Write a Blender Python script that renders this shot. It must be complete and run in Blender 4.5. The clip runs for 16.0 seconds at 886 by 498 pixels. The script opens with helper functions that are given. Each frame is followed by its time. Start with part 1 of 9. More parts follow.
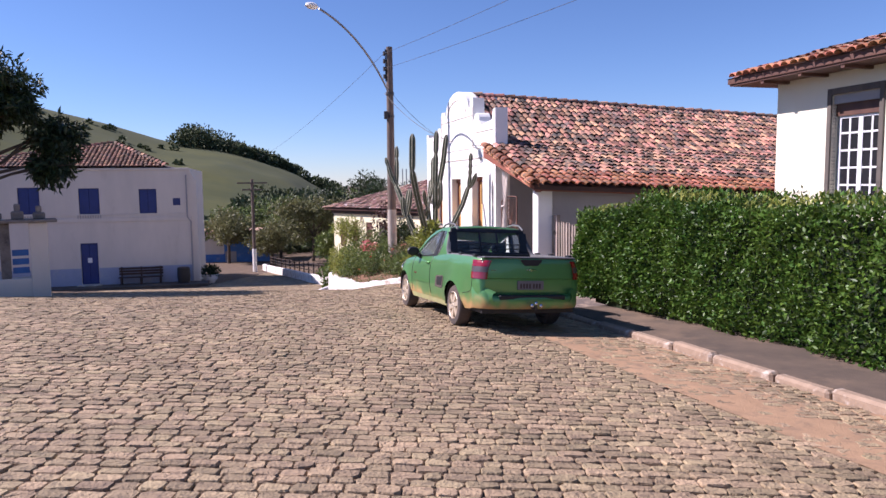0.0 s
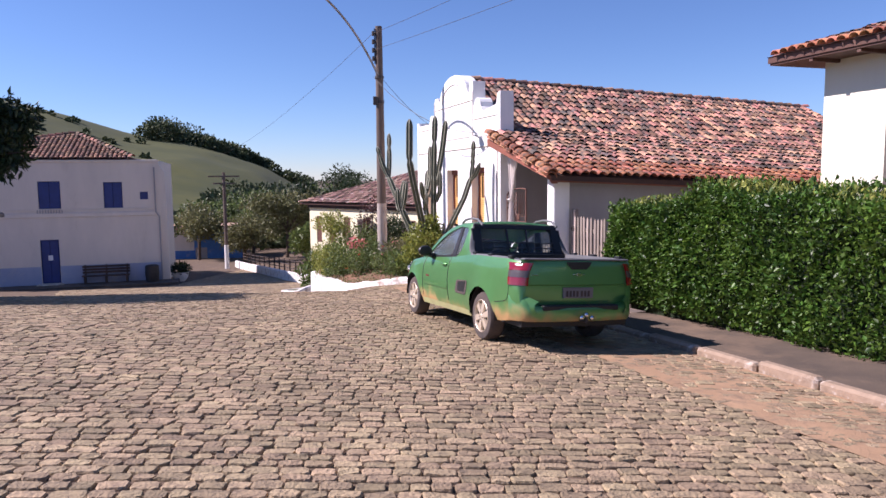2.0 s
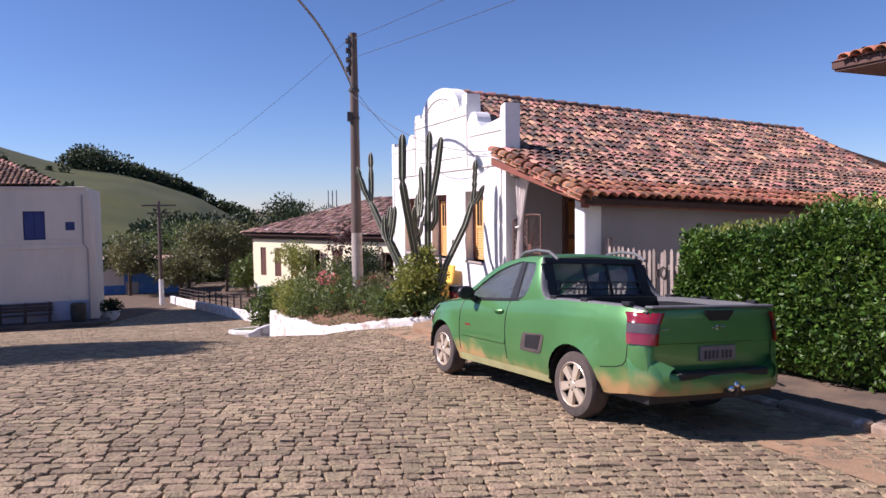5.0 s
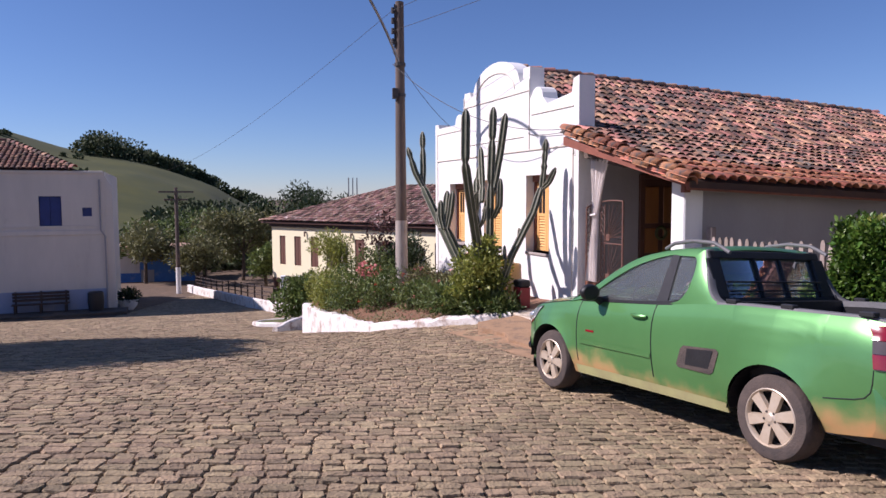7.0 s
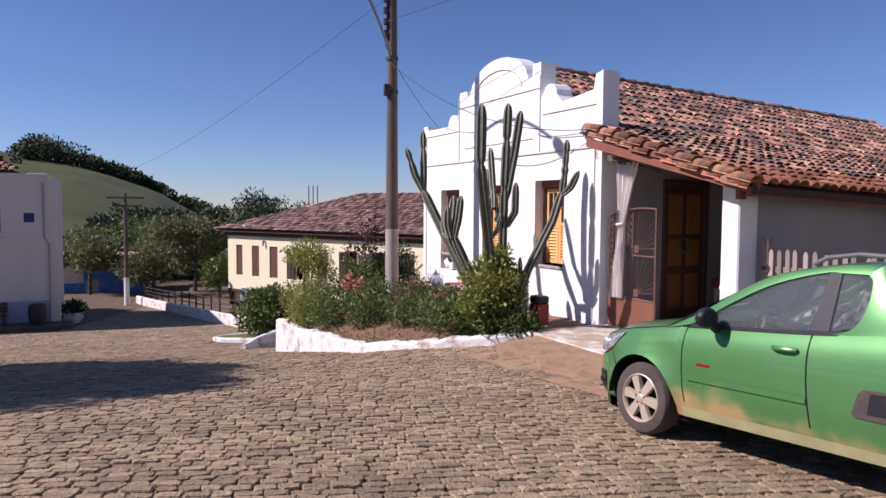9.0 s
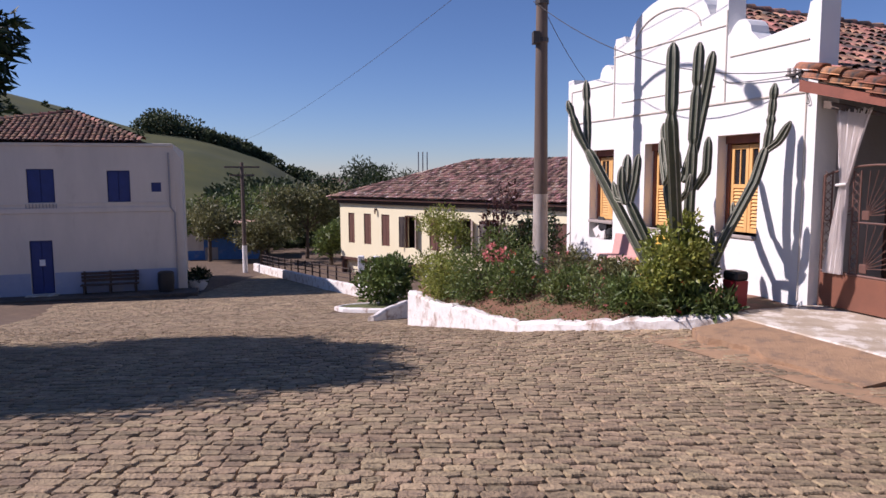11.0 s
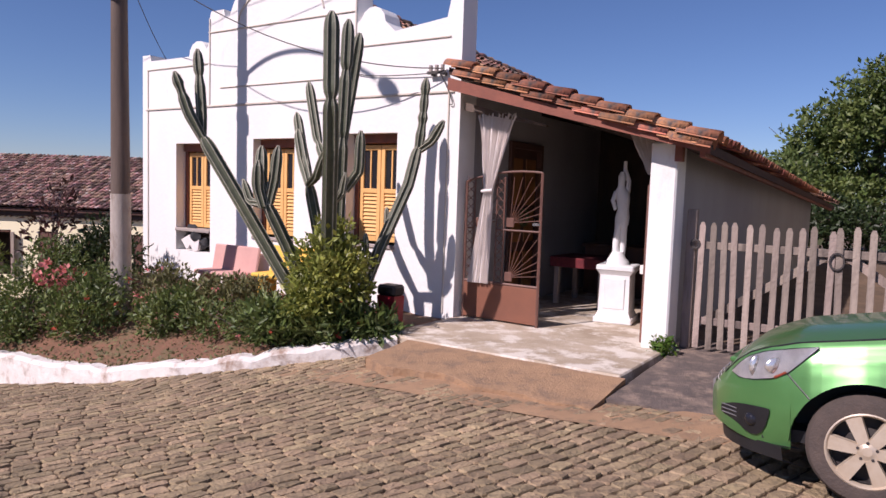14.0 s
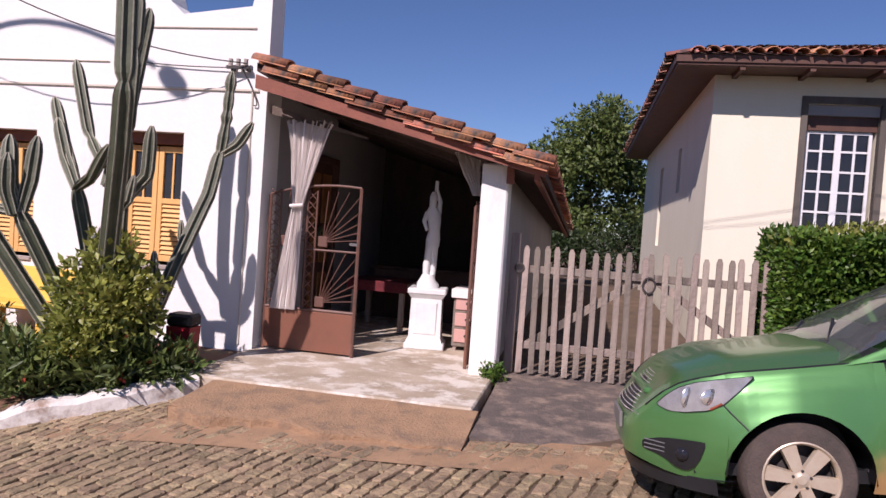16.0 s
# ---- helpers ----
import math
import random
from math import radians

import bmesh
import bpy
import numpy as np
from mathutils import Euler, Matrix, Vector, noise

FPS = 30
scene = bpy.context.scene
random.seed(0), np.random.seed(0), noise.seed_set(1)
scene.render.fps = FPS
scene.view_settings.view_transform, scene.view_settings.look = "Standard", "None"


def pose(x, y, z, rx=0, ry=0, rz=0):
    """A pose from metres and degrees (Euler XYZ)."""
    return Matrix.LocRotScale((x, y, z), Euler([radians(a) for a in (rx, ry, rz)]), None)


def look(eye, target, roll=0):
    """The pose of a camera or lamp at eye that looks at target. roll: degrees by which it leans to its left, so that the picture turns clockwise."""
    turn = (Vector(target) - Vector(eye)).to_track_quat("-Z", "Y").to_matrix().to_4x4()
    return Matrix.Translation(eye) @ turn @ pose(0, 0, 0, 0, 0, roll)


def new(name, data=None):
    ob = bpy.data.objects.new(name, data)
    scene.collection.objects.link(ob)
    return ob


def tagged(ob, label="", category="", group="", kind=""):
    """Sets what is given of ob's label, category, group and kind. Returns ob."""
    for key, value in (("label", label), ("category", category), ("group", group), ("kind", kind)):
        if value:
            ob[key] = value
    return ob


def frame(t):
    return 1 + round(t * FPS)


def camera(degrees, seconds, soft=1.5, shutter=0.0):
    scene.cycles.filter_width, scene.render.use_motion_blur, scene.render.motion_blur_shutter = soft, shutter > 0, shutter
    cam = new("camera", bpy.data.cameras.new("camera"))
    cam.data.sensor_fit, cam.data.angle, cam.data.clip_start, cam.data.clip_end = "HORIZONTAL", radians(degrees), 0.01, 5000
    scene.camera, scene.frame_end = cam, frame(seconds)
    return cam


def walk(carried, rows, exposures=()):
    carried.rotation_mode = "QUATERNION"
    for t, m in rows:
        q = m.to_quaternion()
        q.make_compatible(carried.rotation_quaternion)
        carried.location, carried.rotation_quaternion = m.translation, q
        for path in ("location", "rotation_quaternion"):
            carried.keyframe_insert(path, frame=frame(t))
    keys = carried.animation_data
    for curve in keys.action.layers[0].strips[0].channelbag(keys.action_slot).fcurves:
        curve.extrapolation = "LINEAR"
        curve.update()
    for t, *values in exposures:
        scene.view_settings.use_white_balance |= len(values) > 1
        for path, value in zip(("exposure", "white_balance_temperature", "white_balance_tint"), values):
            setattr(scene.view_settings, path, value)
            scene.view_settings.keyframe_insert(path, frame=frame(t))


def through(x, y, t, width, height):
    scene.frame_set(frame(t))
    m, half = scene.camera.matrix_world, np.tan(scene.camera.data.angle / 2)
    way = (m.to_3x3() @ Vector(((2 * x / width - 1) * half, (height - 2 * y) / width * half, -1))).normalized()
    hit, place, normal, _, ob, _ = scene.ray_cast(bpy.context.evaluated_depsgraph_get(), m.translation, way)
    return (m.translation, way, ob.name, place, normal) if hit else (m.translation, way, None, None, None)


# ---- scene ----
cam = camera(64.5, 16.0)
METRES, EYE, TILT, LEAN, TURN = 14.6, 1.6, 0.0, 0.0, 0.0
ROWS = [
    (0.0, 0.0, 0.0, 0.0, -0.06, -5.38, 0.63),
    (0.5, -0.011, 0.0302, -0.0015, -2.31, -6.07, 0.32),
    (1.0, -0.0212, 0.0619, -0.0037, -4.14, -5.76, 0.43),
    (1.5, -0.0349, 0.0924, -0.0057, -3.7, -5.5, 0.41),
    (2.0, -0.048, 0.1224, -0.0063, -2.36, -5.82, 0.55),
    (2.5, -0.0591, 0.1533, -0.006, -2.15, -5.76, 0.35),
    (3.0, -0.0739, 0.1824, -0.0076, -3.74, -4.21, 0.05),
    (3.5, -0.0884, 0.2141, -0.0095, -5.2, -3.52, 0.03),
    (6.0, -0.1594, 0.3598, -0.0172, -8.02, -3.43, 0.89),
    (6.5, -0.1744, 0.3891, -0.0193, -7.2, -3.76, 0.61),
    (7.0, -0.1879, 0.4192, -0.0203, -6.71, -4.23, 0.21),
    (7.5, -0.1998, 0.4494, -0.0199, -5.97, -3.8, 0.5),
    (8.0, -0.2143, 0.4777, -0.0225, -9.83, -3.12, 0.48),
    (10.5, -0.2897, 0.6098, -0.0299, -10.87, -5.0, -0.8),
    (11.0, -0.304, 0.6399, -0.0325, -2.73, -6.03, 0.3),
    (11.5, -0.3113, 0.669, -0.0335, -4.51, -6.81, 0.28),
    (12.0, -0.321, 0.6988, -0.0356, -11.43, -7.29, -0.44),
    (12.5, -0.3288, 0.7312, -0.0368, -17.05, -7.66, -1.15),
    (13.0, -0.3362, 0.7628, -0.0389, -23.28, -7.19, -1.7),
    (13.5, -0.341, 0.7956, -0.0434, -30.7, -5.46, -1.52),
    (14.0, -0.3441, 0.8238, -0.0459, -40.19, -4.69, -1.92),
    (14.5, -0.3487, 0.8491, -0.0459, -47.45, -4.07, -2.7),
    (15.0, -0.3498, 0.8738, -0.0462, -51.75, -2.89, -2.59),
    (15.5, -0.3522, 0.8972, -0.0496, -57.64, -1.63, -3.35),
    (16.0, -0.3522, 0.9224, -0.0518, -62.71, -1.94, -4.01),
]
walk(cam, [(t, pose(0, 0, EYE, TILT, LEAN, TURN) @ pose(METRES * x, METRES * y, METRES * z, 90 + pitch, roll, yaw)) for t, x, y, z, yaw, pitch, roll in ROWS],
     exposures=[(0.0, 0.74, 5750, 29), (3.7, 0.66, 5750, 29), (7.0, 0.31, 5750, 28), (11.0, 0.18, 5800, 28), (12.5, 0.12, 5900, 29), (16.0, 0.10, 5950, 30)])

# ---- sky and sun ----
SUN_TRAVEL = Vector((0.740, -0.060, -0.668)).normalized()
world = bpy.data.worlds.new("world")
scene.world = world
world.use_nodes = True
wn = world.node_tree
sky = wn.nodes.new("ShaderNodeTexSky")
sky.sky_type, sky.sun_disc = "NISHITA", False
sky.sun_elevation, sky.sun_rotation = math.asin(-SUN_TRAVEL.z), math.atan2(-SUN_TRAVEL.x, -SUN_TRAVEL.y)
sky.altitude, sky.air_density, sky.dust_density, sky.ozone_density = 1400, 1.05, 0.02, 6.0
wn.links.new(sky.outputs[0], wn.nodes["Background"].inputs[0])
wn.nodes["Background"].inputs[1].default_value = 0.073
sun = new("sun", bpy.data.lights.new("sun", "SUN"))
sun.data.energy, sun.data.angle, sun.data.color = 5.0, radians(0.55), (1.0, 0.90, 0.76)
sun.matrix_world = look((0, 0, 60), Vector((0, 0, 60)) + SUN_TRAVEL)

# ---- materials ----
MATS = {}


def mat(name, c1, c2=None, rough=0.85, scale=2.0, bump=0.15, bscale=30.0, metal=0.0, stain=None, stain_at=0.6, stain_scale=0.7,
        island=0.0, ob_rand=0.0, coat=0.0, streak=1.0, detail=6.0, spec=0.5, stain_soft=0.08):
    """A procedural surface: two colours mixed by noise, stains, brightness that varies piece by piece, and relief."""
    m = bpy.data.materials.new(name)
    m.use_nodes = True
    nt = m.node_tree
    N, L = nt.nodes, nt.links
    b = N["Principled BSDF"]
    c2 = c2 or tuple(v * 0.8 for v in c1)
    tc = N.new("ShaderNodeTexCoord")
    mp = N.new("ShaderNodeMapping")
    mp.inputs["Scale"].default_value = (1, 1, 1 / streak)
    L.new(tc.outputs["Object"], mp.inputs[0])
    n1 = N.new("ShaderNodeTexNoise")
    n1.inputs["Scale"].default_value, n1.inputs["Detail"].default_value = scale, detail
    n1.inputs["Roughness"].default_value = 0.65
    L.new(mp.outputs[0], n1.inputs["Vector"])
    r1 = N.new("ShaderNodeValToRGB")
    r1.color_ramp.elements[0].position, r1.color_ramp.elements[1].position = 0.32, 0.68
    r1.color_ramp.elements[0].color, r1.color_ramp.elements[1].color = (*c1, 1), (*c2, 1)
    L.new(n1.outputs[0], r1.inputs[0])
    col = r1.outputs[0]
    if stain:
        n2 = N.new("ShaderNodeTexNoise")
        n2.inputs["Scale"].default_value, n2.inputs["Detail"].default_value = stain_scale, 9
        n2.inputs["Roughness"].default_value = 0.7
        L.new(mp.outputs[0], n2.inputs["Vector"])
        r2 = N.new("ShaderNodeValToRGB")
        r2.color_ramp.elements[0].position, r2.color_ramp.elements[1].position = stain_at - stain_soft, stain_at + stain_soft
        L.new(n2.outputs[0], r2.inputs[0])
        mx = N.new("ShaderNodeMix")
        mx.data_type = "RGBA"
        L.new(r2.outputs[0], mx.inputs[0])
        L.new(col, mx.inputs[6])
        mx.inputs[7].default_value = (*stain, 1)
        col = mx.outputs[2]
    for amount, node, out in ((island, "ShaderNodeNewGeometry", "Random Per Island"), (ob_rand, "ShaderNodeObjectInfo", "Random")):
        if amount:
            g = N.new(node)
            mr = N.new("ShaderNodeMapRange")
            mr.inputs[3].default_value, mr.inputs[4].default_value = 1 - amount, 1 + amount
            L.new(g.outputs[out], mr.inputs[0])
            hs = N.new("ShaderNodeHueSaturation")
            L.new(mr.outputs[0], hs.inputs["Value"])
            hr = N.new("ShaderNodeMapRange")
            hr.inputs[3].default_value, hr.inputs[4].default_value = 0.5 + amount * 0.035, 0.5 - amount * 0.035
            mul = N.new("ShaderNodeMath")
            mul.operation = "MULTIPLY"
            mul.inputs[1].default_value = 7.13
            fr = N.new("ShaderNodeMath")
            fr.operation = "FRACT"
            L.new(g.outputs[out], mul.inputs[0])
            L.new(mul.outputs[0], fr.inputs[0])
            L.new(fr.outputs[0], hr.inputs[0])
            L.new(hr.outputs[0], hs.inputs["Hue"])
            L.new(col, hs.inputs["Color"])
            col = hs.outputs[0]
    L.new(col, b.inputs["Base Color"])
    b.inputs["Roughness"].default_value, b.inputs["Metallic"].default_value = rough, metal
    b.inputs["Coat Weight"].default_value = coat
    b.inputs["Specular IOR Level"].default_value = spec
    if bump:
        n3 = N.new("ShaderNodeTexNoise")
        n3.inputs["Scale"].default_value, n3.inputs["Detail"].default_value = bscale, 5
        L.new(tc.outputs["Object"], n3.inputs["Vector"])
        bp = N.new("ShaderNodeBump")
        bp.inputs["Strength"].default_value, bp.inputs["Distance"].default_value = bump, 0.02
        L.new(n3.outputs[0], bp.inputs["Height"])
        L.new(bp.outputs[0], b.inputs["Normal"])
    MATS[name] = m
    return m


def leafmat(name, c1, c2, vary=0.35, gloss=0.45, through=0.25):
    m = mat(name, c1, c2, rough=gloss, scale=0.9, bump=0, island=vary)
    N, L = m.node_tree.nodes, m.node_tree.links
    b = N["Principled BSDF"]
    col = b.inputs["Base Color"].links[0].from_socket
    tr = N.new("ShaderNodeBsdfTranslucent")
    L.new(col, tr.inputs[0])
    mx = N.new("ShaderNodeMixShader")
    mx.inputs[0].default_value = through
    L.new(b.outputs[0], mx.inputs[1])
    L.new(tr.outputs[0], mx.inputs[2])
    L.new(mx.outputs[0], N["Material Output"].inputs[0])
    return m


WHITE = mat("whitewash", (0.86, 0.845, 0.81), (0.80, 0.785, 0.75), rough=0.9, scale=1.3, bump=0.25, bscale=14, stain=(0.58, 0.54, 0.48), stain_at=0.72, stain_scale=1.1, streak=2.5, stain_soft=0.1)
# old whitewash, warmed in place of light bounced off the sunlit ground
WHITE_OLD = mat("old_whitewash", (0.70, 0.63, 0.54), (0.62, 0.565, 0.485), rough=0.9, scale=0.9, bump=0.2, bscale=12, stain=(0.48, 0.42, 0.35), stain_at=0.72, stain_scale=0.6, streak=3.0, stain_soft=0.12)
# grey plaster, its tone lowered to carry porch and eave shade
GREY_SHADE = mat("grey_plaster", (0.36, 0.345, 0.345), (0.31, 0.295, 0.295), rough=0.95, scale=1.0, bump=0.2, bscale=16, stain=(0.32, 0.30, 0.29), stain_at=0.66, streak=2.0, stain_soft=0.12)
KERBWHITE = mat("chipped_white_paint", (0.80, 0.77, 0.72), (0.68, 0.64, 0.59), rough=0.9, scale=5, bump=0.9, bscale=9, stain=(0.33, 0.23, 0.17), stain_at=0.585, stain_scale=2.4)
KERBDIRTY = mat("worn_kerb_paint", (0.36, 0.26, 0.18), (0.22, 0.155, 0.105), rough=0.95, scale=3, bump=0.8, bscale=14, stain=(0.66, 0.58, 0.50), stain_at=0.575, stain_scale=2.0)
CREAM = mat("cream_plaster", (0.84, 0.78, 0.62), (0.79, 0.73, 0.57), rough=0.9, scale=1.1, bump=0.15, bscale=16, stain=(0.66, 0.58, 0.45), stain_at=0.72, streak=2.5, stain_soft=0.1)
YELLOW = mat("yellow_plaster", (0.94, 0.86, 0.59), (0.91, 0.82, 0.54), rough=0.9, scale=0.6, bump=0.1, bscale=8, stain=(0.70, 0.60, 0.42), stain_at=0.72, stain_scale=0.4, streak=2.0, stain_soft=0.12)
CONCRETE_OLD = mat("weathered_concrete", (0.27, 0.235, 0.20), (0.17, 0.145, 0.125), rough=0.95, scale=4, bump=0.5, bscale=25, stain=(0.09, 0.08, 0.07), stain_at=0.58, stain_scale=3)
BLUEGREY = mat("blue_grey_dado", (0.36, 0.40, 0.50), (0.30, 0.34, 0.44), rough=0.9, scale=1, stain=(0.50, 0.48, 0.46), stain_at=0.64, stain_soft=0.1)
DIRT = mat("packed_earth", (0.15, 0.10, 0.062), (0.095, 0.065, 0.042), rough=1.0, scale=3, bump=0.6, bscale=40, stain=(0.20, 0.13, 0.08), stain_at=0.62, stain_scale=0.8)
STONE = mat("cobble_granite", (0.435, 0.322, 0.188), (0.265, 0.196, 0.116), rough=0.85, scale=1.1, bump=1.0, bscale=42, island=0.26, stain=(0.165, 0.122, 0.08), stain_at=0.58, stain_scale=15, stain_soft=0.13, detail=12)
STONE_ONE = mat("cobble_granite_single", (0.435, 0.322, 0.188), (0.265, 0.196, 0.116), rough=0.85, scale=4.0, bump=1.0, bscale=42, ob_rand=0.26, stain=(0.165, 0.122, 0.08), stain_at=0.58, stain_scale=15, stain_soft=0.13, detail=12)
CONCRETE = mat("worn_concrete", (0.55, 0.46, 0.35), (0.36, 0.285, 0.20), rough=0.85, scale=1.7, bump=0.4, bscale=30, stain=(0.70, 0.64, 0.55), stain_at=0.54, stain_scale=2.6, stain_soft=0.05, detail=12)
REDCON = mat("reddish_concrete", (0.40, 0.25, 0.14), (0.30, 0.19, 0.11), rough=0.95, scale=5, bump=0.8, bscale=40, stain=(0.22, 0.15, 0.10), stain_at=0.58, stain_scale=3.2, stain_soft=0.08, detail=12)
ASPHALT = mat("dark_worn_cement", (0.16, 0.125, 0.105), (0.095, 0.078, 0.07), rough=0.95, scale=4, bump=0.7, bscale=40, stain=(0.32, 0.24, 0.18), stain_at=0.57, stain_scale=3.4, stain_soft=0.09, detail=12)
# dusty brown cement, darkened further to hold the hedge's shade
SIDEWALK = mat("dusty_cement_walk", (0.125, 0.09, 0.064), (0.08, 0.06, 0.045), rough=0.95, scale=2, bump=0.35, bscale=40, stain=(0.19, 0.13, 0.085), stain_at=0.6)
GRASS = mat("lawn_earth", (0.09, 0.12, 0.035), (0.14, 0.13, 0.05), rough=1, scale=3, bump=0.6, bscale=40)
PASTURE = mat("hill_pasture", (0.076, 0.080, 0.014), (0.046, 0.056, 0.011), rough=1, scale=0.06, bump=1.0, bscale=0.8, stain=(0.040, 0.052, 0.014), stain_at=0.56, stain_scale=0.09, stain_soft=0.14, detail=12)
TILE = mat("old_roof_tile", (0.52, 0.265, 0.17), (0.31, 0.145, 0.10), rough=0.9, scale=1.2, bump=0.4, bscale=25, island=0.62, stain=(0.10, 0.08, 0.07), stain_at=0.515, stain_scale=2.6, stain_soft=0.06)
TILE_ONE = mat("old_roof_tile_single", (0.60, 0.235, 0.115), (0.42, 0.165, 0.09), rough=0.9, scale=3, bump=0.4, bscale=25, ob_rand=0.45, stain=(0.17, 0.13, 0.11), stain_at=0.60, stain_scale=5.0, stain_soft=0.07)
TILE_FAR = mat("far_roof_tile", (0.36, 0.20, 0.145), (0.19, 0.115, 0.095), rough=0.9, scale=2.2, bump=0.3, bscale=15, island=0.8, stain=(0.52, 0.47, 0.42), stain_at=0.60, stain_scale=3.2, stain_soft=0.05)
TILE_LANE = mat("brown_lane_tile", (0.30, 0.16, 0.10), (0.20, 0.105, 0.07), rough=0.9, scale=1.0, bump=0.3, bscale=15, island=0.4, stain=(0.09, 0.07, 0.06), stain_at=0.56, stain_scale=1.3)
TILE_DARK = mat("tile_bed", (0.09, 0.05, 0.035), (0.06, 0.035, 0.03), rough=1)
REDWOOD = mat("red_brown_fascia", (0.30, 0.10, 0.06), (0.20, 0.07, 0.045), rough=0.7, scale=3, bump=0.2, stain=(0.14, 0.07, 0.05), stain_at=0.63)
BROWNWOOD = mat("dark_brown_wood", (0.12, 0.055, 0.035), (0.08, 0.035, 0.025), rough=0.6, scale=4, streak=6)
SHUTTER = mat("brown_shutter", (0.17, 0.075, 0.05), (0.12, 0.055, 0.04), rough=0.65, scale=4, streak=5)
GREYWOOD = mat("weathered_grey_wood", (0.40, 0.325, 0.27), (0.22, 0.175, 0.145), rough=0.9, scale=5, bump=0.5, bscale=35, streak=9, ob_rand=0.32, stain=(0.13, 0.105, 0.09), stain_at=0.565, stain_scale=5)
# old timber, and the dark sheets that stand in for indoor gloom
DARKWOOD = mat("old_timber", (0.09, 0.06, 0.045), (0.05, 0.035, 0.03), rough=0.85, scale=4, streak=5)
POLEWOOD = mat("pole_timber", (0.17, 0.125, 0.10), (0.10, 0.075, 0.06), rough=0.9, scale=5, bump=0.4, bscale=40, streak=10)
OCHRE = mat("ochre_painted_wood", (0.82, 0.48, 0.17), (0.74, 0.41, 0.135), rough=0.6, scale=3, bump=0.1)
# ochre lowered to brown: the porch's dimness painted into the door panels
DOORPANEL_DIM = mat("varnished_door_panel", (0.30, 0.13, 0.035), (0.22, 0.09, 0.03), rough=0.5, scale=5, streak=4)
FRAME_OLD = mat("old_frame_paint", (0.135, 0.115, 0.095), (0.085, 0.07, 0.06), rough=0.75, scale=4, bump=0.2, streak=5)
REDFRAME = mat("red_brown_frame_paint", (0.26, 0.09, 0.055), (0.18, 0.065, 0.045), rough=0.6, scale=4)
REVEAL = mat("window_reveal", (0.42, 0.36, 0.32), (0.34, 0.29, 0.26), rough=0.9)
BLUE = mat("deep_blue_paint", (0.025, 0.045, 0.19), (0.02, 0.035, 0.14), rough=0.55, scale=2)
BLUE_L = mat("bright_blue_paint", (0.05, 0.17, 0.46), (0.04, 0.13, 0.36), rough=0.6, scale=2, stain=(0.20, 0.27, 0.40), stain_at=0.68)
GATEBROWN = mat("brown_gate_enamel", (0.235, 0.095, 0.055), (0.19, 0.08, 0.05), rough=0.5, scale=2.5, bump=0.05, stain=(0.15, 0.07, 0.05), stain_at=0.68)
IRON = mat("brown_iron_bar", (0.18, 0.085, 0.06), (0.12, 0.06, 0.045), rough=0.55, scale=8)
DARKIRON = mat("dark_iron", (0.06, 0.05, 0.045), (0.035, 0.03, 0.03), rough=0.6, scale=6)
GALV = mat("galvanised_steel", (0.30, 0.30, 0.31), (0.22, 0.22, 0.23), rough=0.45, metal=0.7, scale=6)
CLOTH = mat("white_cloth", (0.86, 0.81, 0.77), (0.80, 0.74, 0.70), rough=0.95, scale=5, bump=0.2, bscale=80)
# red darkened so the cloth sinks into the porch's gloom
CLOTH_RED_DIM = mat("striped_red_cloth", (0.20, 0.03, 0.035), (0.12, 0.02, 0.025), rough=0.95, scale=10)
STATUE = mat("white_plaster_statue", (0.80, 0.80, 0.78), (0.70, 0.70, 0.69), rough=0.55, scale=4, bump=0.05)
CACTUS = mat("cactus_skin", (0.095, 0.108, 0.062), (0.058, 0.066, 0.040), rough=0.6, scale=4, bump=0.2, bscale=30, stain=(0.17, 0.16, 0.10), stain_at=0.66, stain_scale=3)
CACTUS_RIB = mat("cactus_spines", (0.42, 0.40, 0.31), (0.28, 0.27, 0.20), rough=0.8, scale=20)
FOOTWASH = mat("flaking_limewash", (0.52, 0.46, 0.40), (0.36, 0.31, 0.27), rough=0.95, scale=6, bump=0.3, bscale=30, stain=(0.20, 0.155, 0.12), stain_at=0.60, stain_scale=5, streak=3)
BARK = mat("bark", (0.13, 0.095, 0.07), (0.08, 0.06, 0.045), rough=0.95, scale=6, bump=0.6, streak=4)
SOIL = mat("dry_bed_soil", (0.24, 0.12, 0.07), (0.16, 0.085, 0.05), rough=1, scale=4, bump=0.7, bscale=30, stain=(0.15, 0.13, 0.06), stain_at=0.58, stain_scale=2)
GLASS_DK = mat("dark_pane", (0.025, 0.025, 0.03), (0.015, 0.015, 0.02), rough=0.08, bump=0)
PINKPAINT = mat("pink_wall_paint", (0.62, 0.36, 0.31), (0.55, 0.31, 0.27), rough=0.9, scale=2)
YELLOWBENCH = mat("yellow_bench_paint", (0.85, 0.53, 0.08), (0.78, 0.46, 0.07), rough=0.6, scale=3)
BIN_RED = mat("red_plastic", (0.34, 0.02, 0.03), (0.26, 0.015, 0.025), rough=0.4, scale=3, bump=0.05)
BLACKPL = mat("black_plastic", (0.018, 0.018, 0.02), (0.012, 0.012, 0.014), rough=0.5, scale=6, bump=0.1, bscale=80)

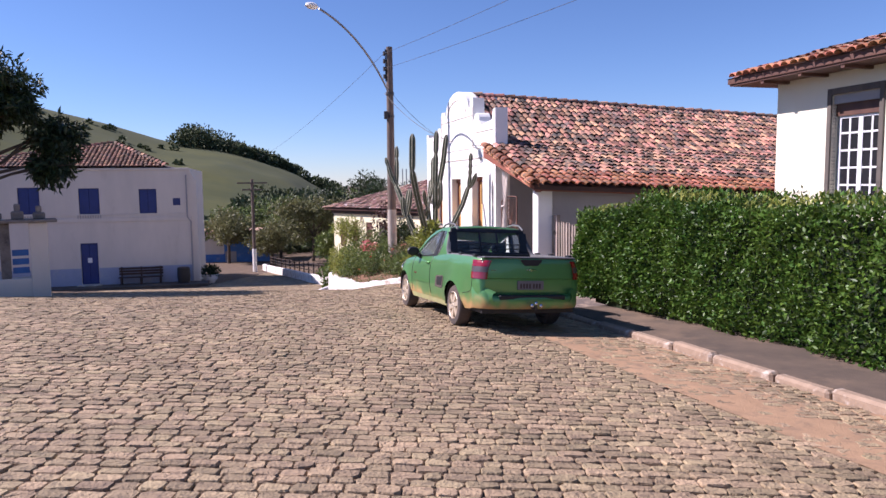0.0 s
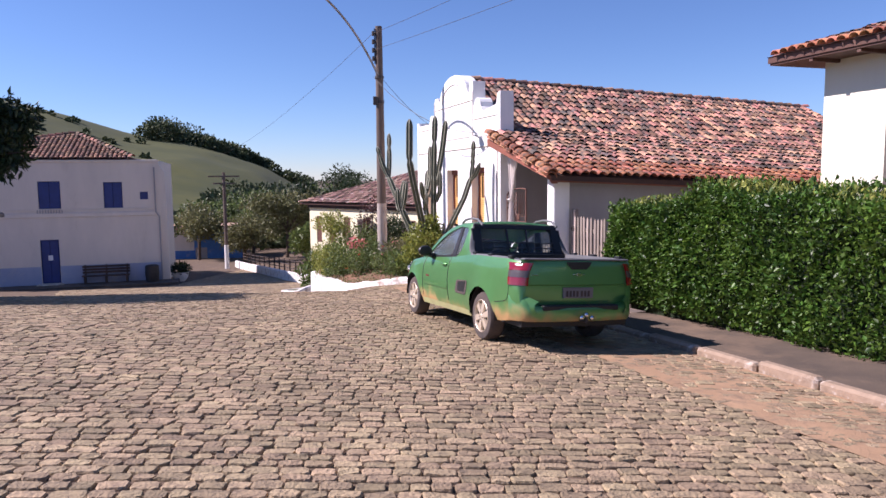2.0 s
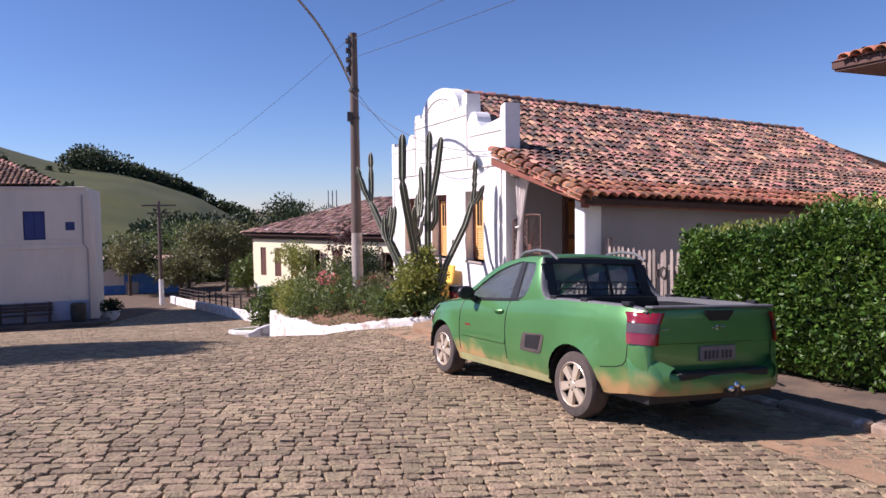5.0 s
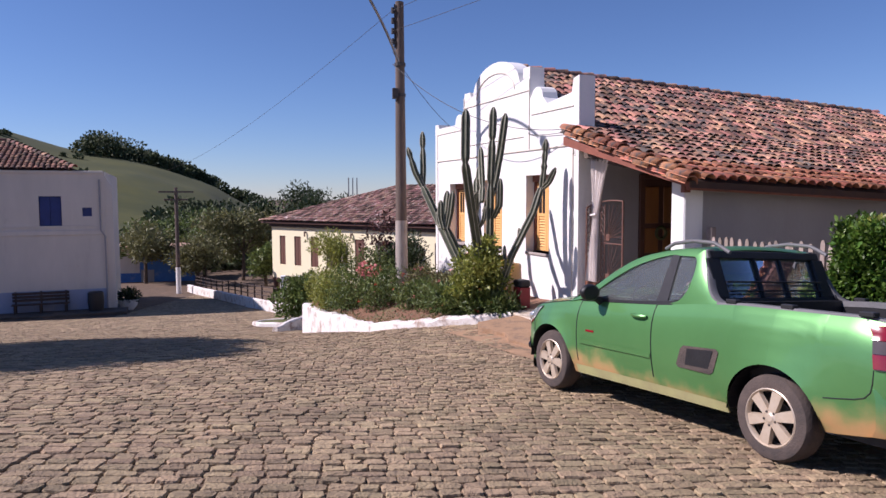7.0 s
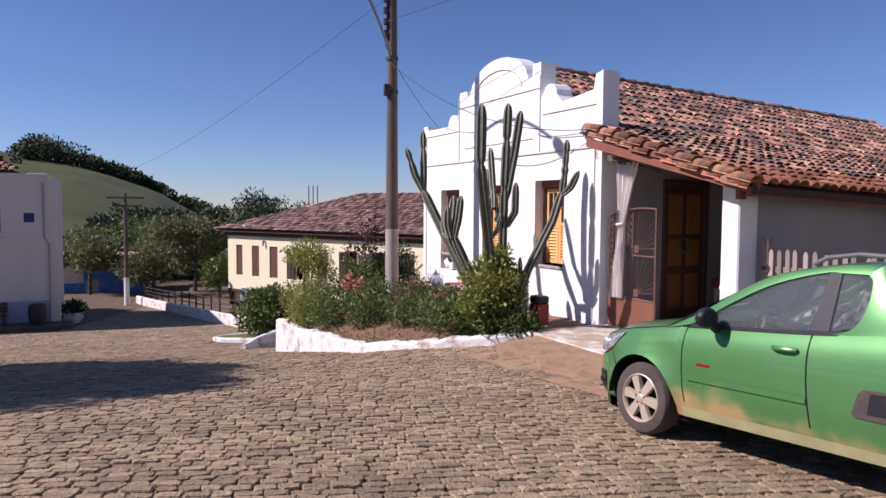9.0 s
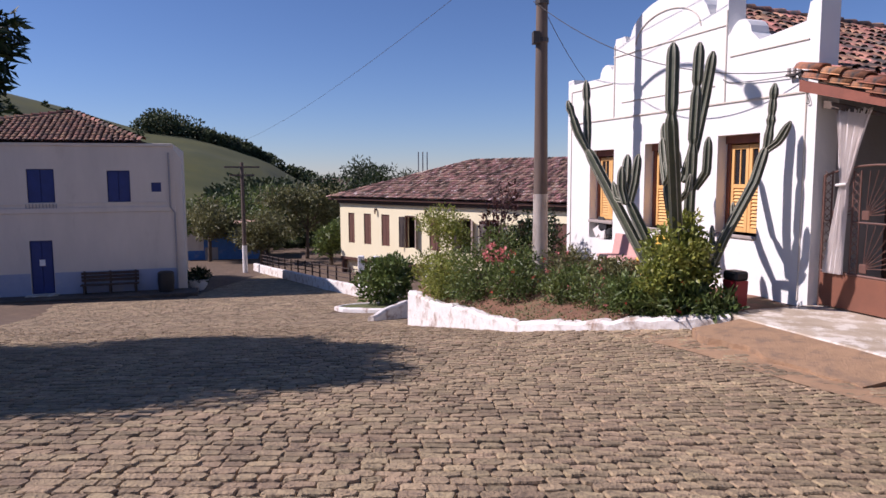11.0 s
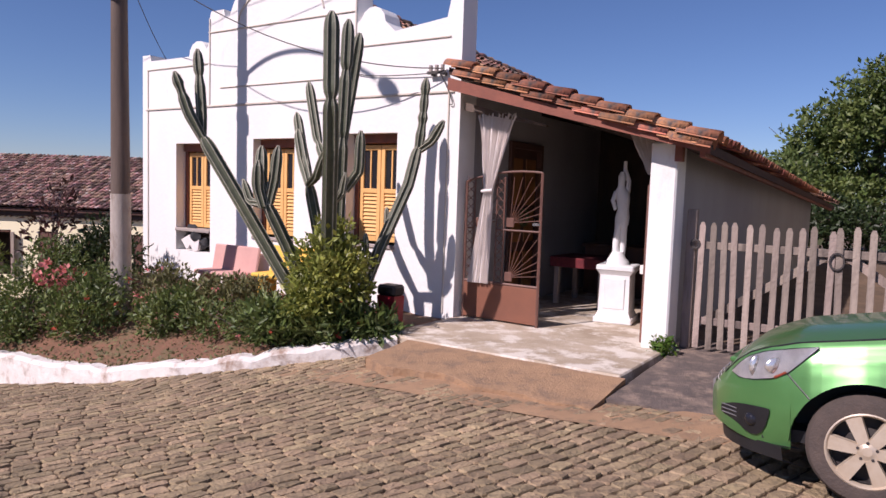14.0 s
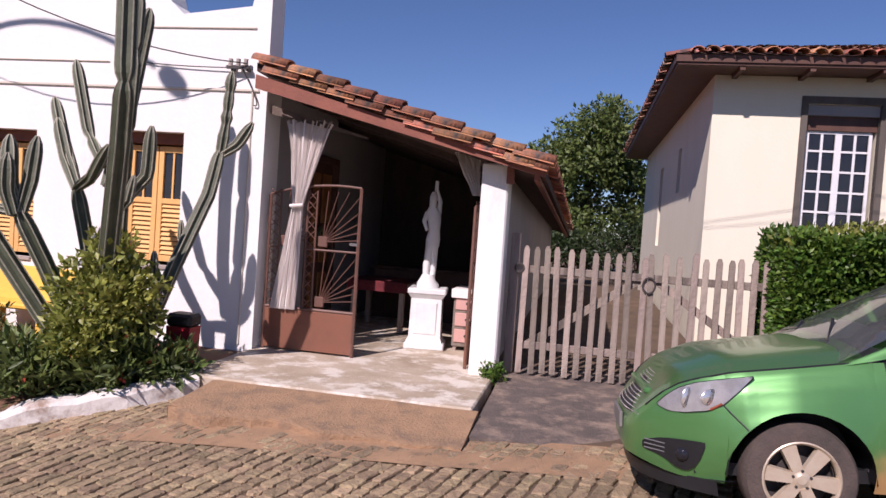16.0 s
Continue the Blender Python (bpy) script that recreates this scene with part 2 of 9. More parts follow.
LEAF_HEDGE = leafmat("hedge_leaf", (0.10, 0.18, 0.022), (0.055, 0.115, 0.016), 0.55, 0.45, 0.28)
LEAF_DARK = leafmat("dark_leaf", (0.040, 0.065, 0.018), (0.022, 0.04, 0.012), 0.45, 0.5, 0.2)
LEAF_BUSH = leafmat("bush_leaf", (0.155, 0.20, 0.05), (0.085, 0.125, 0.032), 0.45, 0.5, 0.28)
LEAF_LIME = leafmat("yellowish_leaf", (0.33, 0.34, 0.07), (0.19, 0.23, 0.045), 0.4, 0.45, 0.32)
LEAF_OLIVE = leafmat("olive_leaf", (0.20, 0.195, 0.075), (0.12, 0.125, 0.05), 0.4, 0.6, 0.28)
LEAF_FAR = leafmat("far_leaf", (0.085, 0.105, 0.040), (0.048, 0.064, 0.026), 0.4, 0.8, 0.1)
LEAF_RED = leafmat("dark_red_leaf", (0.09, 0.035, 0.03), (0.05, 0.025, 0.02), 0.4, 0.5, 0.2)
PETAL = leafmat("pink_petal", (0.80, 0.30, 0.28), (0.70, 0.22, 0.21), 0.2, 0.7, 0.3)
PETAL_R = leafmat("orange_red_petal", (0.60, 0.13, 0.06), (0.5, 0.08, 0.05), 0.3, 0.7, 0.3)

# ---- building helpers ----


def link_mesh(name, verts, faces, material, parent=None, label="", smooth=False, mw=None):
    me = bpy.data.meshes.new(name)
    me.from_pydata([tuple(v) for v in verts], [], faces)
    me.materials.append(material)
    if smooth:
        me.polygons.foreach_set("use_smooth", [True] * len(me.polygons))
    ob = new(name, me)
    if parent is not None:
        ob.parent = parent
    if mw is not None:
        ob.matrix_basis = mw
    if label:
        ob["label"] = label
    return ob


def part(name, bm, material, parent=None, label="", smooth=False, mw=None):
    """One bmesh as one mesh object under a thing, a part or nothing."""
    me = bpy.data.meshes.new(name)
    bmesh.ops.recalc_face_normals(bm, faces=bm.faces)
    bm.to_mesh(me)
    bm.free()
    me.materials.append(material)
    if smooth:
        me.polygons.foreach_set("use_smooth", [True] * len(me.polygons))
        me.set_sharp_from_angle(angle=radians(40))
    ob = new(name, me)
    if parent is not None:
        ob.parent = parent
    if mw is not None:
        ob.matrix_basis = mw
    if label:
        ob["label"] = label
    return ob


def thing(name, label, category, mw=None, group="", kind=""):
    """An Empty at a thing's base."""
    e = new(name)
    e.empty_display_size = 0.2
    if mw is not None:
        e.matrix_basis = mw
    return tagged(e, label, category, group, kind)


def box(bm, a, b, bev=0.0, m=None):
    """A box from corner a to corner b with chamfered edges."""
    a, b = Vector(a), Vector(b)
    c, h = (a + b) / 2, (b - a) / 2
    h = Vector([abs(v) for v in h])
    bev = min(bev, min(h) * 0.8)
    vs = []
    if bev <= 0:
        vs = [bm.verts.new(c + Vector((sx * h.x, sy * h.y, sz * h.z))) for sx in (-1, 1) for sy in (-1, 1) for sz in (-1, 1)]
        for f in ((0, 1, 3, 2), (4, 6, 7, 5), (0, 4, 5, 1), (2, 3, 7, 6), (0, 2, 6, 4), (1, 5, 7, 3)):
            bm.faces.new([vs[i] for i in f])
    else:
        d = {}
        for sx in (-1, 1):
            for sy in (-1, 1):
                for sz in (-1, 1):
                    s = (sx, sy, sz)
                    for ax in range(3):
                        p = [s[i] * (h[i] - (0 if i == ax else bev)) for i in range(3)]
                        d[(s, ax)] = bm.verts.new(c + Vector(p))
                        vs.append(d[(s, ax)])
        for ax in range(3):
            o1, o2 = (ax + 1) % 3, (ax + 2) % 3
            for sg in (-1, 1):
                q = []
                for i, j in ((-1, -1), (1, -1), (1, 1), (-1, 1)):
                    s = [0, 0, 0]
                    s[ax], s[o1], s[o2] = sg, i, j
                    q.append(d[(tuple(s), ax)])
                bm.faces.new(q)
            for i in (-1, 1):
                for j in (-1, 1):
                    s1, s2 = [0, 0, 0], [0, 0, 0]
                    s1[ax], s1[o1], s1[o2] = -1, i, j
                    s2[ax], s2[o1], s2[o2] = 1, i, j
                    bm.faces.new([d[(tuple(s1), o1)], d[(tuple(s2), o1)], d[(tuple(s2), o2)], d[(tuple(s1), o2)]])
        for sx in (-1, 1):
            for sy in (-1, 1):
                for sz in (-1, 1):
                    bm.faces.new([d[((sx, sy, sz), k)] for k in range(3)])
    if m is not None:
        for v in vs:
            v.co = m @ v.co
    return vs


def boxes(*items, bev=0.0):
    bm = bmesh.new()
    for a, b in items:
        box(bm, a, b, bev)
    return bm


def tube(bm, pts, radii, seg=8, closed_ends=True):
    """A tube along points."""
    pts = [Vector(p) for p in pts]
    if not hasattr(radii, "__len__"):
        radii = [radii] * len(pts)
    rings = []
    ref = None
    for i, p in enumerate(pts):
        d = (pts[min(i + 1, len(pts) - 1)] - pts[max(i - 1, 0)]).normalized()
        if ref is None:
            ref = Vector((0, 0, 1)) if abs(d.z) < 0.9 else Vector((1, 0, 0))
        a = d.cross(ref).normalized()
        b = a.cross(d).normalized()
        ref = b
        rings.append([bm.verts.new(p + (a * math.cos(t) + b * math.sin(t)) * radii[i]) for t in [2 * math.pi * k / seg for k in range(seg)]])
    for r0, r1 in zip(rings, rings[1:]):
        for k in range(seg):
            bm.faces.new((r0[k], r0[(k + 1) % seg], r1[(k + 1) % seg], r1[k]))
    if closed_ends:
        bm.faces.new(rings[0][::-1])
        bm.faces.new(rings[-1])


def tubes(*items, seg=8):
    bm = bmesh.new()
    for pts, r in items:
        tube(bm, pts, r, seg)
    return bm


def prism(bm, poly, y0, y1):
    """Extrudes a polygon of (x, z) from y0 to y1."""
    a = [bm.verts.new((x, y0, z)) for x, z in poly]
    b = [bm.verts.new((x, y1, z)) for x, z in poly]
    n = len(poly)
    bm.faces.new(a)
    bm.faces.new(b[::-1])
    for i in range(n):
        bm.faces.new((a[i], b[i], b[(i + 1) % n], a[(i + 1) % n]))


def lathe(bm, prof, seg=16, c=(0, 0, 0)):
    rings = []
    for r, z in prof:
        rings.append([bm.verts.new((c[0] + r * math.cos(2 * math.pi * k / seg), c[1] + r * math.sin(2 * math.pi * k / seg), c[2] + z)) for k in range(seg)])
    for r0, r1 in zip(rings, rings[1:]):
        for k in range(seg):
            bm.faces.new((r0[k], r0[(k + 1) % seg], r1[(k + 1) % seg], r1[k]))
    bm.faces.new(rings[0][::-1])
    bm.faces.new(rings[-1])


def cellwall(xs, zs, holes, y0, y1):
    """A wall from y0 to y1 on a grid of cells, with openings (x0, x1, z0, z1) through it."""
    xs = sorted(set([round(v, 4) for v in xs] + [round(h[i], 4) for h in holes for i in (0, 1)]))
    zs = sorted(set([round(v, 4) for v in zs] + [round(h[i], 4) for h in holes for i in (2, 3)]))
    xs, zs = [x for x in xs], [z for z in zs]
    bm = bmesh.new()
    V = {}

    def v(i, j, k):
        if (i, j, k) not in V:
            V[(i, j, k)] = bm.verts.new((xs[i], (y0, y1)[k], zs[j]))
        return V[(i, j, k)]

    def solid(i, j):
        if not (0 <= i < len(xs) - 1 and 0 <= j < len(zs) - 1):
            return False
        cx, cz = (xs[i] + xs[i + 1]) / 2, (zs[j] + zs[j + 1]) / 2
        return not any(h[0] < cx < h[1] and h[2] < cz < h[3] for h in holes)

    for i in range(len(xs) - 1):
        for j in range(len(zs) - 1):
            if not solid(i, j):
                continue
            bm.faces.new((v(i, j, 0), v(i + 1, j, 0), v(i + 1, j + 1, 0), v(i, j + 1, 0)))
            bm.faces.new((v(i, j, 1), v(i, j + 1, 1), v(i + 1, j + 1, 1), v(i + 1, j, 1)))
            for (di, dj), (p, q) in {(-1, 0): ((i, j), (i, j + 1)), (1, 0): ((i + 1, j), (i + 1, j + 1)), (0, -1): ((i, j), (i + 1, j)), (0, 1): ((i, j + 1), (i + 1, j + 1))}.items():
                if not solid(i + di, j + dj):
                    bm.faces.new((v(*p, 0), v(*q, 0), v(*q, 1), v(*p, 1)))
    return bm


def leaf_cloud(name, P, size, material, parent=None, label="", aspect=0.5, up=0.3, out=None, seed=1, droop=0.0):
    """Many small folded leaves at the points P, each of four corners."""
    rng = np.random.default_rng(seed)
    n = len(P)
    d = rng.normal(size=(n, 3))
    if out is not None:
        d = d * 0.75 + out
    d[:, 2] += up - droop
    d /= np.linalg.norm(d, axis=1)[:, None] + 1e-9
    a = np.cross(d, rng.normal(size=(n, 3)))
    a /= np.linalg.norm(a, axis=1)[:, None] + 1e-9
    nn = np.cross(d, a)
    s = size * rng.uniform(0.6, 1.35, n)[:, None]
    v = np.empty((n, 4, 3))
    v[:, 0] = P
    v[:, 2] = P + d * s
    mid = P + d * s * 0.45
    v[:, 1] = mid + a * s * aspect * 0.5 + nn * s * 0.12
    v[:, 3] = mid - a * s * aspect * 0.5 + nn * s * 0.12
    idx = np.arange(n)[:, None] * 4
    tri = np.concatenate([idx + np.array([0, 1, 2]), idx + np.array([0, 2, 3])], axis=1).reshape(-1)
    me = bpy.data.meshes.new(name)
    me.vertices.add(n * 4)
    me.vertices.foreach_set("co", v.reshape(-1))
    me.loops.add(n * 6)
    me.loops.foreach_set("vertex_index", tri.astype(np.int32))
    me.polygons.add(n * 2)
    me.polygons.foreach_set("loop_start", np.arange(n * 2, dtype=np.int32) * 3)
    me.update(calc_edges=True)
    me.materials.append(material)
    ob = new(name, me)
    if parent is not None:
        ob.parent = parent
    if label:
        ob["label"] = label
    return ob


def blob_points(blobs, n, rng, shell=0.45):
    """Points in the outer shell of lumpy ellipsoids (x, y, z, rx, ry, rz), and the directions outward."""
    w = np.array([b[3] * b[4] + b[4] * b[5] + b[3] * b[5] for b in blobs])
    pick = rng.choice(len(blobs), n, p=w / w.sum())
    B_ = np.array(blobs)[pick]
    d = rng.normal(size=(n, 3))
    d /= np.linalg.norm(d, axis=1)[:, None]
    r = 1 - shell * rng.random(n) ** 1.6
    lump = 1 + 0.16 * np.sin(d[:, 0] * 7 + B_[:, 0] * 3) * np.sin(d[:, 1] * 6 + B_[:, 1] * 5) + 0.12 * np.sin(d[:, 2] * 9 + B_[:, 2] * 7)
    return B_[:, :3] + d * B_[:, 3:6] * (r * lump)[:, None], d


def bez(p0, p1, p2, n=10):
    p0, p1, p2 = Vector(p0), Vector(p1), Vector(p2)
    return [p0 * (1 - t) ** 2 + p1 * 2 * t * (1 - t) + p2 * t * t for t in [i / n for i in range(n + 1)]]


# ---- lie of the land ----
PROF_Y = [-60, 0, 8, 10.5, 14, 15.3, 18, 21.6, 27.4, 36.6, 44, 62, 80, 120, 400]
PROF_Z = [3.0, 0, -0.42, -0.56, -0.83, -0.92, -1.14, -1.66, -2.78, -4.2, -4.75, -6.1, -7, -8, -9]


def ground_z(x, y):
    x, y = np.asarray(x, float), np.asarray(y, float)
    base = sum(np.interp(y + o, PROF_Y, PROF_Z) for o in (-0.8, -0.3, 0.3, 0.8)) / 4
    cross = -0.05 * np.clip(x, -9, 5) * np.clip((17 - y) / 6, 0, 1)
    plateau = np.clip((x + 2.6) / 3.2, 0, 1) * np.clip((y - 14) / 3, 0, 1) * np.clip((28 - y) / 4, 0, 1)
    flat = np.maximum(base, -0.96)
    return (base + cross) * (1 - plateau) + flat * plateau


def gz(x, y):
    return float(ground_z(x, y))


# the street front: x along the fronts, y into the houses
FRONT = Matrix(((0.273, 0.962, 0, 1.47), (-0.962, 0.273, 0, 19.38), (0, 0, 1, 0), (0, 0, 0, 1)))


def front(s, d, z=0.0):
    return FRONT @ Vector((s, d, z))

# ---- ground ----


def make_ground():
    xs = np.unique(np.concatenate([np.linspace(-14, 8, 89), np.linspace(-40, -14, 40), np.linspace(8, 40, 33), [-1500, -700, -300, -150, -90, -60, 60, 90, 150, 300, 700, 1500]]))
    ys = np.unique(np.concatenate([np.linspace(-6, 40, 185), np.linspace(40, 90, 60), [-1500, -700, -300, -100, -60, -30, -15, 110, 150, 200, 300, 700, 1500, 3000]]))
    X, Y = np.meshgrid(xs, ys)
    Z = ground_z(X, Y) - 0.018
    n, k = len(xs), len(ys)
    verts = np.stack([X, Y, Z], -1).reshape(-1, 3)
    faces = [(j * n + i, j * n + i + 1, (j + 1) * n + i + 1, (j + 1) * n + i) for j in range(k - 1) for i in range(n - 1)]
    tagged(link_mesh("ground", verts, faces, DIRT, smooth=True), "packed brown earth between and beyond the cobbles", "ground", kind="structure")


make_ground()



def pieces(name, items, material, parent, label="", bev=0.0):
    """Each box as a part of its own."""
    for a, b in items:
        part(name, boxes((a, b), bev=bev), material, parent, label)


# ---- church-fronted house: walls ----
FZ = -0.9
WIN_S = [(-6.36, -5.36), (-4.22, -3.22), (-2.08, -1.10)]
WIN_Z = [(-0.34, 1.66), (0.06, 1.72), (0.10, 1.77)]
house_holes = [(a, b, c, d) for (a, b), (c, d) in zip(WIN_S, WIN_Z)]


def arc(cx, cz, r, rz, a0, a1, n=14):
    return [(cx + r * math.cos(radians(a0 + (a1 - a0) * i / n)), cz + rz * math.sin(radians(a0 + (a1 - a0) * i / n))) for i in range(n + 1)]


house = thing("house", "white-fronted one-storey house with a curved baroque gable", "house", FRONT)
part("wall", cellwall([-7.42, -0.02], [-4.0, 2.5], house_holes, 0.0, 0.42), WHITE, house, "whitewashed front wall with three deep windows")
prof = [(-7.42, 2.5), (-7.42, 3.36), (-7.18, 3.36), (-7.14, 3.24), (-5.98, 3.24)] + arc(-5.72, 3.24, 0.26, 0.26, 180, 20, 6) + [(-5.42, 3.42), (-5.40, 3.86), (-5.36, 3.98), (-5.02, 3.98), (-4.98, 3.86), (-4.86, 3.86)]
prof += arc(-3.62, 3.86, 1.2, 0.62, 170, 10, 16)
prof += [(-2.38, 3.86), (-2.24, 3.86), (-2.22, 4.12), (-1.94, 4.12), (-1.92, 3.42)] + arc(-1.62, 3.40, 0.24, 0.24, 160, 0, 6) + [(-1.2, 3.24), (-0.28, 3.34), (-0.22, 3.60), (-0.02, 3.64), (-0.02, 2.5)]
bm = bmesh.new()
prism(bm, prof, 0.0, 0.36)
part("gable", bm, WHITE, house, "stepped and scrolled parapet gable")
# moulded lines on the front
for name, items in (("moulding", [((-7.3, -0.025, 2.30), (-0.12, 0.0, 2.335))]), ("moulding", [((-7.25, -0.02, 3.06), (-5.45, 0, 3.085))]), ("moulding", [((-1.85, -0.02, 3.06), (-0.2, 0, 3.085))]),
                    ("moulding", [((-5.42, -0.02, 3.60), (-1.95, 0, 3.625))]), ("moulding", [((-7.25, -0.02, -0.8), (-7.225, 0, 2.30))]), ("moulding", [((-0.22, -0.02, -0.8), (-0.195, 0, 2.30))]),
                    ("moulding", [((-5.40, -0.02, 2.335), (-5.37, 0, 3.86))]), ("moulding", [((-1.96, -0.02, 2.335), (-1.93, 0, 3.86))]), ("moulding", [((-7.25, -0.02, 2.335), (-7.225, 0, 3.06))]),
                    ("moulding", [((-5.1, -0.02, 2.62), (-2.2, 0, 2.64))])):
    part(name, boxes(*items, bev=0.006), WHITE_OLD, house)
bm = bmesh.new()
tube(bm, [(x, -0.01, z) for x, z in arc(-3.62, 3.72, 1.0, 0.50, 178, 2, 18)], 0.014, 6)
part("moulding", bm, WHITE_OLD, house, "arched line in the gable")
# side walls, back wall, inner floor
part("wall", boxes(((-7.42, 0.42, -4.0), (-7.0, 13.0, 1.9))), WHITE, house)
# the porch's dimness is put into the grey of these side walls
pieces("wall", [((-0.40, 0.42, -1.2), (-0.02, 1.50, 2.44)), ((-0.40, 1.50, 1.72), (-0.02, 2.52, 2.40)), ((-0.40, 2.52, -1.2), (-0.02, 5.2, 2.24)), ((-0.40, 5.2, -1.2), (-0.02, 13.4, 1.85))], GREY_SHADE, house, "side wall inside the porch, greyed to hold its shade")
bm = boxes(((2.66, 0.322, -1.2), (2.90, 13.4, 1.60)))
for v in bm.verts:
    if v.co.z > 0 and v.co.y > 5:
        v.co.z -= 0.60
part("wall", bm, GREY_SHADE, house, "grey plastered side wall, darkened to hold the eave's shade")
part("wall", boxes(((-7.0, 13.0, -4.0), (2.66, 13.4, 0.85))), GREY_SHADE, house)
# added dark sheet at the porch's end; its colour gives the gloom
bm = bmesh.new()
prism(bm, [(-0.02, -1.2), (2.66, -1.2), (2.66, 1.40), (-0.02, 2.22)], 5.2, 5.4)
part("wall", bm, DARKWOOD, house, "added dark sheet closing the porch, standing in for its gloom")
bm = boxes(((2.69, -0.06, -0.95), (3.0, 0.32, 1.585)), bev=0.02)
part("column", bm, WHITE, house, "square white porch pillar, stained at its foot")
# roof: beds under the tiles
RIDGE_S, RIDGE_Z, EAVE_S, EAVE_Z, Y_FRONT, Y_BACK, HIP = -3.62, 4.40, 3.42, 1.56, -0.34, 14.0, 1.1
SAG = 0.045
BREAK_S, BREAK_Z = -0.6, 2.80
yr1 = Y_BACK - HIP
yr2 = yr1 + HIP * (BREAK_S - RIDGE_S) / (EAVE_S - RIDGE_S)
T = 0.10


def roof_z(s):
    """Height of the roof: steep by the ridge, flatter over the porch."""
    return float(np.interp(s, [RIDGE_S, BREAK_S, EAVE_S], [RIDGE_Z, BREAK_Z, EAVE_Z]))


def roof_slab(corners):
    """Boarding under the tiles, sagging towards the back."""
    bm = bmesh.new()
    q = [(x, y, z - SAG * (y - Y_FRONT)) for x, y, z in corners]
    va = [bm.verts.new((x, y, z - 0.03)) for x, y, z in q]
    vb = [bm.verts.new((x, y, z - 0.03 - T)) for x, y, z in q]
    bm.faces.new(va)
    bm.faces.new(vb[::-1])
    for i in range(len(q)):
        k = (i + 1) % len(q)
        bm.faces.new((va[i], vb[i], vb[k], va[k]))
    return bm


part("roof", roof_slab([(RIDGE_S, 0.36, RIDGE_Z), (BREAK_S, 0.36, BREAK_Z), (BREAK_S, yr2, BREAK_Z), (RIDGE_S, yr1, RIDGE_Z)]), TILE_DARK, house, "roof boarding under the tiles")
part("roof", roof_slab([(BREAK_S, 0.36, BREAK_Z), (0.0, 0.36, roof_z(0.0)), (0.0, Y_FRONT, roof_z(0.0)), (EAVE_S, Y_FRONT, EAVE_Z), (EAVE_S, Y_BACK, EAVE_Z), (BREAK_S, yr2, BREAK_Z)]), TILE_DARK, house, "roof boarding over the porch")
bm = bmesh.new()
q = [(-7.7, 0.36, roof_z(0.46)), (RIDGE_S, 0.36, RIDGE_Z - 0.03), (RIDGE_S, yr1, RIDGE_Z - 0.03), (-7.7, Y_BACK, roof_z(0.46))]
q = [(x, y, z - SAG * (y - Y_FRONT)) for x, y, z in q]
bm.faces.new([bm.verts.new(p) for p in q])
q2 = [(EAVE_S, Y_BACK, EAVE_Z - 0.03), (-7.7, Y_BACK, roof_z(0.46)), (RIDGE_S, yr1, RIDGE_Z - 0.03)]
q2 = [(x, y, z - SAG * (y - Y_FRONT)) for x, y, z in q2]
bm.faces.new([bm.verts.new(p) for p in q2])
part("roof", bm, TILE_DARK, house)
# fascia boards and beams of the porch
bm = bmesh.new()
prism(bm, [(0.0, roof_z(0.0) - 0.17), (EAVE_S, EAVE_Z - 0.05), (EAVE_S, EAVE_Z - 0.13), (0.0, roof_z(0.0) - 0.33)], Y_FRONT - 0.02, Y_FRONT + 0.03)
part("fascia", bm, REDWOOD, house, "red-brown painted sloping verge board")
bm = boxes(((EAVE_S - 0.12, Y_FRONT + 0.035, EAVE_Z - 0.16), (EAVE_S - 0.06, Y_BACK, EAVE_Z - 0.06)))
for v in bm.verts:
    v.co.z -= SAG * (v.co.y - Y_FRONT)
part("fascia", bm, REDWOOD, house, "red-brown eave board")
bm = bmesh.new()
prism(bm, [(0.0, 2.17), (1.25, 1.83), (1.25, 1.81), (0.0, 2.06)], 0.09, 0.16)
part("beam", bm, POLEWOOD, house, "weathered timber under the porch roof")
for d in (1.0, 2.4, 3.8):
    bm = bmesh.new()
    prism(bm, [(0.0, roof_z(0) - 0.15), (2.7, roof_z(2.7) - 0.15), (2.7, roof_z(2.7) - 0.27), (0.0, roof_z(0) - 0.27)], d, d + 0.12)
    part("rafter", bm, DARKWOOD, house)
part("bracket", boxes(((2.98, -0.12, 1.36), (3.06, 0.0, 1.56))), REDWOOD, house)


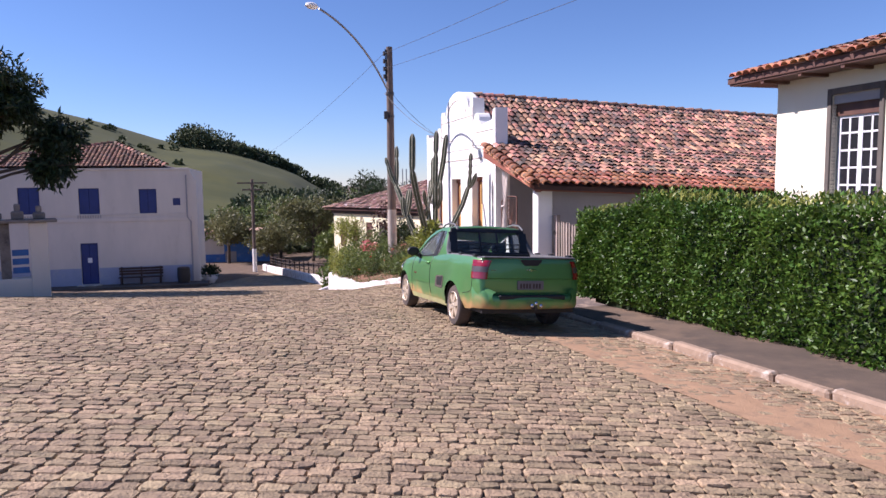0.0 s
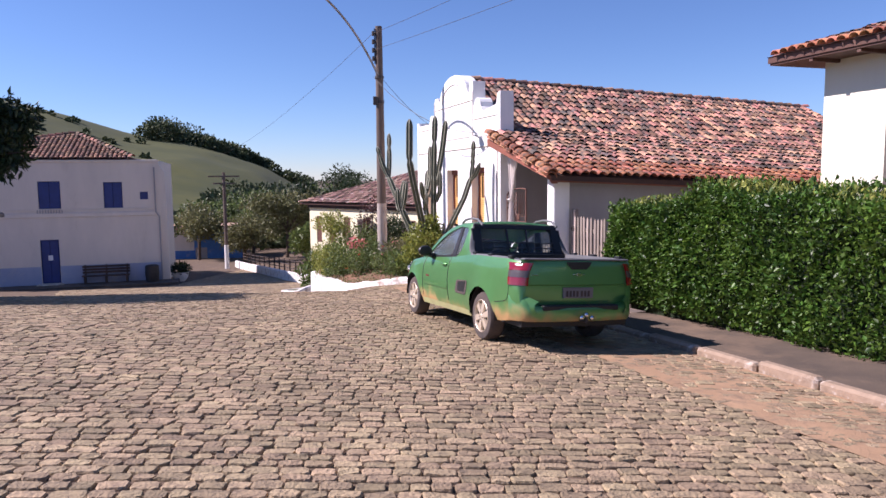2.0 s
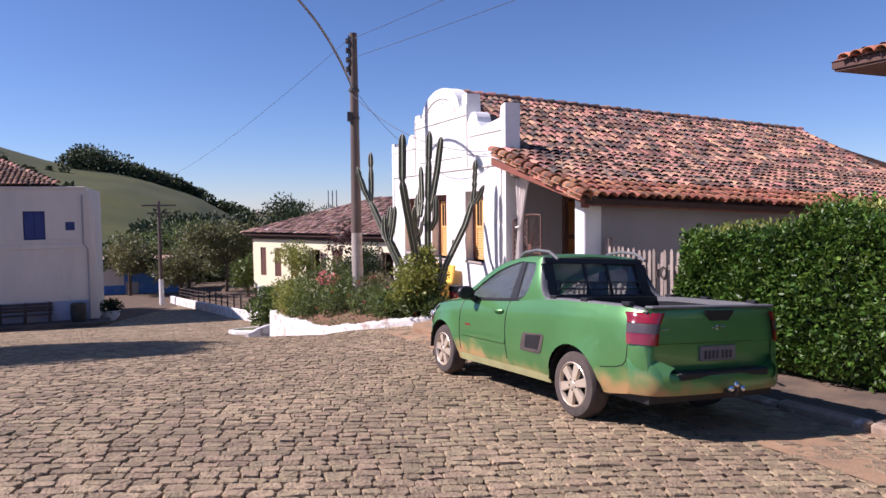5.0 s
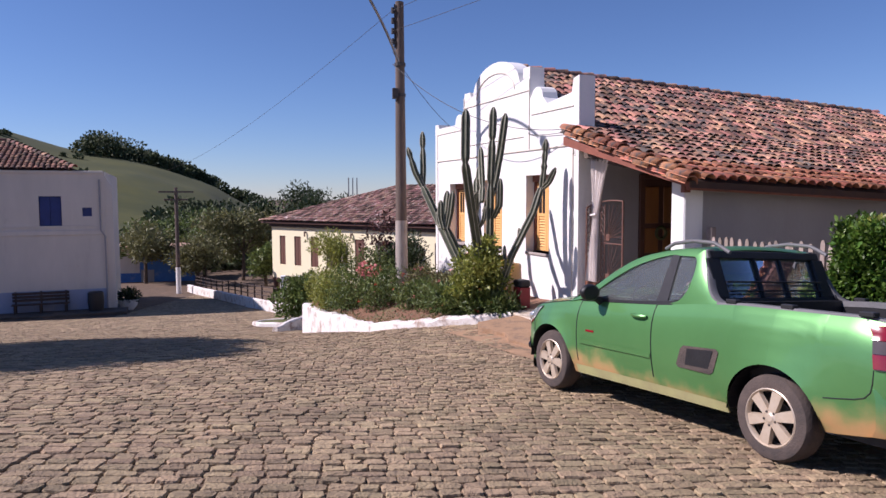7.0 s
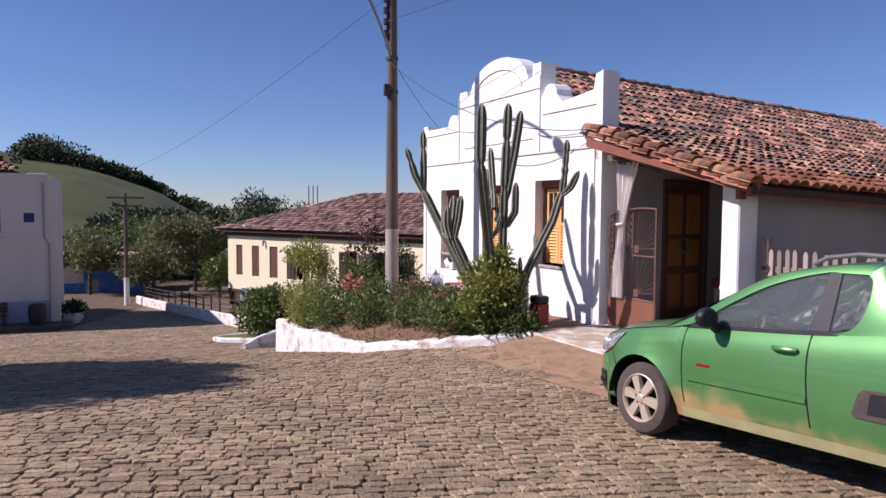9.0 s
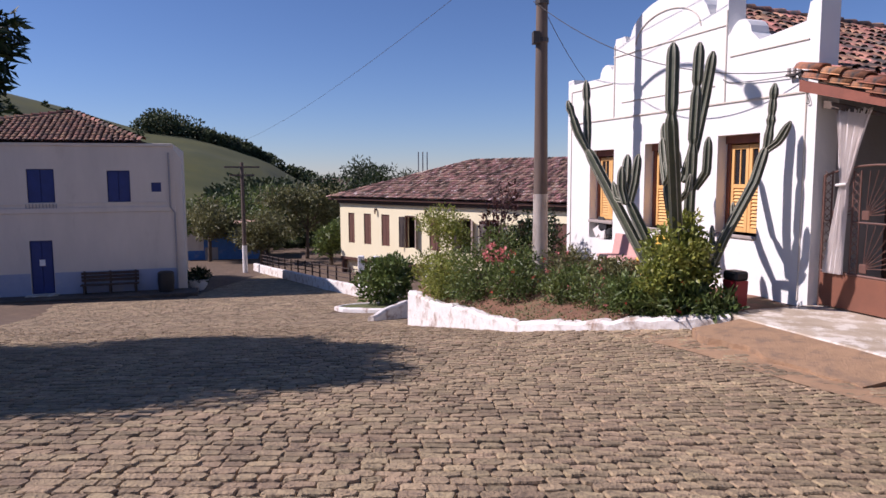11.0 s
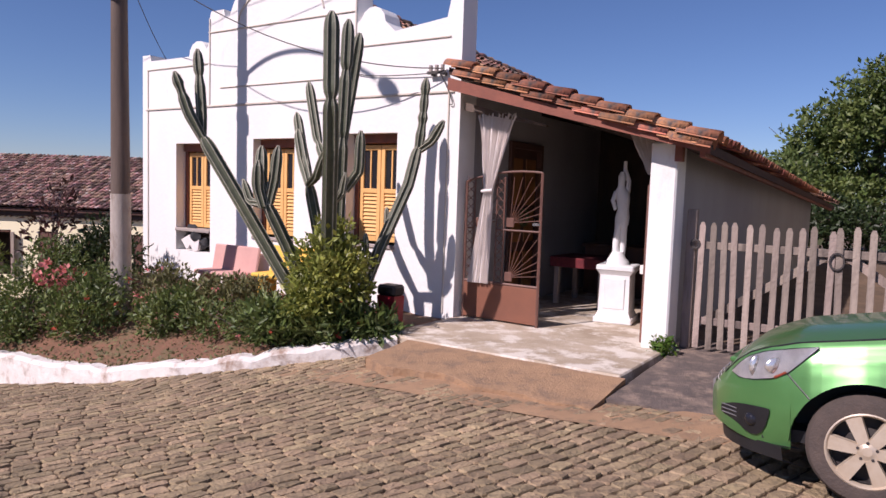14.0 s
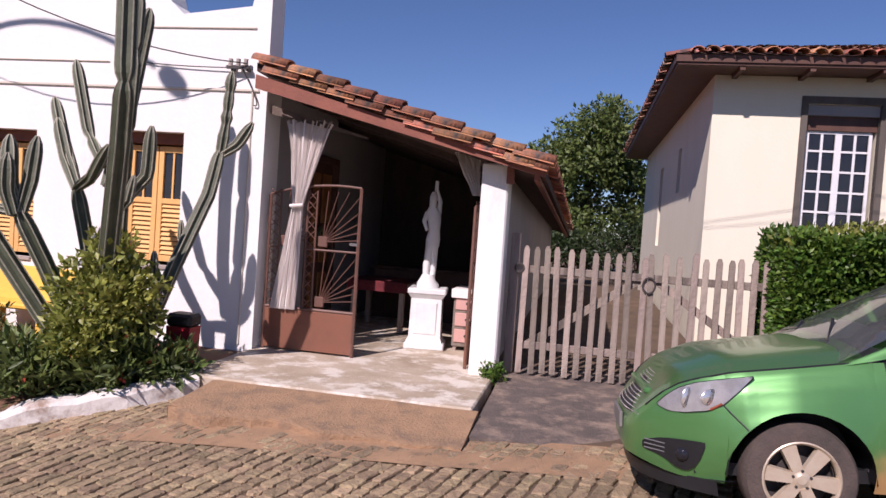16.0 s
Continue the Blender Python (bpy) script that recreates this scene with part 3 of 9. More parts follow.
# windows of the front: ochre louvred shutters, dark panes
def shutter_window(s0, s1, z0, z1, lean):
    w = thing("window", "ochre louvred window shutters in a deep red-brown frame", "window", FRONT @ pose(s0, 0, z0), "front windows of the white house", "structure")
    W, H = s1 - s0, z1 - z0
    part("frame", boxes(((0.0, 0.16, H - 0.14), (W, 0.40, H)), ((0.0, 0.20, 0), (0.07, 0.40, H - 0.14)), ((W - 0.07, 0.20, 0), (W, 0.40, H - 0.14)), bev=0.008), REDFRAME, w, "red-brown window frame")
    part("window_sill", boxes(((0.0, -0.03, -0.06), (W, 0.4, 0.0)), bev=0.01), REVEAL, w)
    hw = (W - 0.14) / 2
    for k in (0, 1):
        x0 = 0.07 + k * hw
        leaf = part("shutter", boxes(((x0 + 0.005, 0.24, 0.02), (x0 + 0.075, 0.29, H - 0.16)), ((x0 + hw - 0.075, 0.24, 0.02), (x0 + hw - 0.005, 0.29, H - 0.16)), ((x0 + 0.075, 0.24, 0.02), (x0 + hw - 0.075, 0.29, 0.10)),
                                    ((x0 + 0.075, 0.24, H * 0.46), (x0 + hw - 0.075, 0.29, H * 0.46 + 0.07)), ((x0 + 0.075, 0.24, H - 0.24), (x0 + hw - 0.075, 0.29, H - 0.16)), bev=0.004), OCHRE, w, "ochre painted shutter leaf")
        part("pane", boxes(((x0 + 0.075, 0.268, H * 0.46 + 0.07), (x0 + hw - 0.075, 0.276, H - 0.24))), GLASS_DK, leaf, "dark glass pane")
        part("bar", boxes(((x0 + hw / 2 - 0.012, 0.25, H * 0.46 + 0.07), (x0 + hw / 2 + 0.012, 0.268, H - 0.24))), OCHRE, leaf)
        nsl = 11
        me = None
        zz0, zz1 = 0.10, H * 0.46
        for i in range(nsl):
            z = zz0 + (zz1 - zz0) * (i + 0.5) / nsl
            if me is None:
                bm = bmesh.new()
                box(bm, (x0 + 0.075 - (x0 + hw / 2), -0.018, -0.028), (x0 + hw - 0.075 - (x0 + hw / 2), -0.008, 0.028))
                sl = part("slat", bm, OCHRE, leaf, mw=pose(x0 + hw / 2, 0.275, z, -32, 0, 0))
                me = sl.data
            else:
                sl = new("slat", me)
                sl.parent, sl.matrix_basis = leaf, pose(x0 + hw / 2, 0.275, z, -32, 0, 0)
        part("backing", boxes(((x0 + 0.01, 0.292, 0.02), (x0 + hw - 0.01, 0.30, H * 0.46))), BROWNWOOD, leaf)


for (a, b), (c, d) in zip(WIN_S, WIN_Z):
    if a < -6:
        shutter_window(a, b, c + 0.42, d, 0)
        part("window_apron", boxes(((a, 0.30, c), (b, 0.40, c + 0.36))), DARKWOOD, house)
    else:
        shutter_window(a, b, c, d, 0)
# added dark sheet behind the windows in place of a dim room
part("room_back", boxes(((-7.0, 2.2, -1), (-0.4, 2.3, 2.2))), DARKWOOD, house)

# side door of the porch
door = thing("door_1", "brown wooden door with ochre panels inside the porch", "door", FRONT @ pose(0, 0, -0.85), kind="structure")
part("door_frame", boxes(((-0.06, 1.44, 0), (0.03, 1.54, 2.6)), ((-0.06, 2.48, 0), (0.03, 2.58, 2.6)), ((-0.06, 1.54, 2.5), (0.03, 2.48, 2.6)), bev=0.01), BROWNWOOD, door)
part("door_leaf", boxes(((-0.10, 1.54, 0.02), (-0.05, 2.48, 2.5))), BROWNWOOD, door)
for y in (1.62, 2.08):
    for z0, z1 in ((0.2, 0.85), (1.0, 1.5), (1.6, 2.35)):
        part("panel", boxes(((-0.055, y, z0), (-0.03, y + 0.34, z1)), bev=0.012), DOORPANEL_DIM, door)
wreath = thing("wreath", "small round dried-flower wreath on the brown door", "wreath", FRONT @ pose(0.0, 2.0, 0.55))
bm = bmesh.new()
tube(bm, [(0.0, 0.12 * math.cos(t), 0.12 * math.sin(t)) for t in [2 * math.pi * i / 16 for i in range(17)]], 0.035, 6)
part("ring", bm, LEAF_OLIVE, wreath)

# ---- porch slab, apron and dark cement ----
tagged(part("porch_floor", boxes(((-0.05, -1.55, -1.3), (2.98, 5.2, FZ + 0.06)), bev=0.015), CONCRETE, mw=FRONT), "worn pale cement porch floor with a rough front edge", "floor", kind="structure")


def sloped_pad(name, s0, s1, d0, d1, z_in, z_out, material, label, thick=0.3):
    """A pad whose top falls from z_in at d0 (near the house) to z_out at d1."""
    ns, nd = 16, 8
    bm = bmesh.new()
    rows = []
    for j in range(nd + 1):
        r = []
        for i in range(ns + 1):
            s, d = s0 + (s1 - s0) * i / ns, d0 + (d1 - d0) * j / nd
            e = 0.05 * noise.noise((s * 2.3, d * 2.1, 3.3))
            if j == nd:
                d += 0.22 * noise.noise((s * 1.7, 1.1, 0.2)) + 0.05 * noise.noise((s * 9, 1, 7))
            p = front(s, d)
            z = z_in + (z_out - z_in) * j / nd + e * 0.25
            r.append(bm.verts.new((s, d, z)))
        rows.append(r)
    for a, b in zip(rows, rows[1:]):
        for i in range(ns):
            bm.faces.new((a[i], a[i + 1], b[i + 1], b[i]))
    ring = rows[0] + [r[-1] for r in rows[1:]] + rows[-1][-2::-1] + [r[0] for r in rows[-2:0:-1]]
    low = [bm.verts.new((v.co.x, v.co.y, v.co.z - thick)) for v in ring]
    for i in range(len(ring)):
        k = (i + 1) % len(ring)
        bm.faces.new((ring[i], ring[k], low[k], low[i]))
    return tagged(part(name, bm, material, mw=FRONT), label, "pavement", kind="structure")


sloped_pad("pavement_red", 0.35, 3.04, -1.552, -2.45, -0.858, -0.945, REDCON, "reddish worn cement apron before the porch")
sloped_pad("pavement_dark", 3.044, 6.4, 0.9, -2.1, -0.84, -0.93, ASPHALT, "dark stained cement strip before the picket fence")
sloped_pad("pavement_corner", -0.62, 0.346, 0.0, -1.62, -0.88, -0.95, ASPHALT, "dark earth and cement beside the planter")
sloped_pad("yard", 2.904, 5.70, 14, 0.904, -0.7, -0.84, DIRT, "bare earth yard behind the picket fence")

# ---- yard between the houses, hedge house ----
C_S, C_D = 5.77, 4.18
h3 = thing("house", "cream plastered house with a tiled hip roof and paned windows", "house", FRONT)
W3 = (1.44, 2.50, 1.15, 3.18)
part("wall", cellwall([C_S, C_S + 16], [-1.5, 3.62], [(C_S + W3[0], C_S + W3[1], W3[2], W3[3]), (C_S + 6.2, C_S + 7.26, W3[2], W3[3])], C_D, C_D + 0.4), CREAM, h3, "cream street wall, bright in the sun")
pieces("wall", [((C_S, C_D + 0.4, -1.5), (C_S + 0.35, C_D + 3.55, 3.62)), ((C_S, C_D + 3.55, -1.5), (C_S + 0.35, C_D + 4.05, 1.9)), ((C_S, C_D + 3.55, 2.85), (C_S + 0.35, C_D + 4.05, 3.62)),
           ((C_S, C_D + 4.05, -1.5), (C_S + 0.35, C_D + 7.0, 3.62)), ((C_S, C_D + 7.0, -1.5), (C_S + 0.35, C_D + 7.7, 0.7)), ((C_S, C_D + 7.0, 2.75), (C_S + 0.35, C_D + 7.7, 3.62)), ((C_S, C_D + 7.7, -1.5), (C_S + 0.35, C_D + 12.5, 3.62))], CREAM, h3, "cream side wall beside a small opening")
part("wall", boxes(((C_S + 0.35, C_D + 12.1, -1.5), (C_S + 16, C_D + 12.5, 3.62))), CREAM, h3)
part("wall", boxes(((C_S + 15.6, C_D + 0.4, -1.5), (C_S + 16, C_D + 12.1, 3.62))), CREAM, h3)
# added dark sheet, room gloom behind the openings
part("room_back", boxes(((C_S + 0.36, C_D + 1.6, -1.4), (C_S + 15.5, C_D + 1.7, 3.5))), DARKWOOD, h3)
for y0, y1, z0, z1 in ((3.55, 4.05, 1.9, 2.85), (7.0, 7.7, 0.7, 2.75)):
    w = part("window", boxes(((C_S + 0.08, C_D + y0, z0), (C_S + 0.14, C_D + y1, z1))), SHUTTER, h3, "narrow brown shuttered side window")
OV = 0.72
bm = bmesh.new()
EZ3, RZ3 = 3.76, 5.75
x0, x1, y0, y1 = C_S - OV, C_S + 16 + OV, C_D - OV, C_D + 12.5 + OV
pts = [(x0, y0, EZ3), (x1, y0, EZ3), (x1, y1, EZ3), (x0, y1, EZ3), (x0 + 7, (y0 + y1) / 2, RZ3), (x1 - 7, (y0 + y1) / 2, RZ3)]
V = [bm.verts.new(p) for p in pts]
for f in ((0, 1, 5, 4), (1, 2, 5), (2, 3, 4, 5), (3, 0, 4)):
    bm.faces.new([V[i] for i in f])
part("roof", bm, TILE_DARK, h3, "hip roof boarding")
part("soffit", boxes(((x0 + 0.05, y0 + 0.05, EZ3 - 0.16), (x1 - 0.05, y1 - 0.05, EZ3 - 0.08))), BROWNWOOD, h3, "dark boarded soffit")
part("fascia", boxes(((x0 + 0.02, y0 + 0.02, EZ3 - 0.12), (x1, y0 + 0.05, EZ3))), BROWNWOOD, h3)
part("fascia", boxes(((x0 + 0.02, y0 + 0.05, EZ3 - 0.12), (x0 + 0.05, y1, EZ3))), BROWNWOOD, h3)
for k in range(16):
    d = C_D - OV + 0.07
    part("rafter_end", boxes(((C_S + 0.25 + k, d, EZ3 - 0.22), (C_S + 0.33 + k, C_D, EZ3 - 0.15))), BROWNWOOD, h3)


def paned_window(s0, s1, z0, z1):
    w = thing("window_2", "tall white many-paned window in a brown frame", "window", FRONT @ pose(s0, C_D, z0), "paned windows of the cream house", "structure")
    W, H = s1 - s0, z1 - z0
    part("window_frame", boxes(((-0.10, -0.035, -0.02), (0.0, 0.12, H + 0.12)), ((W, -0.035, -0.02), (W + 0.10, 0.12, H + 0.12)), ((0, -0.035, H), (W, 0.12, H + 0.12)), bev=0.008), FRAME_OLD, w, "dark grey-brown window surround")
    part("lintel", boxes(((0.0, 0.04, H - 0.17), (W, 0.12, H))), GREY_SHADE, w, "pale grey-green shutter box")
    part("window_sill", boxes(((-0.10, -0.06, -0.09), (W + 0.1, 0.2, -0.02)), bev=0.01), GREY_SHADE, w)
    hw = (W - 0.08) / 2
    gh = H - 0.40
    for k in (0, 1):
        x0 = 0.04 + k * hw
        items = [((x0, 0.14, 0), (x0 + 0.05, 0.18, gh)), ((x0 + hw - 0.05, 0.14, 0), (x0 + hw, 0.18, gh)), ((x0 + 0.05, 0.14, 0), (x0 + hw - 0.05, 0.18, 0.05)), ((x0 + 0.05, 0.14, gh - 0.05), (x0 + hw - 0.05, 0.18, gh))]
        items += [((x0 + hw / 2 - 0.02, 0.145, 0.05), (x0 + hw / 2 + 0.02, 0.175, gh - 0.05))]
        items += [((x0 + 0.05, 0.147, gh * i / 5 - 0.018), (x0 + hw - 0.05, 0.173, gh * i / 5 + 0.018)) for i in range(1, 5)]
        c = part("casement", boxes(*items, bev=0.003), WHITEWOOD, w, "white glazed casement")
        for i in range(5):
            for j in (0, 1):
                part("pane", boxes(((x0 + 0.05 + j * (hw / 2 - 0.05 + 0.02), 0.158, gh * i / 5 + 0.03), (x0 + hw / 2 - 0.02 + j * (hw / 2 - 0.05 + 0.02) - 0.02 * j, 0.162, gh * (i + 1) / 5 - 0.03))), GLASS_DK, c)
    part("transom_shadow", boxes(((0.0, 0.10, gh), (W, 0.2, H - 0.17))), BROWNWOOD, w)


WHITEWOOD = mat("white_painted_wood", (0.78, 0.78, 0.78), (0.70, 0.70, 0.71), rough=0.5, scale=3, bump=0.05)
paned_window(C_S + W3[0], C_S + W3[1], W3[2], W3[3])
paned_window(C_S + 6.2, C_S + 7.26, W3[2], W3[3])

# ---- picket fence ----
fence = thing("fence", "weathered grey picket gate of two leaves between the houses", "fence", FRONT @ pose(0, 0.36, -0.86))


def picket_mesh(h):
    bm = bmesh.new()
    w = 0.034
    prism(bm, [(-w, 0.0), (w, 0.0), (w, h - 0.05), (w * 0.5, h), (-w * 0.5, h), (-w, h - 0.05)], -0.012, 0.012)
    return bm


rng = np.random.default_rng(5)
base_picket = None
for i in range(22):
    s = 3.23 + i * 0.134
    mw = pose(s + rng.normal() * 0.008, -0.03 + rng.normal() * 0.005, 0.04 + rng.normal() * 0.02, 0, rng.normal() * 0.9, 0)
    if base_picket is None:
        base_picket = part("picket", picket_mesh(1.50), GREYWOOD, fence, mw=mw)
    else:
        p = new("picket", base_picket.data)
        p.parent, p.matrix_basis = fence, mw
part("post", boxes(((3.04, -0.02, 0), (3.15, 0.09, 1.68)), bev=0.012), GREYWOOD, fence, "thick split gate post")
part("post", boxes(((6.14, 0.0, 0), (6.26, 0.1, 1.62)), bev=0.012), GREYWOOD, fence)
for z in (0.36, 1.26):
    for a, b in ((3.2, 4.62), (4.66, 6.12)):
        part("rail", boxes(((a, -0.015, z - 0.045), (b, 0.02, z + 0.045)), bev=0.006), GREYWOOD, fence)
for a, b in (((3.3, 0.36), (4.55, 1.24)), ((4.72, 1.24), (6.0, 0.36))):
    bm = bmesh.new()
    n_ = Vector((-(b[1] - a[1]), b[0] - a[0])).normalized() * 0.045
    prism(bm, [(a[0] - n_.x, a[1] - n_.y), (b[0] - n_.x, b[1] - n_.y), (b[0] + n_.x, b[1] + n_.y), (a[0] + n_.x, a[1] + n_.y)], 0.022, 0.05)
    part("brace", bm, GREYWOOD, fence, "diagonal brace")
bm = bmesh.new()
tube(bm, [(4.64 + 0.07 * math.cos(t), -0.06, 1.18 + 0.09 * math.sin(t)) for t in [i * math.pi / 6 for i in range(13)]], 0.012, 5)
part("chain", bm, DARKIRON, fence, "closing chain")
bm = bmesh.new()
tube(bm, [(3.16 + 0.05 * math.cos(t), -0.05, 1.27 + 0.05 * math.sin(t)) for t in [i * math.pi / 5 for i in range(11)]], 0.016, 5)
part("hinge", bm, DARKIRON, fence)

# ---- kerb and walk by the hedge ----
KD0 = -1.30


def kerb_d(s):
    return -1.30 + 0.012 * max(0, s - 10) ** 1.3


def strip_along(name, s0, s1, d_a, d_b, top, material, label, thick=0.35, n=60, bump=0.015):
    """A long strip that follows the ground; d_a and d_b are functions of s, top the height above the ground at its outer edge."""
    bm = bmesh.new()
    rows = []
    for i in range(n + 1):
        s = s0 + (s1 - s0) * i / n
        da, db = d_a(s), d_b(s)
        pa = front(s, da)
        za = gz(pa.x, pa.y) + top + bump * noise.noise((s * 1.3, 0, 0))
        rows.append([bm.verts.new(v) for v in ((s, da, za - thick), (s, da, za), (s, db, za + 0.02), (s, db, za - thick))])
    for a, b in zip(rows, rows[1:]):
        for k in range(4):
            bm.faces.new((a[k], a[(k + 1) % 4], b[(k + 1) % 4], b[k]))
    bm.faces.new(rows[0])
    bm.faces.new(rows[-1][::-1])
    return tagged(part(name, bm, material, mw=FRONT), label, "pavement", kind="structure")


strip_along("pavement", 6.45, 24, lambda s: kerb_d(s) + 0.15, lambda s: 4.15, 0.068, SIDEWALK, "dusty cement footway beside the hedge, darkened for the hedge's shade")
kerb = thing("kerb", "chipped white-painted kerb stones along the footway", "kerb", FRONT, kind="structure")
s = 6.45
while s < 23.5:
    Lk = rng.uniform(0.75, 1.05)
    p = front(s + Lk / 2, kerb_d(s + Lk / 2))
    p0, p1 = front(s, kerb_d(s)), front(s + Lk, kerb_d(s + Lk))
    tilt = math.degrees(math.atan2(gz(p1.x, p1.y) - gz(p0.x, p0.y), Lk))
    bm = boxes(((-Lk / 2 + 0.008, 0, -0.3), (Lk / 2 - 0.008, 0.146, 0.080 + rng.normal() * 0.014)), bev=0.03)
    part("kerb_stone", bm, KERBDIRTY, kerb, mw=pose(s + Lk / 2, kerb_d(s + Lk / 2) + rng.normal() * 0.008, gz(p.x, p.y), 0, -tilt, rng.normal() * 0.7))
    s += Lk

# ---- house across the square ----
LU = radians(15)
LHM = Matrix.Translation((-16.87, 45.23, 0)) @ Matrix.Rotation(LU, 4, "Z")
lh = thing("house", "two-storey white house with blue shutters and a hip roof", "house", LHM)
LB = -4.55
lh_win = [(-2.44, -1.40, -0.12, 1.42), (-5.92, -4.74, -0.10, 1.50), (-9.30, -8.10, -0.05, 1.58), (-12.7, -11.5, -0.05, 1.58)]
lh_holes = lh_win + [(-5.98, -4.98, LB + 0.04, -1.92), (-0.44, 0.02, 0.36, 0.82)]
part("wall", cellwall([-13.4, 0.66], [LB - 1.2, 2.72], lh_holes, 0.0, 0.4), WHITE_OLD, lh, "shaded whitewashed front wall with warm bounced light in its colour")
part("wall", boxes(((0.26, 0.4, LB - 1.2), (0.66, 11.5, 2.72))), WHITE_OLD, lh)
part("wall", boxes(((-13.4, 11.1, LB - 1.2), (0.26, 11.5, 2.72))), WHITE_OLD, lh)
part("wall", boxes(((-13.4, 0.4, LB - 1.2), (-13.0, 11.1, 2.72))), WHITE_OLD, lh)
bm = bmesh.new()
prism(bm, [(0.66, LB - 0.3), (1.05, LB - 0.3), (1.0, 1.95), (0.70, 2.45), (0.66, 2.45)], 0.05, 0.6)
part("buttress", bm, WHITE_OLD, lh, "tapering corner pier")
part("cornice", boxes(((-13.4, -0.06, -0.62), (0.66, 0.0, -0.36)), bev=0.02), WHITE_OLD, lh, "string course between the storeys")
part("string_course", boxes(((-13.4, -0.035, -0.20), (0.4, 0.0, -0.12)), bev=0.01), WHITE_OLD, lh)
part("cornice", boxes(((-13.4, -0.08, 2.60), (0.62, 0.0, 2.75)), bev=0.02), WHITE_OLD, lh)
pieces("dado", [((-13.4, -0.012, LB - 1.1), (-6.0, 0.0, LB + 1.05)), ((-4.96, -0.012, LB - 1.1), (0.655, 0.0, LB + 1.05))], BLUEGREY, lh, "blue-grey painted dado")
for a, b, c, d in lh_win:
    w = part("window", boxes(((a, 0.10, c), (b, 0.16, d)), bev=0.01), BLUE, lh, "deep blue shuttered window")
    m_ = (a + b) / 2
    part("shutter", boxes(((a + 0.04, 0.06, c + 0.04), (m_ - 0.015, 0.10, d - 0.04)), bev=0.01), BLUE, w)
    part("shutter", boxes(((m_ + 0.015, 0.06, c + 0.04), (b - 0.04, 0.10, d - 0.04)), bev=0.01), BLUE, w)
for a, b in ((-6.0, -4.7), (-9.4, -8.0), (-12.8, -11.4)):
    g = part("balcony_grille", boxes(*[((a + (b - a) * i / 9 - 0.02, -0.05, -0.60), (a + (b - a) * i / 9 + 0.02, -0.03, -0.16)) for i in range(10)], ((a, -0.052, -0.40), (b, -0.028, -0.36))), GREY_SHADE, lh, "pierced balustrade panel")
d_ = part("door", boxes(((-5.98, 0.12, LB + 0.04), (-4.98, 0.18, -1.92)), bev=0.01), BLUE, lh, "deep blue double door")
part("door_panel", boxes(((-5.92, 0.08, LB + 0.1), (-5.50, 0.12, -2.0)), bev=0.012), BLUE, d_)
part("door_panel", boxes(((-5.46, 0.08, LB + 0.1), (-5.04, 0.12, -2.0)), bev=0.012), BLUE, d_)
part("notice", boxes(((-5.60, 0.07, -3.15), (-5.35, 0.078, -2.85))), WHITE, d_, "small white paper notice")
part("vent", boxes(((-0.44, 0.1, 0.36), (0.02, 0.16, 0.82)), bev=0.01), BLUE, lh, "small blue hatch")
# added dark sheet giving the unlit rooms their darkness
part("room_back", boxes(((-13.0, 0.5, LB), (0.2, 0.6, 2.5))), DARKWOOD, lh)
bm = bmesh.new()
pts = [(-13.8, -0.12, 2.80), (-0.62, -0.12, 2.80), (-0.3, 11.4, 2.80), (-13.8, 11.4, 2.80), (-4.45, 4.4, 4.5), (-7.4, 7.6, 4.5)]
V = [bm.verts.new(p) for p in pts]
for f in ((0, 1, 4), (1, 2, 5, 4), (2, 3, 5), (3, 0, 4, 5)):
    bm.faces.new([V[i] for i in f])
part("roof", bm, TILE_DARK, lh, "old brown hip roof")
part("downpipe", tubes(([(0.42, -0.06, 2.3), (0.42, -0.06, -0.4), (0.62, -0.06, -0.7), (0.62, -0.06, LB)], 0.045)), GREY_SHADE, lh)
part("step", boxes(((-6.2, -0.5, LB - 0.3), (-4.8, 0.0, LB + 0.03)), bev=0.02), CONCRETE, lh)
tagged(part("pavement_square", boxes(((-13.4, -1.6, LB - 1.5), (1.6, -0.02, LB - 0.02)), bev=0.02), SIDEWALK, mw=LHM), "narrow cement walk at the foot of the white house", "pavement", kind="structure")
bench = thing("bench", "long dark wooden bench against the white house", "bench", LHM @ pose(-3.78, -0.62, LB - 0.02))
part("seat", boxes(((0, 0, 0.42), (2.6, 0.42, 0.48)), bev=0.01), DARKWOOD, bench)
for k in range(3):
    part("back_slat", boxes(((0, 0.40, 0.58 + k * 0.17), (2.6, 0.44, 0.71 + k * 0.17)), bev=0.008), DARKWOOD, bench)
for x in (0.1, 1.25, 2.4):
    part("leg", boxes(((x, 0.02, 0), (x + 0.09, 0.4, 0.42)), bev=0.01), DARKWOOD, bench)
    part("back_post", boxes(((x, 0.44, 0), (x + 0.09, 0.50, 1.1)), bev=0.01), DARKWOOD, bench)

# ---- yellow house ----
YA = math.atan2(-0.71982, 0.69416)
YHM = Matrix.Translation((-9.61, 62.24, 0)) @ Matrix.Rotation(YA, 4, "Z")
yh = thing("house", "long yellow house with brown shutters and a mottled tile roof", "house", YHM)
YW = [(0.90, 1.60), (2.66, 3.44), (4.56, 5.40), (6.95, 7.95), (9.30, 10.25), (11.9, 12.95), (14.15, 15.2), (16.6, 17.6), (19, 20), (21.4, 22.4)]
YB = -6.6
part("wall", cellwall([-0.05, 27], [-4.9, -0.98], [(a, b, -3.84, -1.62) for a, b in YW], 0.0, 0.4), YELLOW, yh, "sunlit yellow upper wall")
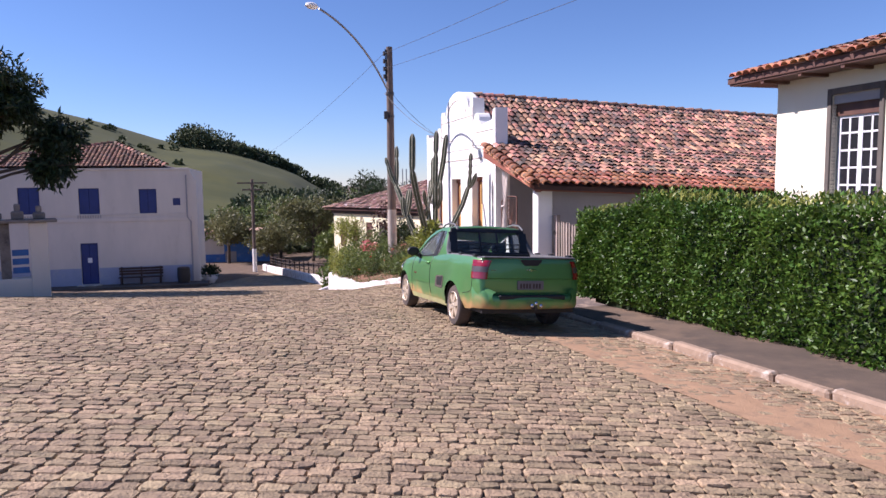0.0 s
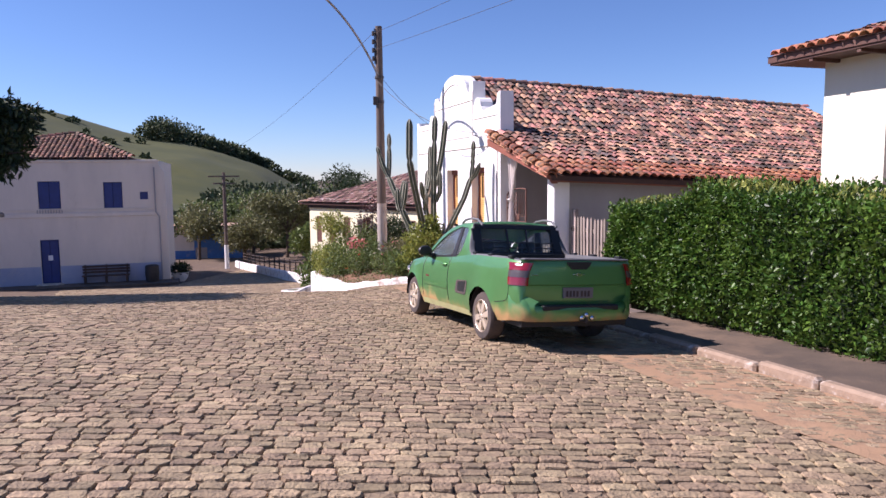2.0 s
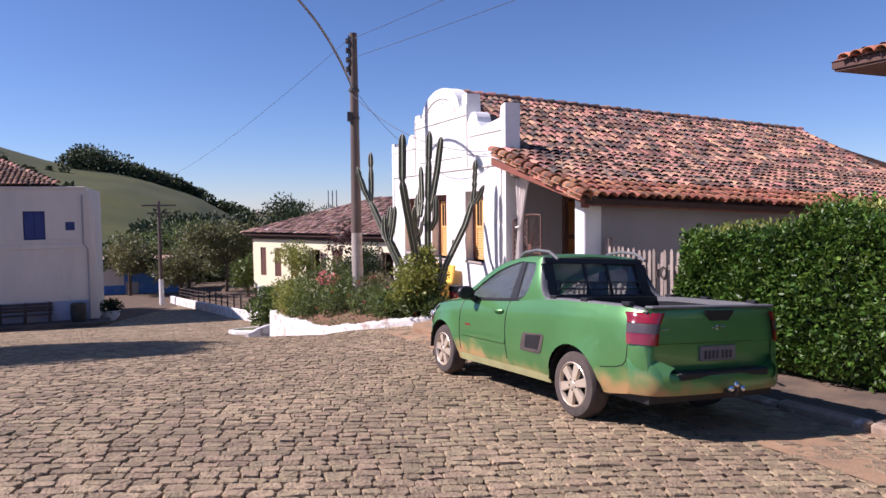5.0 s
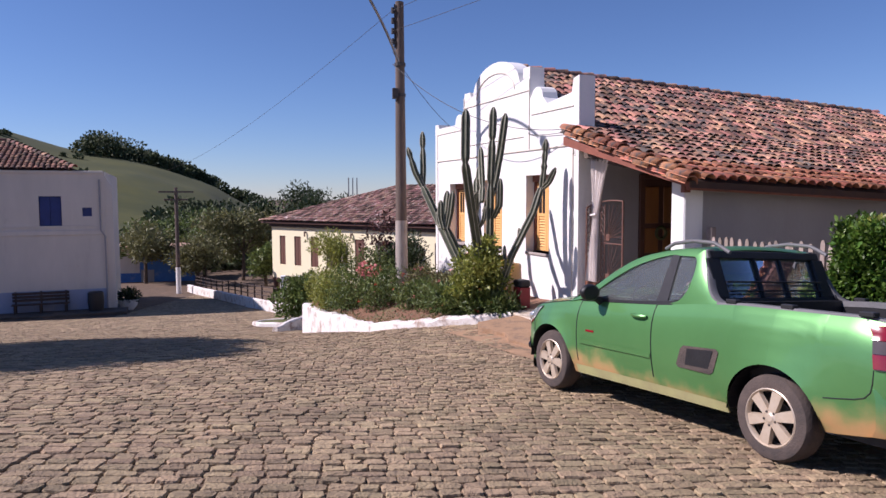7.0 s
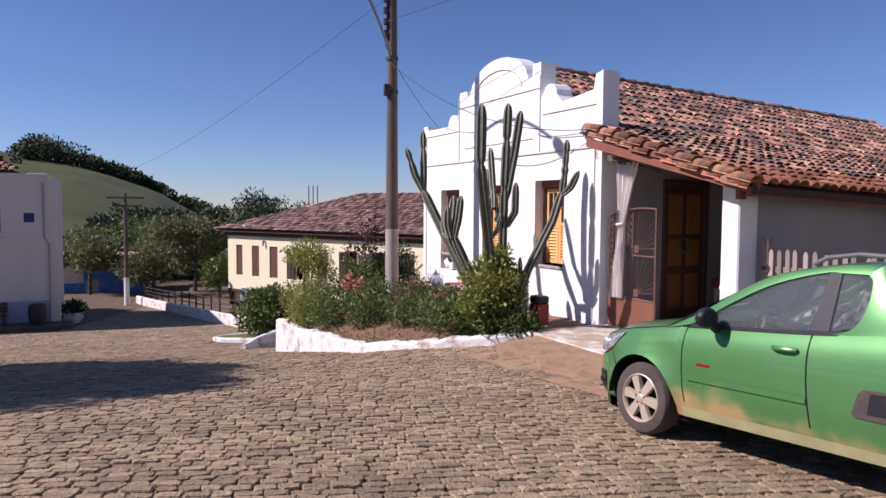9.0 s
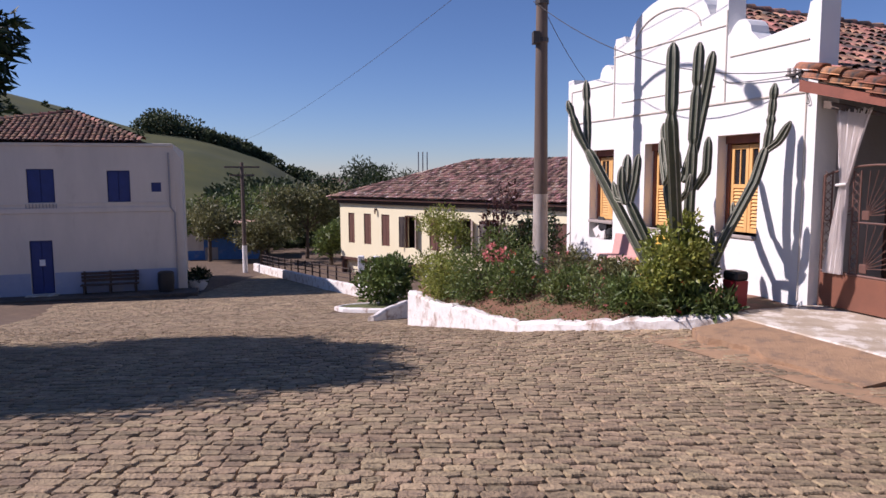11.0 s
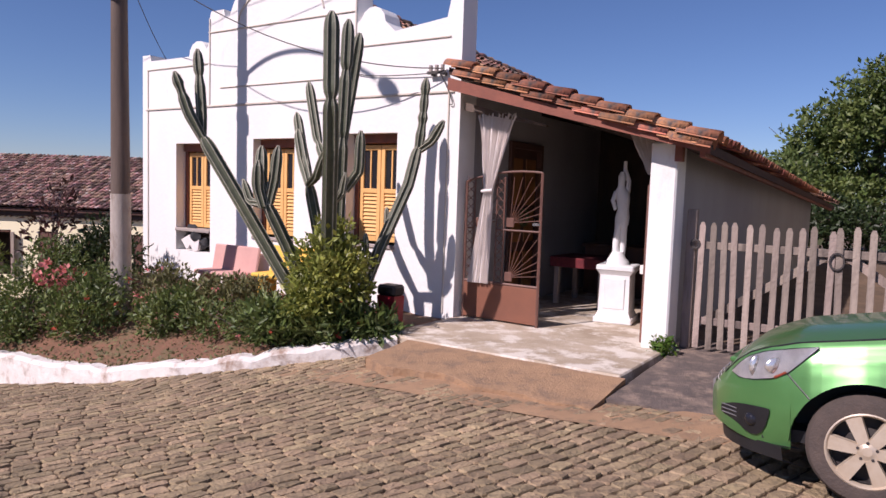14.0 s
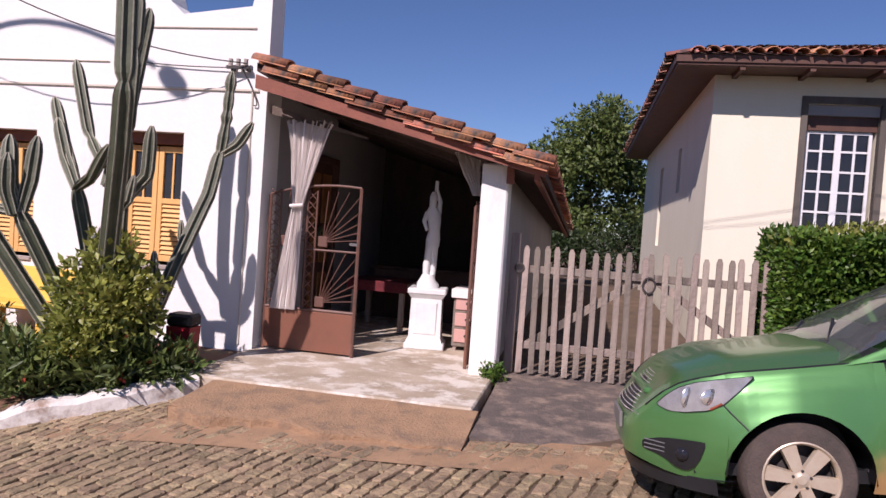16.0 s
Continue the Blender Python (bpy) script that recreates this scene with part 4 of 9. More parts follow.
part("wall", boxes(((-0.05, 0.4, YB - 1), (0.35, 13, -0.98))), YELLOW, yh)
part("wall", boxes(((-0.05, 2.4, YB - 1), (27, 2.7, -4.9))), YELLOW, yh, "set-back lower wall")
part("wall", boxes(((0.35, 12.6, YB - 1), (27, 13, -0.98))), YELLOW, yh)
part("wall", boxes(((26.6, 0.4, YB - 1), (27, 12.6, -0.98))), YELLOW, yh)
part("wall", boxes(((0.28, 0.35, YB - 1), (1.75, 0.6, -5.12))), YELLOW, yh, "sunlit ground-floor wall by the corner")
part("lower_door", boxes(((1.80, 0.42, YB - 0.6), (2.75, 0.50, -5.14)), bev=0.02), BROWNWOOD, yh, "dark brown ground-floor door")
part("wall", boxes(((2.80, 0.35, YB - 1), (3.28, 0.6, -5.12))), WHITE, yh)
# added dark sheet for the dim upper rooms
part("room_back", boxes(((0.4, 1.2, -4.7), (26, 1.3, -1.0))), DARKWOOD, yh)
part("beam", boxes(((-0.05, -0.04, -5.12), (27, 0.4, -4.9)), bev=0.02), BROWNWOOD, yh, "brown bressumer beam")
for x in (0.0, 3.3, 6.6, 9.9, 13.2, 16.5, 19.8, 23.1):
    part("post", boxes(((x, 0.0, YB - 1), (x + 0.28, 0.3, -5.12)), bev=0.02), BROWNWOOD if x == 0 else WHITE, yh)
for i, (a, b) in enumerate(YW):
    is_open = i in (3, 5, 6)
    w = part("window", boxes(((a, 0.05, -1.72), (b, 0.2, -1.62)), ((a, 0.05, -3.84), (a + 0.08, 0.2, -1.72)), ((b - 0.08, 0.05, -3.84), (b, 0.2, -1.72))), SHUTTER, yh, "open brown window" if is_open else "closed brown window")
    m_ = (a + b) / 2
    if is_open:
        part("shutter", boxes(((-0.42, -0.02, -3.8), (0, 0.02, -1.7)), bev=0.008), GREYWOOD, w, mw=pose(a, 0, 0, 0, 0, 35))
        part("shutter", boxes(((0, -0.02, -3.8), (0.42, 0.02, -1.7)), bev=0.008), GREYWOOD, w, mw=pose(b, 0, 0, 0, 0, -35))
    else:
        part("shutter", boxes(((a + 0.06, 0.06, -3.82), (m_ - 0.01, 0.10, -1.66)), bev=0.008), SHUTTER, w)
        part("shutter", boxes(((m_ + 0.01, 0.06, -3.82), (b - 0.06, 0.10, -1.66)), bev=0.008), SHUTTER, w)
for x in (4.0, 9.0, 14.0, 19.0):
    part("bracket_lamp", boxes(((x, -0.16, -1.32), (x + 0.1, 0.0, -1.22)), ((x + 0.01, -0.18, -1.6), (x + 0.09, -0.1, -1.32))), BROWNWOOD, yh)
bm = bmesh.new()
pts = [(-0.95, -0.45, -0.46), (28, -0.45, -0.46), (28, 14, -0.46), (-0.95, 14, -0.46), (7.4, 6.5, 2.2), (20, 6.5, 2.2)]
V = [bm.verts.new(p) for p in pts]
for f in ((0, 1, 5, 4), (1, 2, 5), (2, 3, 4, 5), (3, 0, 4)):
    bm.faces.new([V[i] for i in f])
part("roof", bm, TILE_DARK, yh, "mottled hip roof")
pieces("soffit", [((-0.9, -0.40, -0.66), (27.9, 0.0, -0.52)), ((-0.9, 0.0, -0.66), (-0.05, 13.9, -0.52))], BROWNWOOD, yh, "dark boarded eave")
part("cornice", boxes(((-0.1, -0.22, -0.92), (27, 0.0, -0.66)), bev=0.03), DARKWOOD, yh)
for k in range(90):
    if k == 0:
        dentil = part("dentil", boxes(((0.0, -0.10, -1.0), (0.14, 0.0, -0.925)), bev=0.01), CREAM, yh)
    else:
        q_ = new("dentil", dentil.data)
        q_.parent, q_.matrix_basis = yh, pose(k * 0.29, 0, 0)

# ---- hills ----
RIDGE_PX = [(-1500, -60), (-900, -20), (-500, 40), (-200, 108), (0, 165), (90, 187), (200, 215), (300, 246), (400, 262), (460, 280), (520, 302), (565, 328), (600, 345), (680, 352), (900, 350), (1300, 330), (1900, 300), (3500, 280)]


def ridge_elev(x):
    xs, ys = zip(*RIDGE_PX)
    return np.interp(x, xs, ys)


def hill_at(ax, r):
    """Place on the hillside: ax a direction (tangent x 1242 + 784), r from 0 (foot) to 1 (crest) and on to 1.6 behind."""
    t = (ax - 784) / 1242
    far = 230 if ax < 620 else 330
    near = 95
    dirx, diry = t / math.hypot(1, t), 1 / math.hypot(1, t)
    dist = near + (far - near) * r
    crest = 1.6 + (324 - ridge_elev(ax)) / 1242 / math.hypot(1, t) * far
    foot = -8.0
    s = min(r, 1.0)
    z = foot + (crest - foot) * (s * s * (3 - 2 * s) * 0.55 + s * 0.45)
    if r > 1:
        z = crest - (r - 1) * 40
    p = (dirx * dist, diry * dist)
    z += 2.2 * noise.noise((p[0] * 0.03, p[1] * 0.03, 0)) * math.sin(min(r, 1) * math.pi) + 0.8 * noise.noise((p[0] * 0.11, p[1] * 0.11, 5)) * math.sin(min(r, 1) * math.pi)
    return p[0], p[1], z


axs = list(np.linspace(-1500, 3300, 240))
rs = list(np.linspace(0, 1, 34)) + [1.2, 1.6]
verts = [hill_at(a, r) for r in rs for a in axs]
na = len(axs)
faces = [(j * na + i, j * na + i + 1, (j + 1) * na + i + 1, (j + 1) * na + i) for j in range(len(rs) - 1) for i in range(na - 1)]
tagged(link_mesh("backdrop_hill", verts, faces, PASTURE, smooth=True), "green pasture hill with darker gullies and terraces", "hill", kind="structure")

# ---- planter bed ----
BED = [(0.05, 18.85), (-0.55, 19.12), (-1.35, 19.75), (-1.95, 20.55), (-2.45, 21.55), (-2.85, 22.7), (-3.25, 23.95), (-3.8, 25.7), (-4.38, 27.38)]
BED_TOP = [-0.84, -0.92, -1.06, -1.27, -1.47, -1.60, -1.66, -1.86, -1.84]


def resample(pts, vals, step):
    out = []
    for (a, b), (va, vb) in zip(zip(pts, pts[1:]), zip(vals, vals[1:])):
        n = max(1, int(math.dist(a, b) / step))
        for i in range(n):
            t = i / n
            out.append(((a[0] + (b[0] - a[0]) * t, a[1] + (b[1] - a[1]) * t), va + (vb - va) * t))
    out.append((pts[-1], vals[-1]))
    return out


bed_line = resample(BED, BED_TOP, 0.18)
planter = thing("planter", "rough white-painted stone planter wall with a dry soil bed", "planter", kind="structure")


def wall_along(line, thick, material, parent, name, foot=0.25, rough=0.03):
    bm = bmesh.new()
    rows = []
    for i, ((x, y), z) in enumerate(line):
        (xa, ya), _ = line[max(0, i - 1)]
        (xb, yb), _ = line[min(len(line) - 1, i + 1)]
        t = Vector((xb - xa, yb - ya)).normalized()
        nrm = Vector((-t.y, t.x))
        j = rough * noise.noise((i * 0.9, 1.3, 0))
        zz = z + rough * 1.2 * noise.noise((i * 0.7, 0.3, 4))
        g = gz(x, y) - foot
        o = [(-thick / 2 - 0.02 + j, g), (-thick / 2 + j, zz - 0.05), (-thick / 2 + 0.05 + j, zz), (thick / 2 - 0.05, zz), (thick / 2, zz - 0.05), (thick / 2 + 0.02, g)]
        rows.append([bm.verts.new((x + nrm.x * a, y + nrm.y * a, h)) for a, h in o])
    for a, b in zip(rows, rows[1:]):
        for k in range(len(a) - 1):
            bm.faces.new((a[k], a[k + 1], b[k + 1], b[k]))
    bm.faces.new(rows[0])
    bm.faces.new(rows[-1][::-1])
    return part(name, bm, material, parent)


wall_along(bed_line, 0.26, KERBWHITE, planter, "retaining_wall", rough=0.055)
wall_along(resample([(-4.38, 27.38), (-3.6, 28.3), (-2.6, 29.2)], [-2.0, -1.9, -1.7], 0.2), 0.26, KERBWHITE, planter, "retaining_wall")
# soil between wall and house
bm = bmesh.new()
rows = []
inner0, inner1 = front(-0.2, 0.0), front(-7.4, 0.0)
nb = len(bed_line)
for i, ((x, y), z) in enumerate(bed_line):
    f = i / (nb - 1)
    ex, ey = inner0.x + (inner1.x - inner0.x) * f ** 0.9, inner0.y + (inner1.y - inner0.y) * f ** 0.9
    r = []
    for k in range(9):
        t = k / 8
        px, py = x + (ex - x) * t, y + (ey - y) * t
        pz = (z - 0.05) + (-0.88 - z + 0.05) * min(1, t * 1.1) ** 0.8 + 0.04 * noise.noise((px * 2, py * 2, 0))
        r.append(bm.verts.new((px, py, pz)))
    rows.append(r)
for a, b in zip(rows, rows[1:]):
    for k in range(8):
        bm.faces.new((a[k], a[k + 1], b[k + 1], b[k]))
part("soil", bm, SOIL, planter, "dry reddish soil", smooth=True)


def bed_z(x, y):
    """Height of the soil near a point of the bed."""
    best = min(bed_line, key=lambda q: math.dist(q[0], (x, y)))
    dist = math.dist(best[0], (x, y))
    s_, d_ = FRONT.inverted() @ Vector((x, y, 0)), 0
    dw = max(0.01, -s_.y)
    t = dist / (dist + dw)
    return (best[1] - 0.05) + (-0.88 - best[1] + 0.05) * min(1, t * 1.1) ** 0.8


# ---- bushes of the bed ----


def bush(name, label, x, y, z, blobs, n, size, material, aspect=0.45, seed=1, category="bush", flowers=None, up=0.4, stems=5, group=""):
    """A shrub: stems and a crown of many leaves in uneven lobes, relative to its foot."""
    t = thing(name, label, category, pose(x, y, z), group)
    rng = np.random.default_rng(seed)
    bm = bmesh.new()
    for k in range(stems):
        b = blobs[k % len(blobs)]
        tube(bm, bez((rng.normal() * 0.05, rng.normal() * 0.05, -0.05), (b[0] * 0.3, b[1] * 0.3, b[2] * 0.6), (b[0] + rng.normal() * b[3] * 0.3, b[1] + rng.normal() * b[4] * 0.3, b[2] + b[5] * 0.4), 5), [0.02, 0.018, 0.015, 0.012, 0.009, 0.006], 5)
    part("stem", bm, BARK, t)
    P, o = blob_points(blobs, n, rng, 0.75)
    P[:, 2] = np.maximum(P[:, 2], 0.02)
    leaf_cloud("foliage", P, size, material, t, aspect=aspect, up=up, out=o * 0.7, seed=seed)
    if flowers:
        fm, fn, fs, fb = flowers
        P2, o2 = blob_points(fb or blobs, fn, rng, 0.15)
        P2[:, 2] = np.maximum(P2[:, 2], 0.1)
        Q = np.repeat(P2, 6, axis=0) + rng.normal(size=(fn * 6, 3)) * fs * 0.3
        tagged(leaf_cloud("flower", Q, fs, fm, t, aspect=0.8, up=0.2, seed=seed + 50), kind="stuff")
    return t


# ---- hedge ----
hedge = thing("hedge", "dense clipped dark green hedge beside the footway", "hedge", FRONT)
rng = np.random.default_rng(11)
H_S0, H_S1, H_D0, H_D1 = 5.92, 24.0, -0.05, 1.45
NH = 92000


def hedge_swell(s):
    """How far the hedge bulges towards the street near its end."""
    return 0.48 * np.exp(-np.maximum(0, s - 6.2) / 3.0)


def hedge_top(s):
    return 0.78 + 0.46 * np.clip((s - 5.5) / 2.5, 0, 1) ** 0.7 + 0.05 * np.sin(s * 1.7) + 0.04 * np.sin(s * 4.1)


u_ = rng.random(NH)
# denser where the view comes near
sS = H_S0 + (H_S1 - H_S0) * rng.random(NH) ** 1.5
side = rng.random(NH)
P = np.empty((NH, 3))
O = np.zeros((NH, 3))
hb = -0.72
ht = hedge_top(sS)
frontm = side < 0.62
topm = (side >= 0.62) & (side < 0.90)
endm = side >= 0.90
dep = 0.22 * rng.random(NH) ** 1.5
zz = rng.random(NH)
P[:, 0] = sS
P[:, 1] = np.where(frontm, H_D0 + dep, H_D0 + (H_D1 - H_D0) * rng.random(NH))
P[:, 2] = np.where(frontm, hb + 0.12 + (ht - hb - 0.12) * zz, ht - dep)
P[endm, 0] = H_S0 + dep[endm]
ht_e = hedge_top(np.full(endm.sum(), H_S0))
P[endm, 2] = hb + 0.1 + (ht_e - hb - 0.1) * zz[endm]
O[frontm, 1], O[topm, 2], O[endm, 0] = -0.8, 0.8, -0.8
lump = 0.10 * np.sin(P[:, 0] * 3.1 + P[:, 2] * 2.3) + 0.07 * np.sin(P[:, 0] * 7.3 - P[:, 2] * 5.1) + 0.05 * rng.normal(size=NH)
low = np.clip((hb + 0.45 - P[:, 2]) / 0.45, 0, 1) * 0.18
P[:, 1] += np.where(frontm, lump * 0.6 + low, 0)
P[:, 2] += np.where(topm, lump * 0.8, 0)
P[:, 1] -= hedge_swell(P[:, 0])
leaf_cloud("foliage", P, 0.070, LEAF_HEDGE, hedge, "small glossy green leaves", aspect=0.55, up=0.25, out=O, seed=12)
# sprouting tips above the clipped top
M = 2600
S2 = H_S0 + (H_S1 - H_S0) * rng.random(M) ** 1.4
P2 = np.stack([S2, H_D0 + 0.1 + 0.9 * rng.random(M), hedge_top(S2) + 0.02 + 0.10 * rng.random(M) ** 2], 1)
P2[:, 1] -= hedge_swell(S2)
leaf_cloud("shoot", P2, 0.08, LEAF_LIME, hedge, "fresh yellow-green shoots", up=1.2, seed=13)
# added solid core, coloured near black as the hedge's inner shade
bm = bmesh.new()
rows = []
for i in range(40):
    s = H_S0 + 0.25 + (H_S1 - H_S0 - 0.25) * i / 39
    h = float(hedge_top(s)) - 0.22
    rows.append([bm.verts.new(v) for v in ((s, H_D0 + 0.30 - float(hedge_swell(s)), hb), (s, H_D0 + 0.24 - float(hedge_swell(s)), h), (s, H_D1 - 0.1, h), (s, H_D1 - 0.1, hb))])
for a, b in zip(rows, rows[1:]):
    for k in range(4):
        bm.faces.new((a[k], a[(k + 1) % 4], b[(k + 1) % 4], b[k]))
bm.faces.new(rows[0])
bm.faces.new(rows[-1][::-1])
part("woody_core", bm, mat("hedge_shade", (0.020, 0.035, 0.010), (0.012, 0.02, 0.008), rough=1, bump=0.8, bscale=20), hedge, "solid near-black core standing in for the shade between leaves")
bm = bmesh.new()
for i in range(46):
    s = H_S0 + 0.2 + i * 0.4
    tube(bm, [(s, H_D0 + 0.35, hb - 0.2), (s + 0.03, H_D0 + 0.33, hb + 0.2), (s - 0.02, H_D0 + 0.3, hb + 0.5)], [0.03, 0.025, 0.015], 5)
part("stem", bm, BARK, hedge)

# ---- utility pole with lamp ----
pole = thing("utility_pole", "tall timber utility pole with a whitewashed foot and curved lamp arm", "pole", pose(-1.72, 23.85, -1.2))
part("shaft", tubes(([(0, 0, 0), (0, 0, 1.95), (0, 0.03, 4.5), (0, 0.05, 7.32)], [0.155, 0.145, 0.125, 0.105]), seg=14), POLEWOOD, pole, smooth=True)
part("painted_foot", tubes(([(0, 0, 0.0), (0, 0, 1.92)], [0.162, 0.150]), seg=14), FOOTWASH, pole, "flaking whitewash on the foot", smooth=True)
arm = part("lamp_arm", tubes((bez((0, 0, 5.75), (-0.75, -1.05, 7.5), (-1.85, -2.6, 7.95), 14), 0.032), seg=8), GALV, pole, "thin curved steel lamp arm", smooth=True)
bm = bmesh.new()
lathe(bm, [(0.02, -0.10), (0.10, -0.07), (0.155, 0.0), (0.13, 0.07), (0.06, 0.11), (0.02, 0.12)], 14)
bmesh.ops.scale(bm, vec=(1.5, 1, 0.9), verts=bm.verts)
bmesh.ops.rotate(bm, cent=(0, 0, 0), matrix=Matrix.Rotation(radians(54), 3, "Z"), verts=bm.verts)
bmesh.ops.translate(bm, vec=(-2.02, -2.84, 7.96), verts=bm.verts)
part("lamp_head", bm, WHITE, pole, "pale oval street lamp head", smooth=True)
for z in (7.1, 6.85, 6.6, 6.35):
    part("insulator", tubes(([(-0.16, 0, z), (0.0, 0.03, z)], 0.045), ([(-0.17, 0, z - 0.07), (-0.17, 0, z + 0.07)], 0.04)), DARKIRON, pole)
part("rack", boxes(((-0.14, -0.03, 6.2), (-0.11, 0.03, 7.25))), DARKIRON, pole)
for z in (5.0, 5.75):
    part("clamp", tubes(([(0, 0.03, z), (0, 0.03, z + 0.08)], 0.14), seg=12), DARKIRON, pole)
part("service_box", boxes(((-0.2, -0.12, 4.95), (-0.06, 0.06, 5.2)), bev=0.01), DARKIRON, pole)


def cable(name, a, b, sag, r=0.010, label="thin black overhead cable"):
    a, b = Vector(a), Vector(b)
    pts = [a + (b - a) * t - Vector((0, 0, sag * 4 * t * (1 - t))) for t in [i / 16 for i in range(17)]]
    return tagged(part(name, tubes((pts, r), seg=5), DARKIRON), label, "cable", "overhead cables")


cable("cable", (-1.9, 23.85, 5.9), (10.6, -3.5, 6.2), 0.35, 0.006)
cable("cable", (-1.9, 23.85, 5.4), (12.0, -3.0, 5.9), 0.30, 0.006)
cable("cable", (-1.9, 23.85, 5.9), (-17.3, 61.5, 3.4), 0.6, 0.006)
cable("cable", (-1.9, 23.85, 4.6), tuple(front(-0.25, -0.12, 2.62)), 0.5, 0.008, "slack service cable to the house front")
cable("cable", (-1.9, 23.85, 4.9), tuple(front(-7.2, 0.4, 3.3)), 0.15, 0.007, "service cable to the gable")
ins = thing("cable_bracket", "iron insulator bracket on the house front", "bracket", FRONT @ pose(-0.28, 0, 2.56))
part("plate", boxes(((-0.25, -0.10, 0.0), (0.05, -0.06, 0.04)), ((-0.2, -0.07, -0.02), (-0.17, 0.0, 0.02)), ((0.0, -0.07, -0.02), (0.03, 0.0, 0.02))), DARKIRON, ins)
for x in (-0.2, -0.1, 0.0):
    part("insulator", tubes(([(x, -0.08, 0.03), (x, -0.08, 0.12)], 0.028)), REVEAL, ins)
bm = bmesh.new()
tube(bm, bez((-0.05, -0.05, 0.0), (0.25, -0.03, -0.5), (0.1, -0.03, -0.42), 8), 0.008, 5)
tube(bm, bez((-0.15, -0.05, 0.02), (-1.6, -0.02, 0.02), (-1.7, -0.02, 0.15), 8), 0.007, 5)
part("wire", bm, DARKIRON, ins)

# ---- parked pickup ----
K_ = 1.045
GREEN = mat("green_car_paint", (0.120, 0.315, 0.100), (0.105, 0.28, 0.088), rough=0.36, scale=1.5, bump=0, metal=0.5, coat=0.5, stain=(0.30, 0.27, 0.15), stain_at=0.80, stain_scale=1.4)


def road_dust(m, dust, pale, spots):
    """Ochre road dust low on the flanks of the truck, thickest behind the wheels; spots are (x, height, reach)."""
    N, L = m.node_tree.nodes, m.node_tree.links
    b = N["Principled BSDF"]
    col = b.inputs["Base Color"].links[0].from_socket
    tc, sep = N.new("ShaderNodeTexCoord"), N.new("ShaderNodeSeparateXYZ")
    L.new(tc.outputs["Object"], sep.inputs[0])

    def op(kind, a, c):
        q = N.new("ShaderNodeMath")
        q.operation = kind
        for i, v in enumerate((a, c)):
            if isinstance(v, (int, float)):
                q.inputs[i].default_value = v
            else:
                L.new(v, q.inputs[i])
        return q.outputs[0]

    n1 = N.new("ShaderNodeTexNoise")
    n1.inputs["Scale"].default_value, n1.inputs["Detail"].default_value = 5.0, 9
    L.new(tc.outputs["Object"], n1.inputs["Vector"])
    total = None
    for x, h, reach in spots:
        dx = op("DIVIDE", op("ABSOLUTE", op("SUBTRACT", sep.outputs[0], x), 0), reach)
        v = op("SUBTRACT", op("DIVIDE", op("SUBTRACT", h, sep.outputs[2]), 0.16), op("POWER", dx, 3))
        v = op("ADD", v, op("MULTIPLY", op("SUBTRACT", n1.outputs[0], 0.5), 2.6))
        total = v if total is None else op("MAXIMUM", total, v)
    mr = N.new("ShaderNodeMapRange")
    mr.interpolation_type = "SMOOTHSTEP"
    mr.inputs[1].default_value, mr.inputs[2].default_value, mr.inputs[4].default_value = -0.3, 1.3, pale
    L.new(total, mr.inputs[0])
    mx = N.new("ShaderNodeMix")
    mx.data_type = "RGBA"
    L.new(mr.outputs[0], mx.inputs[0])
    L.new(col, mx.inputs[6])
    mx.inputs[7].default_value = (*dust, 1)
    L.new(mx.outputs[2], b.inputs["Base Color"])
    for sock, base in (("Metallic", 0.5), ("Coat Weight", 0.5)):
        q = N.new("ShaderNodeMapRange")
        q.inputs[3].default_value, q.inputs[4].default_value = base, 0.0
        L.new(mr.outputs[0], q.inputs[0])
        L.new(q.outputs[0], b.inputs[sock])
    q = N.new("ShaderNodeMapRange")
    q.inputs[3].default_value, q.inputs[4].default_value = 0.36, 0.85
    L.new(mr.outputs[0], q.inputs[0])
    L.new(q.outputs[0], b.inputs["Roughness"])


road_dust(GREEN, (0.50, 0.27, 0.11), 0.9, ((2.04, 0.53, 0.46), (-0.66, 0.56, 0.42), (1.0, 0.40, 1.3)))
SILL_DUST = mat("dusty_pale_sill", (0.42, 0.42, 0.18), (0.34, 0.31, 0.15), rough=0.7, scale=4, bump=0.05)
GREEN_HOOD = mat("dusty_hood_paint", (0.075, 0.20, 0.055), (0.095, 0.185, 0.07), rough=0.30, scale=3, bump=0, metal=0.4, coat=0.35, stain=(0.19, 0.20, 0.10), stain_at=0.66, stain_scale=3, stain_soft=0.12)
RUBBER = mat("tyre_rubber", (0.10, 0.075, 0.062), (0.055, 0.045, 0.04), rough=0.9, scale=6, bump=0.3, bscale=60)
ALLOY = mat("dusty_alloy", (0.66, 0.57, 0.45), (0.52, 0.41, 0.29), rough=0.38, metal=0.35, scale=6, bump=0.05)
RAILCAP = mat("grey_rail_plastic", (0.15, 0.148, 0.15), (0.11, 0.11, 0.113), rough=0.65, scale=8)
TAIL = mat("red_tail_lens", (0.27, 0.008, 0.018), (0.19, 0.006, 0.014), rough=0.12, bump=0, coat=1.0)
TAIL_CLEAR = mat("clear_tail_lens", (0.10, 0.08, 0.078), (0.075, 0.06, 0.058), rough=0.25, bump=0, coat=0.2)
CHROME = mat("chrome", (0.75, 0.75, 0.76), (0.68, 0.68, 0.7), rough=0.15, metal=1.0, bump=0)
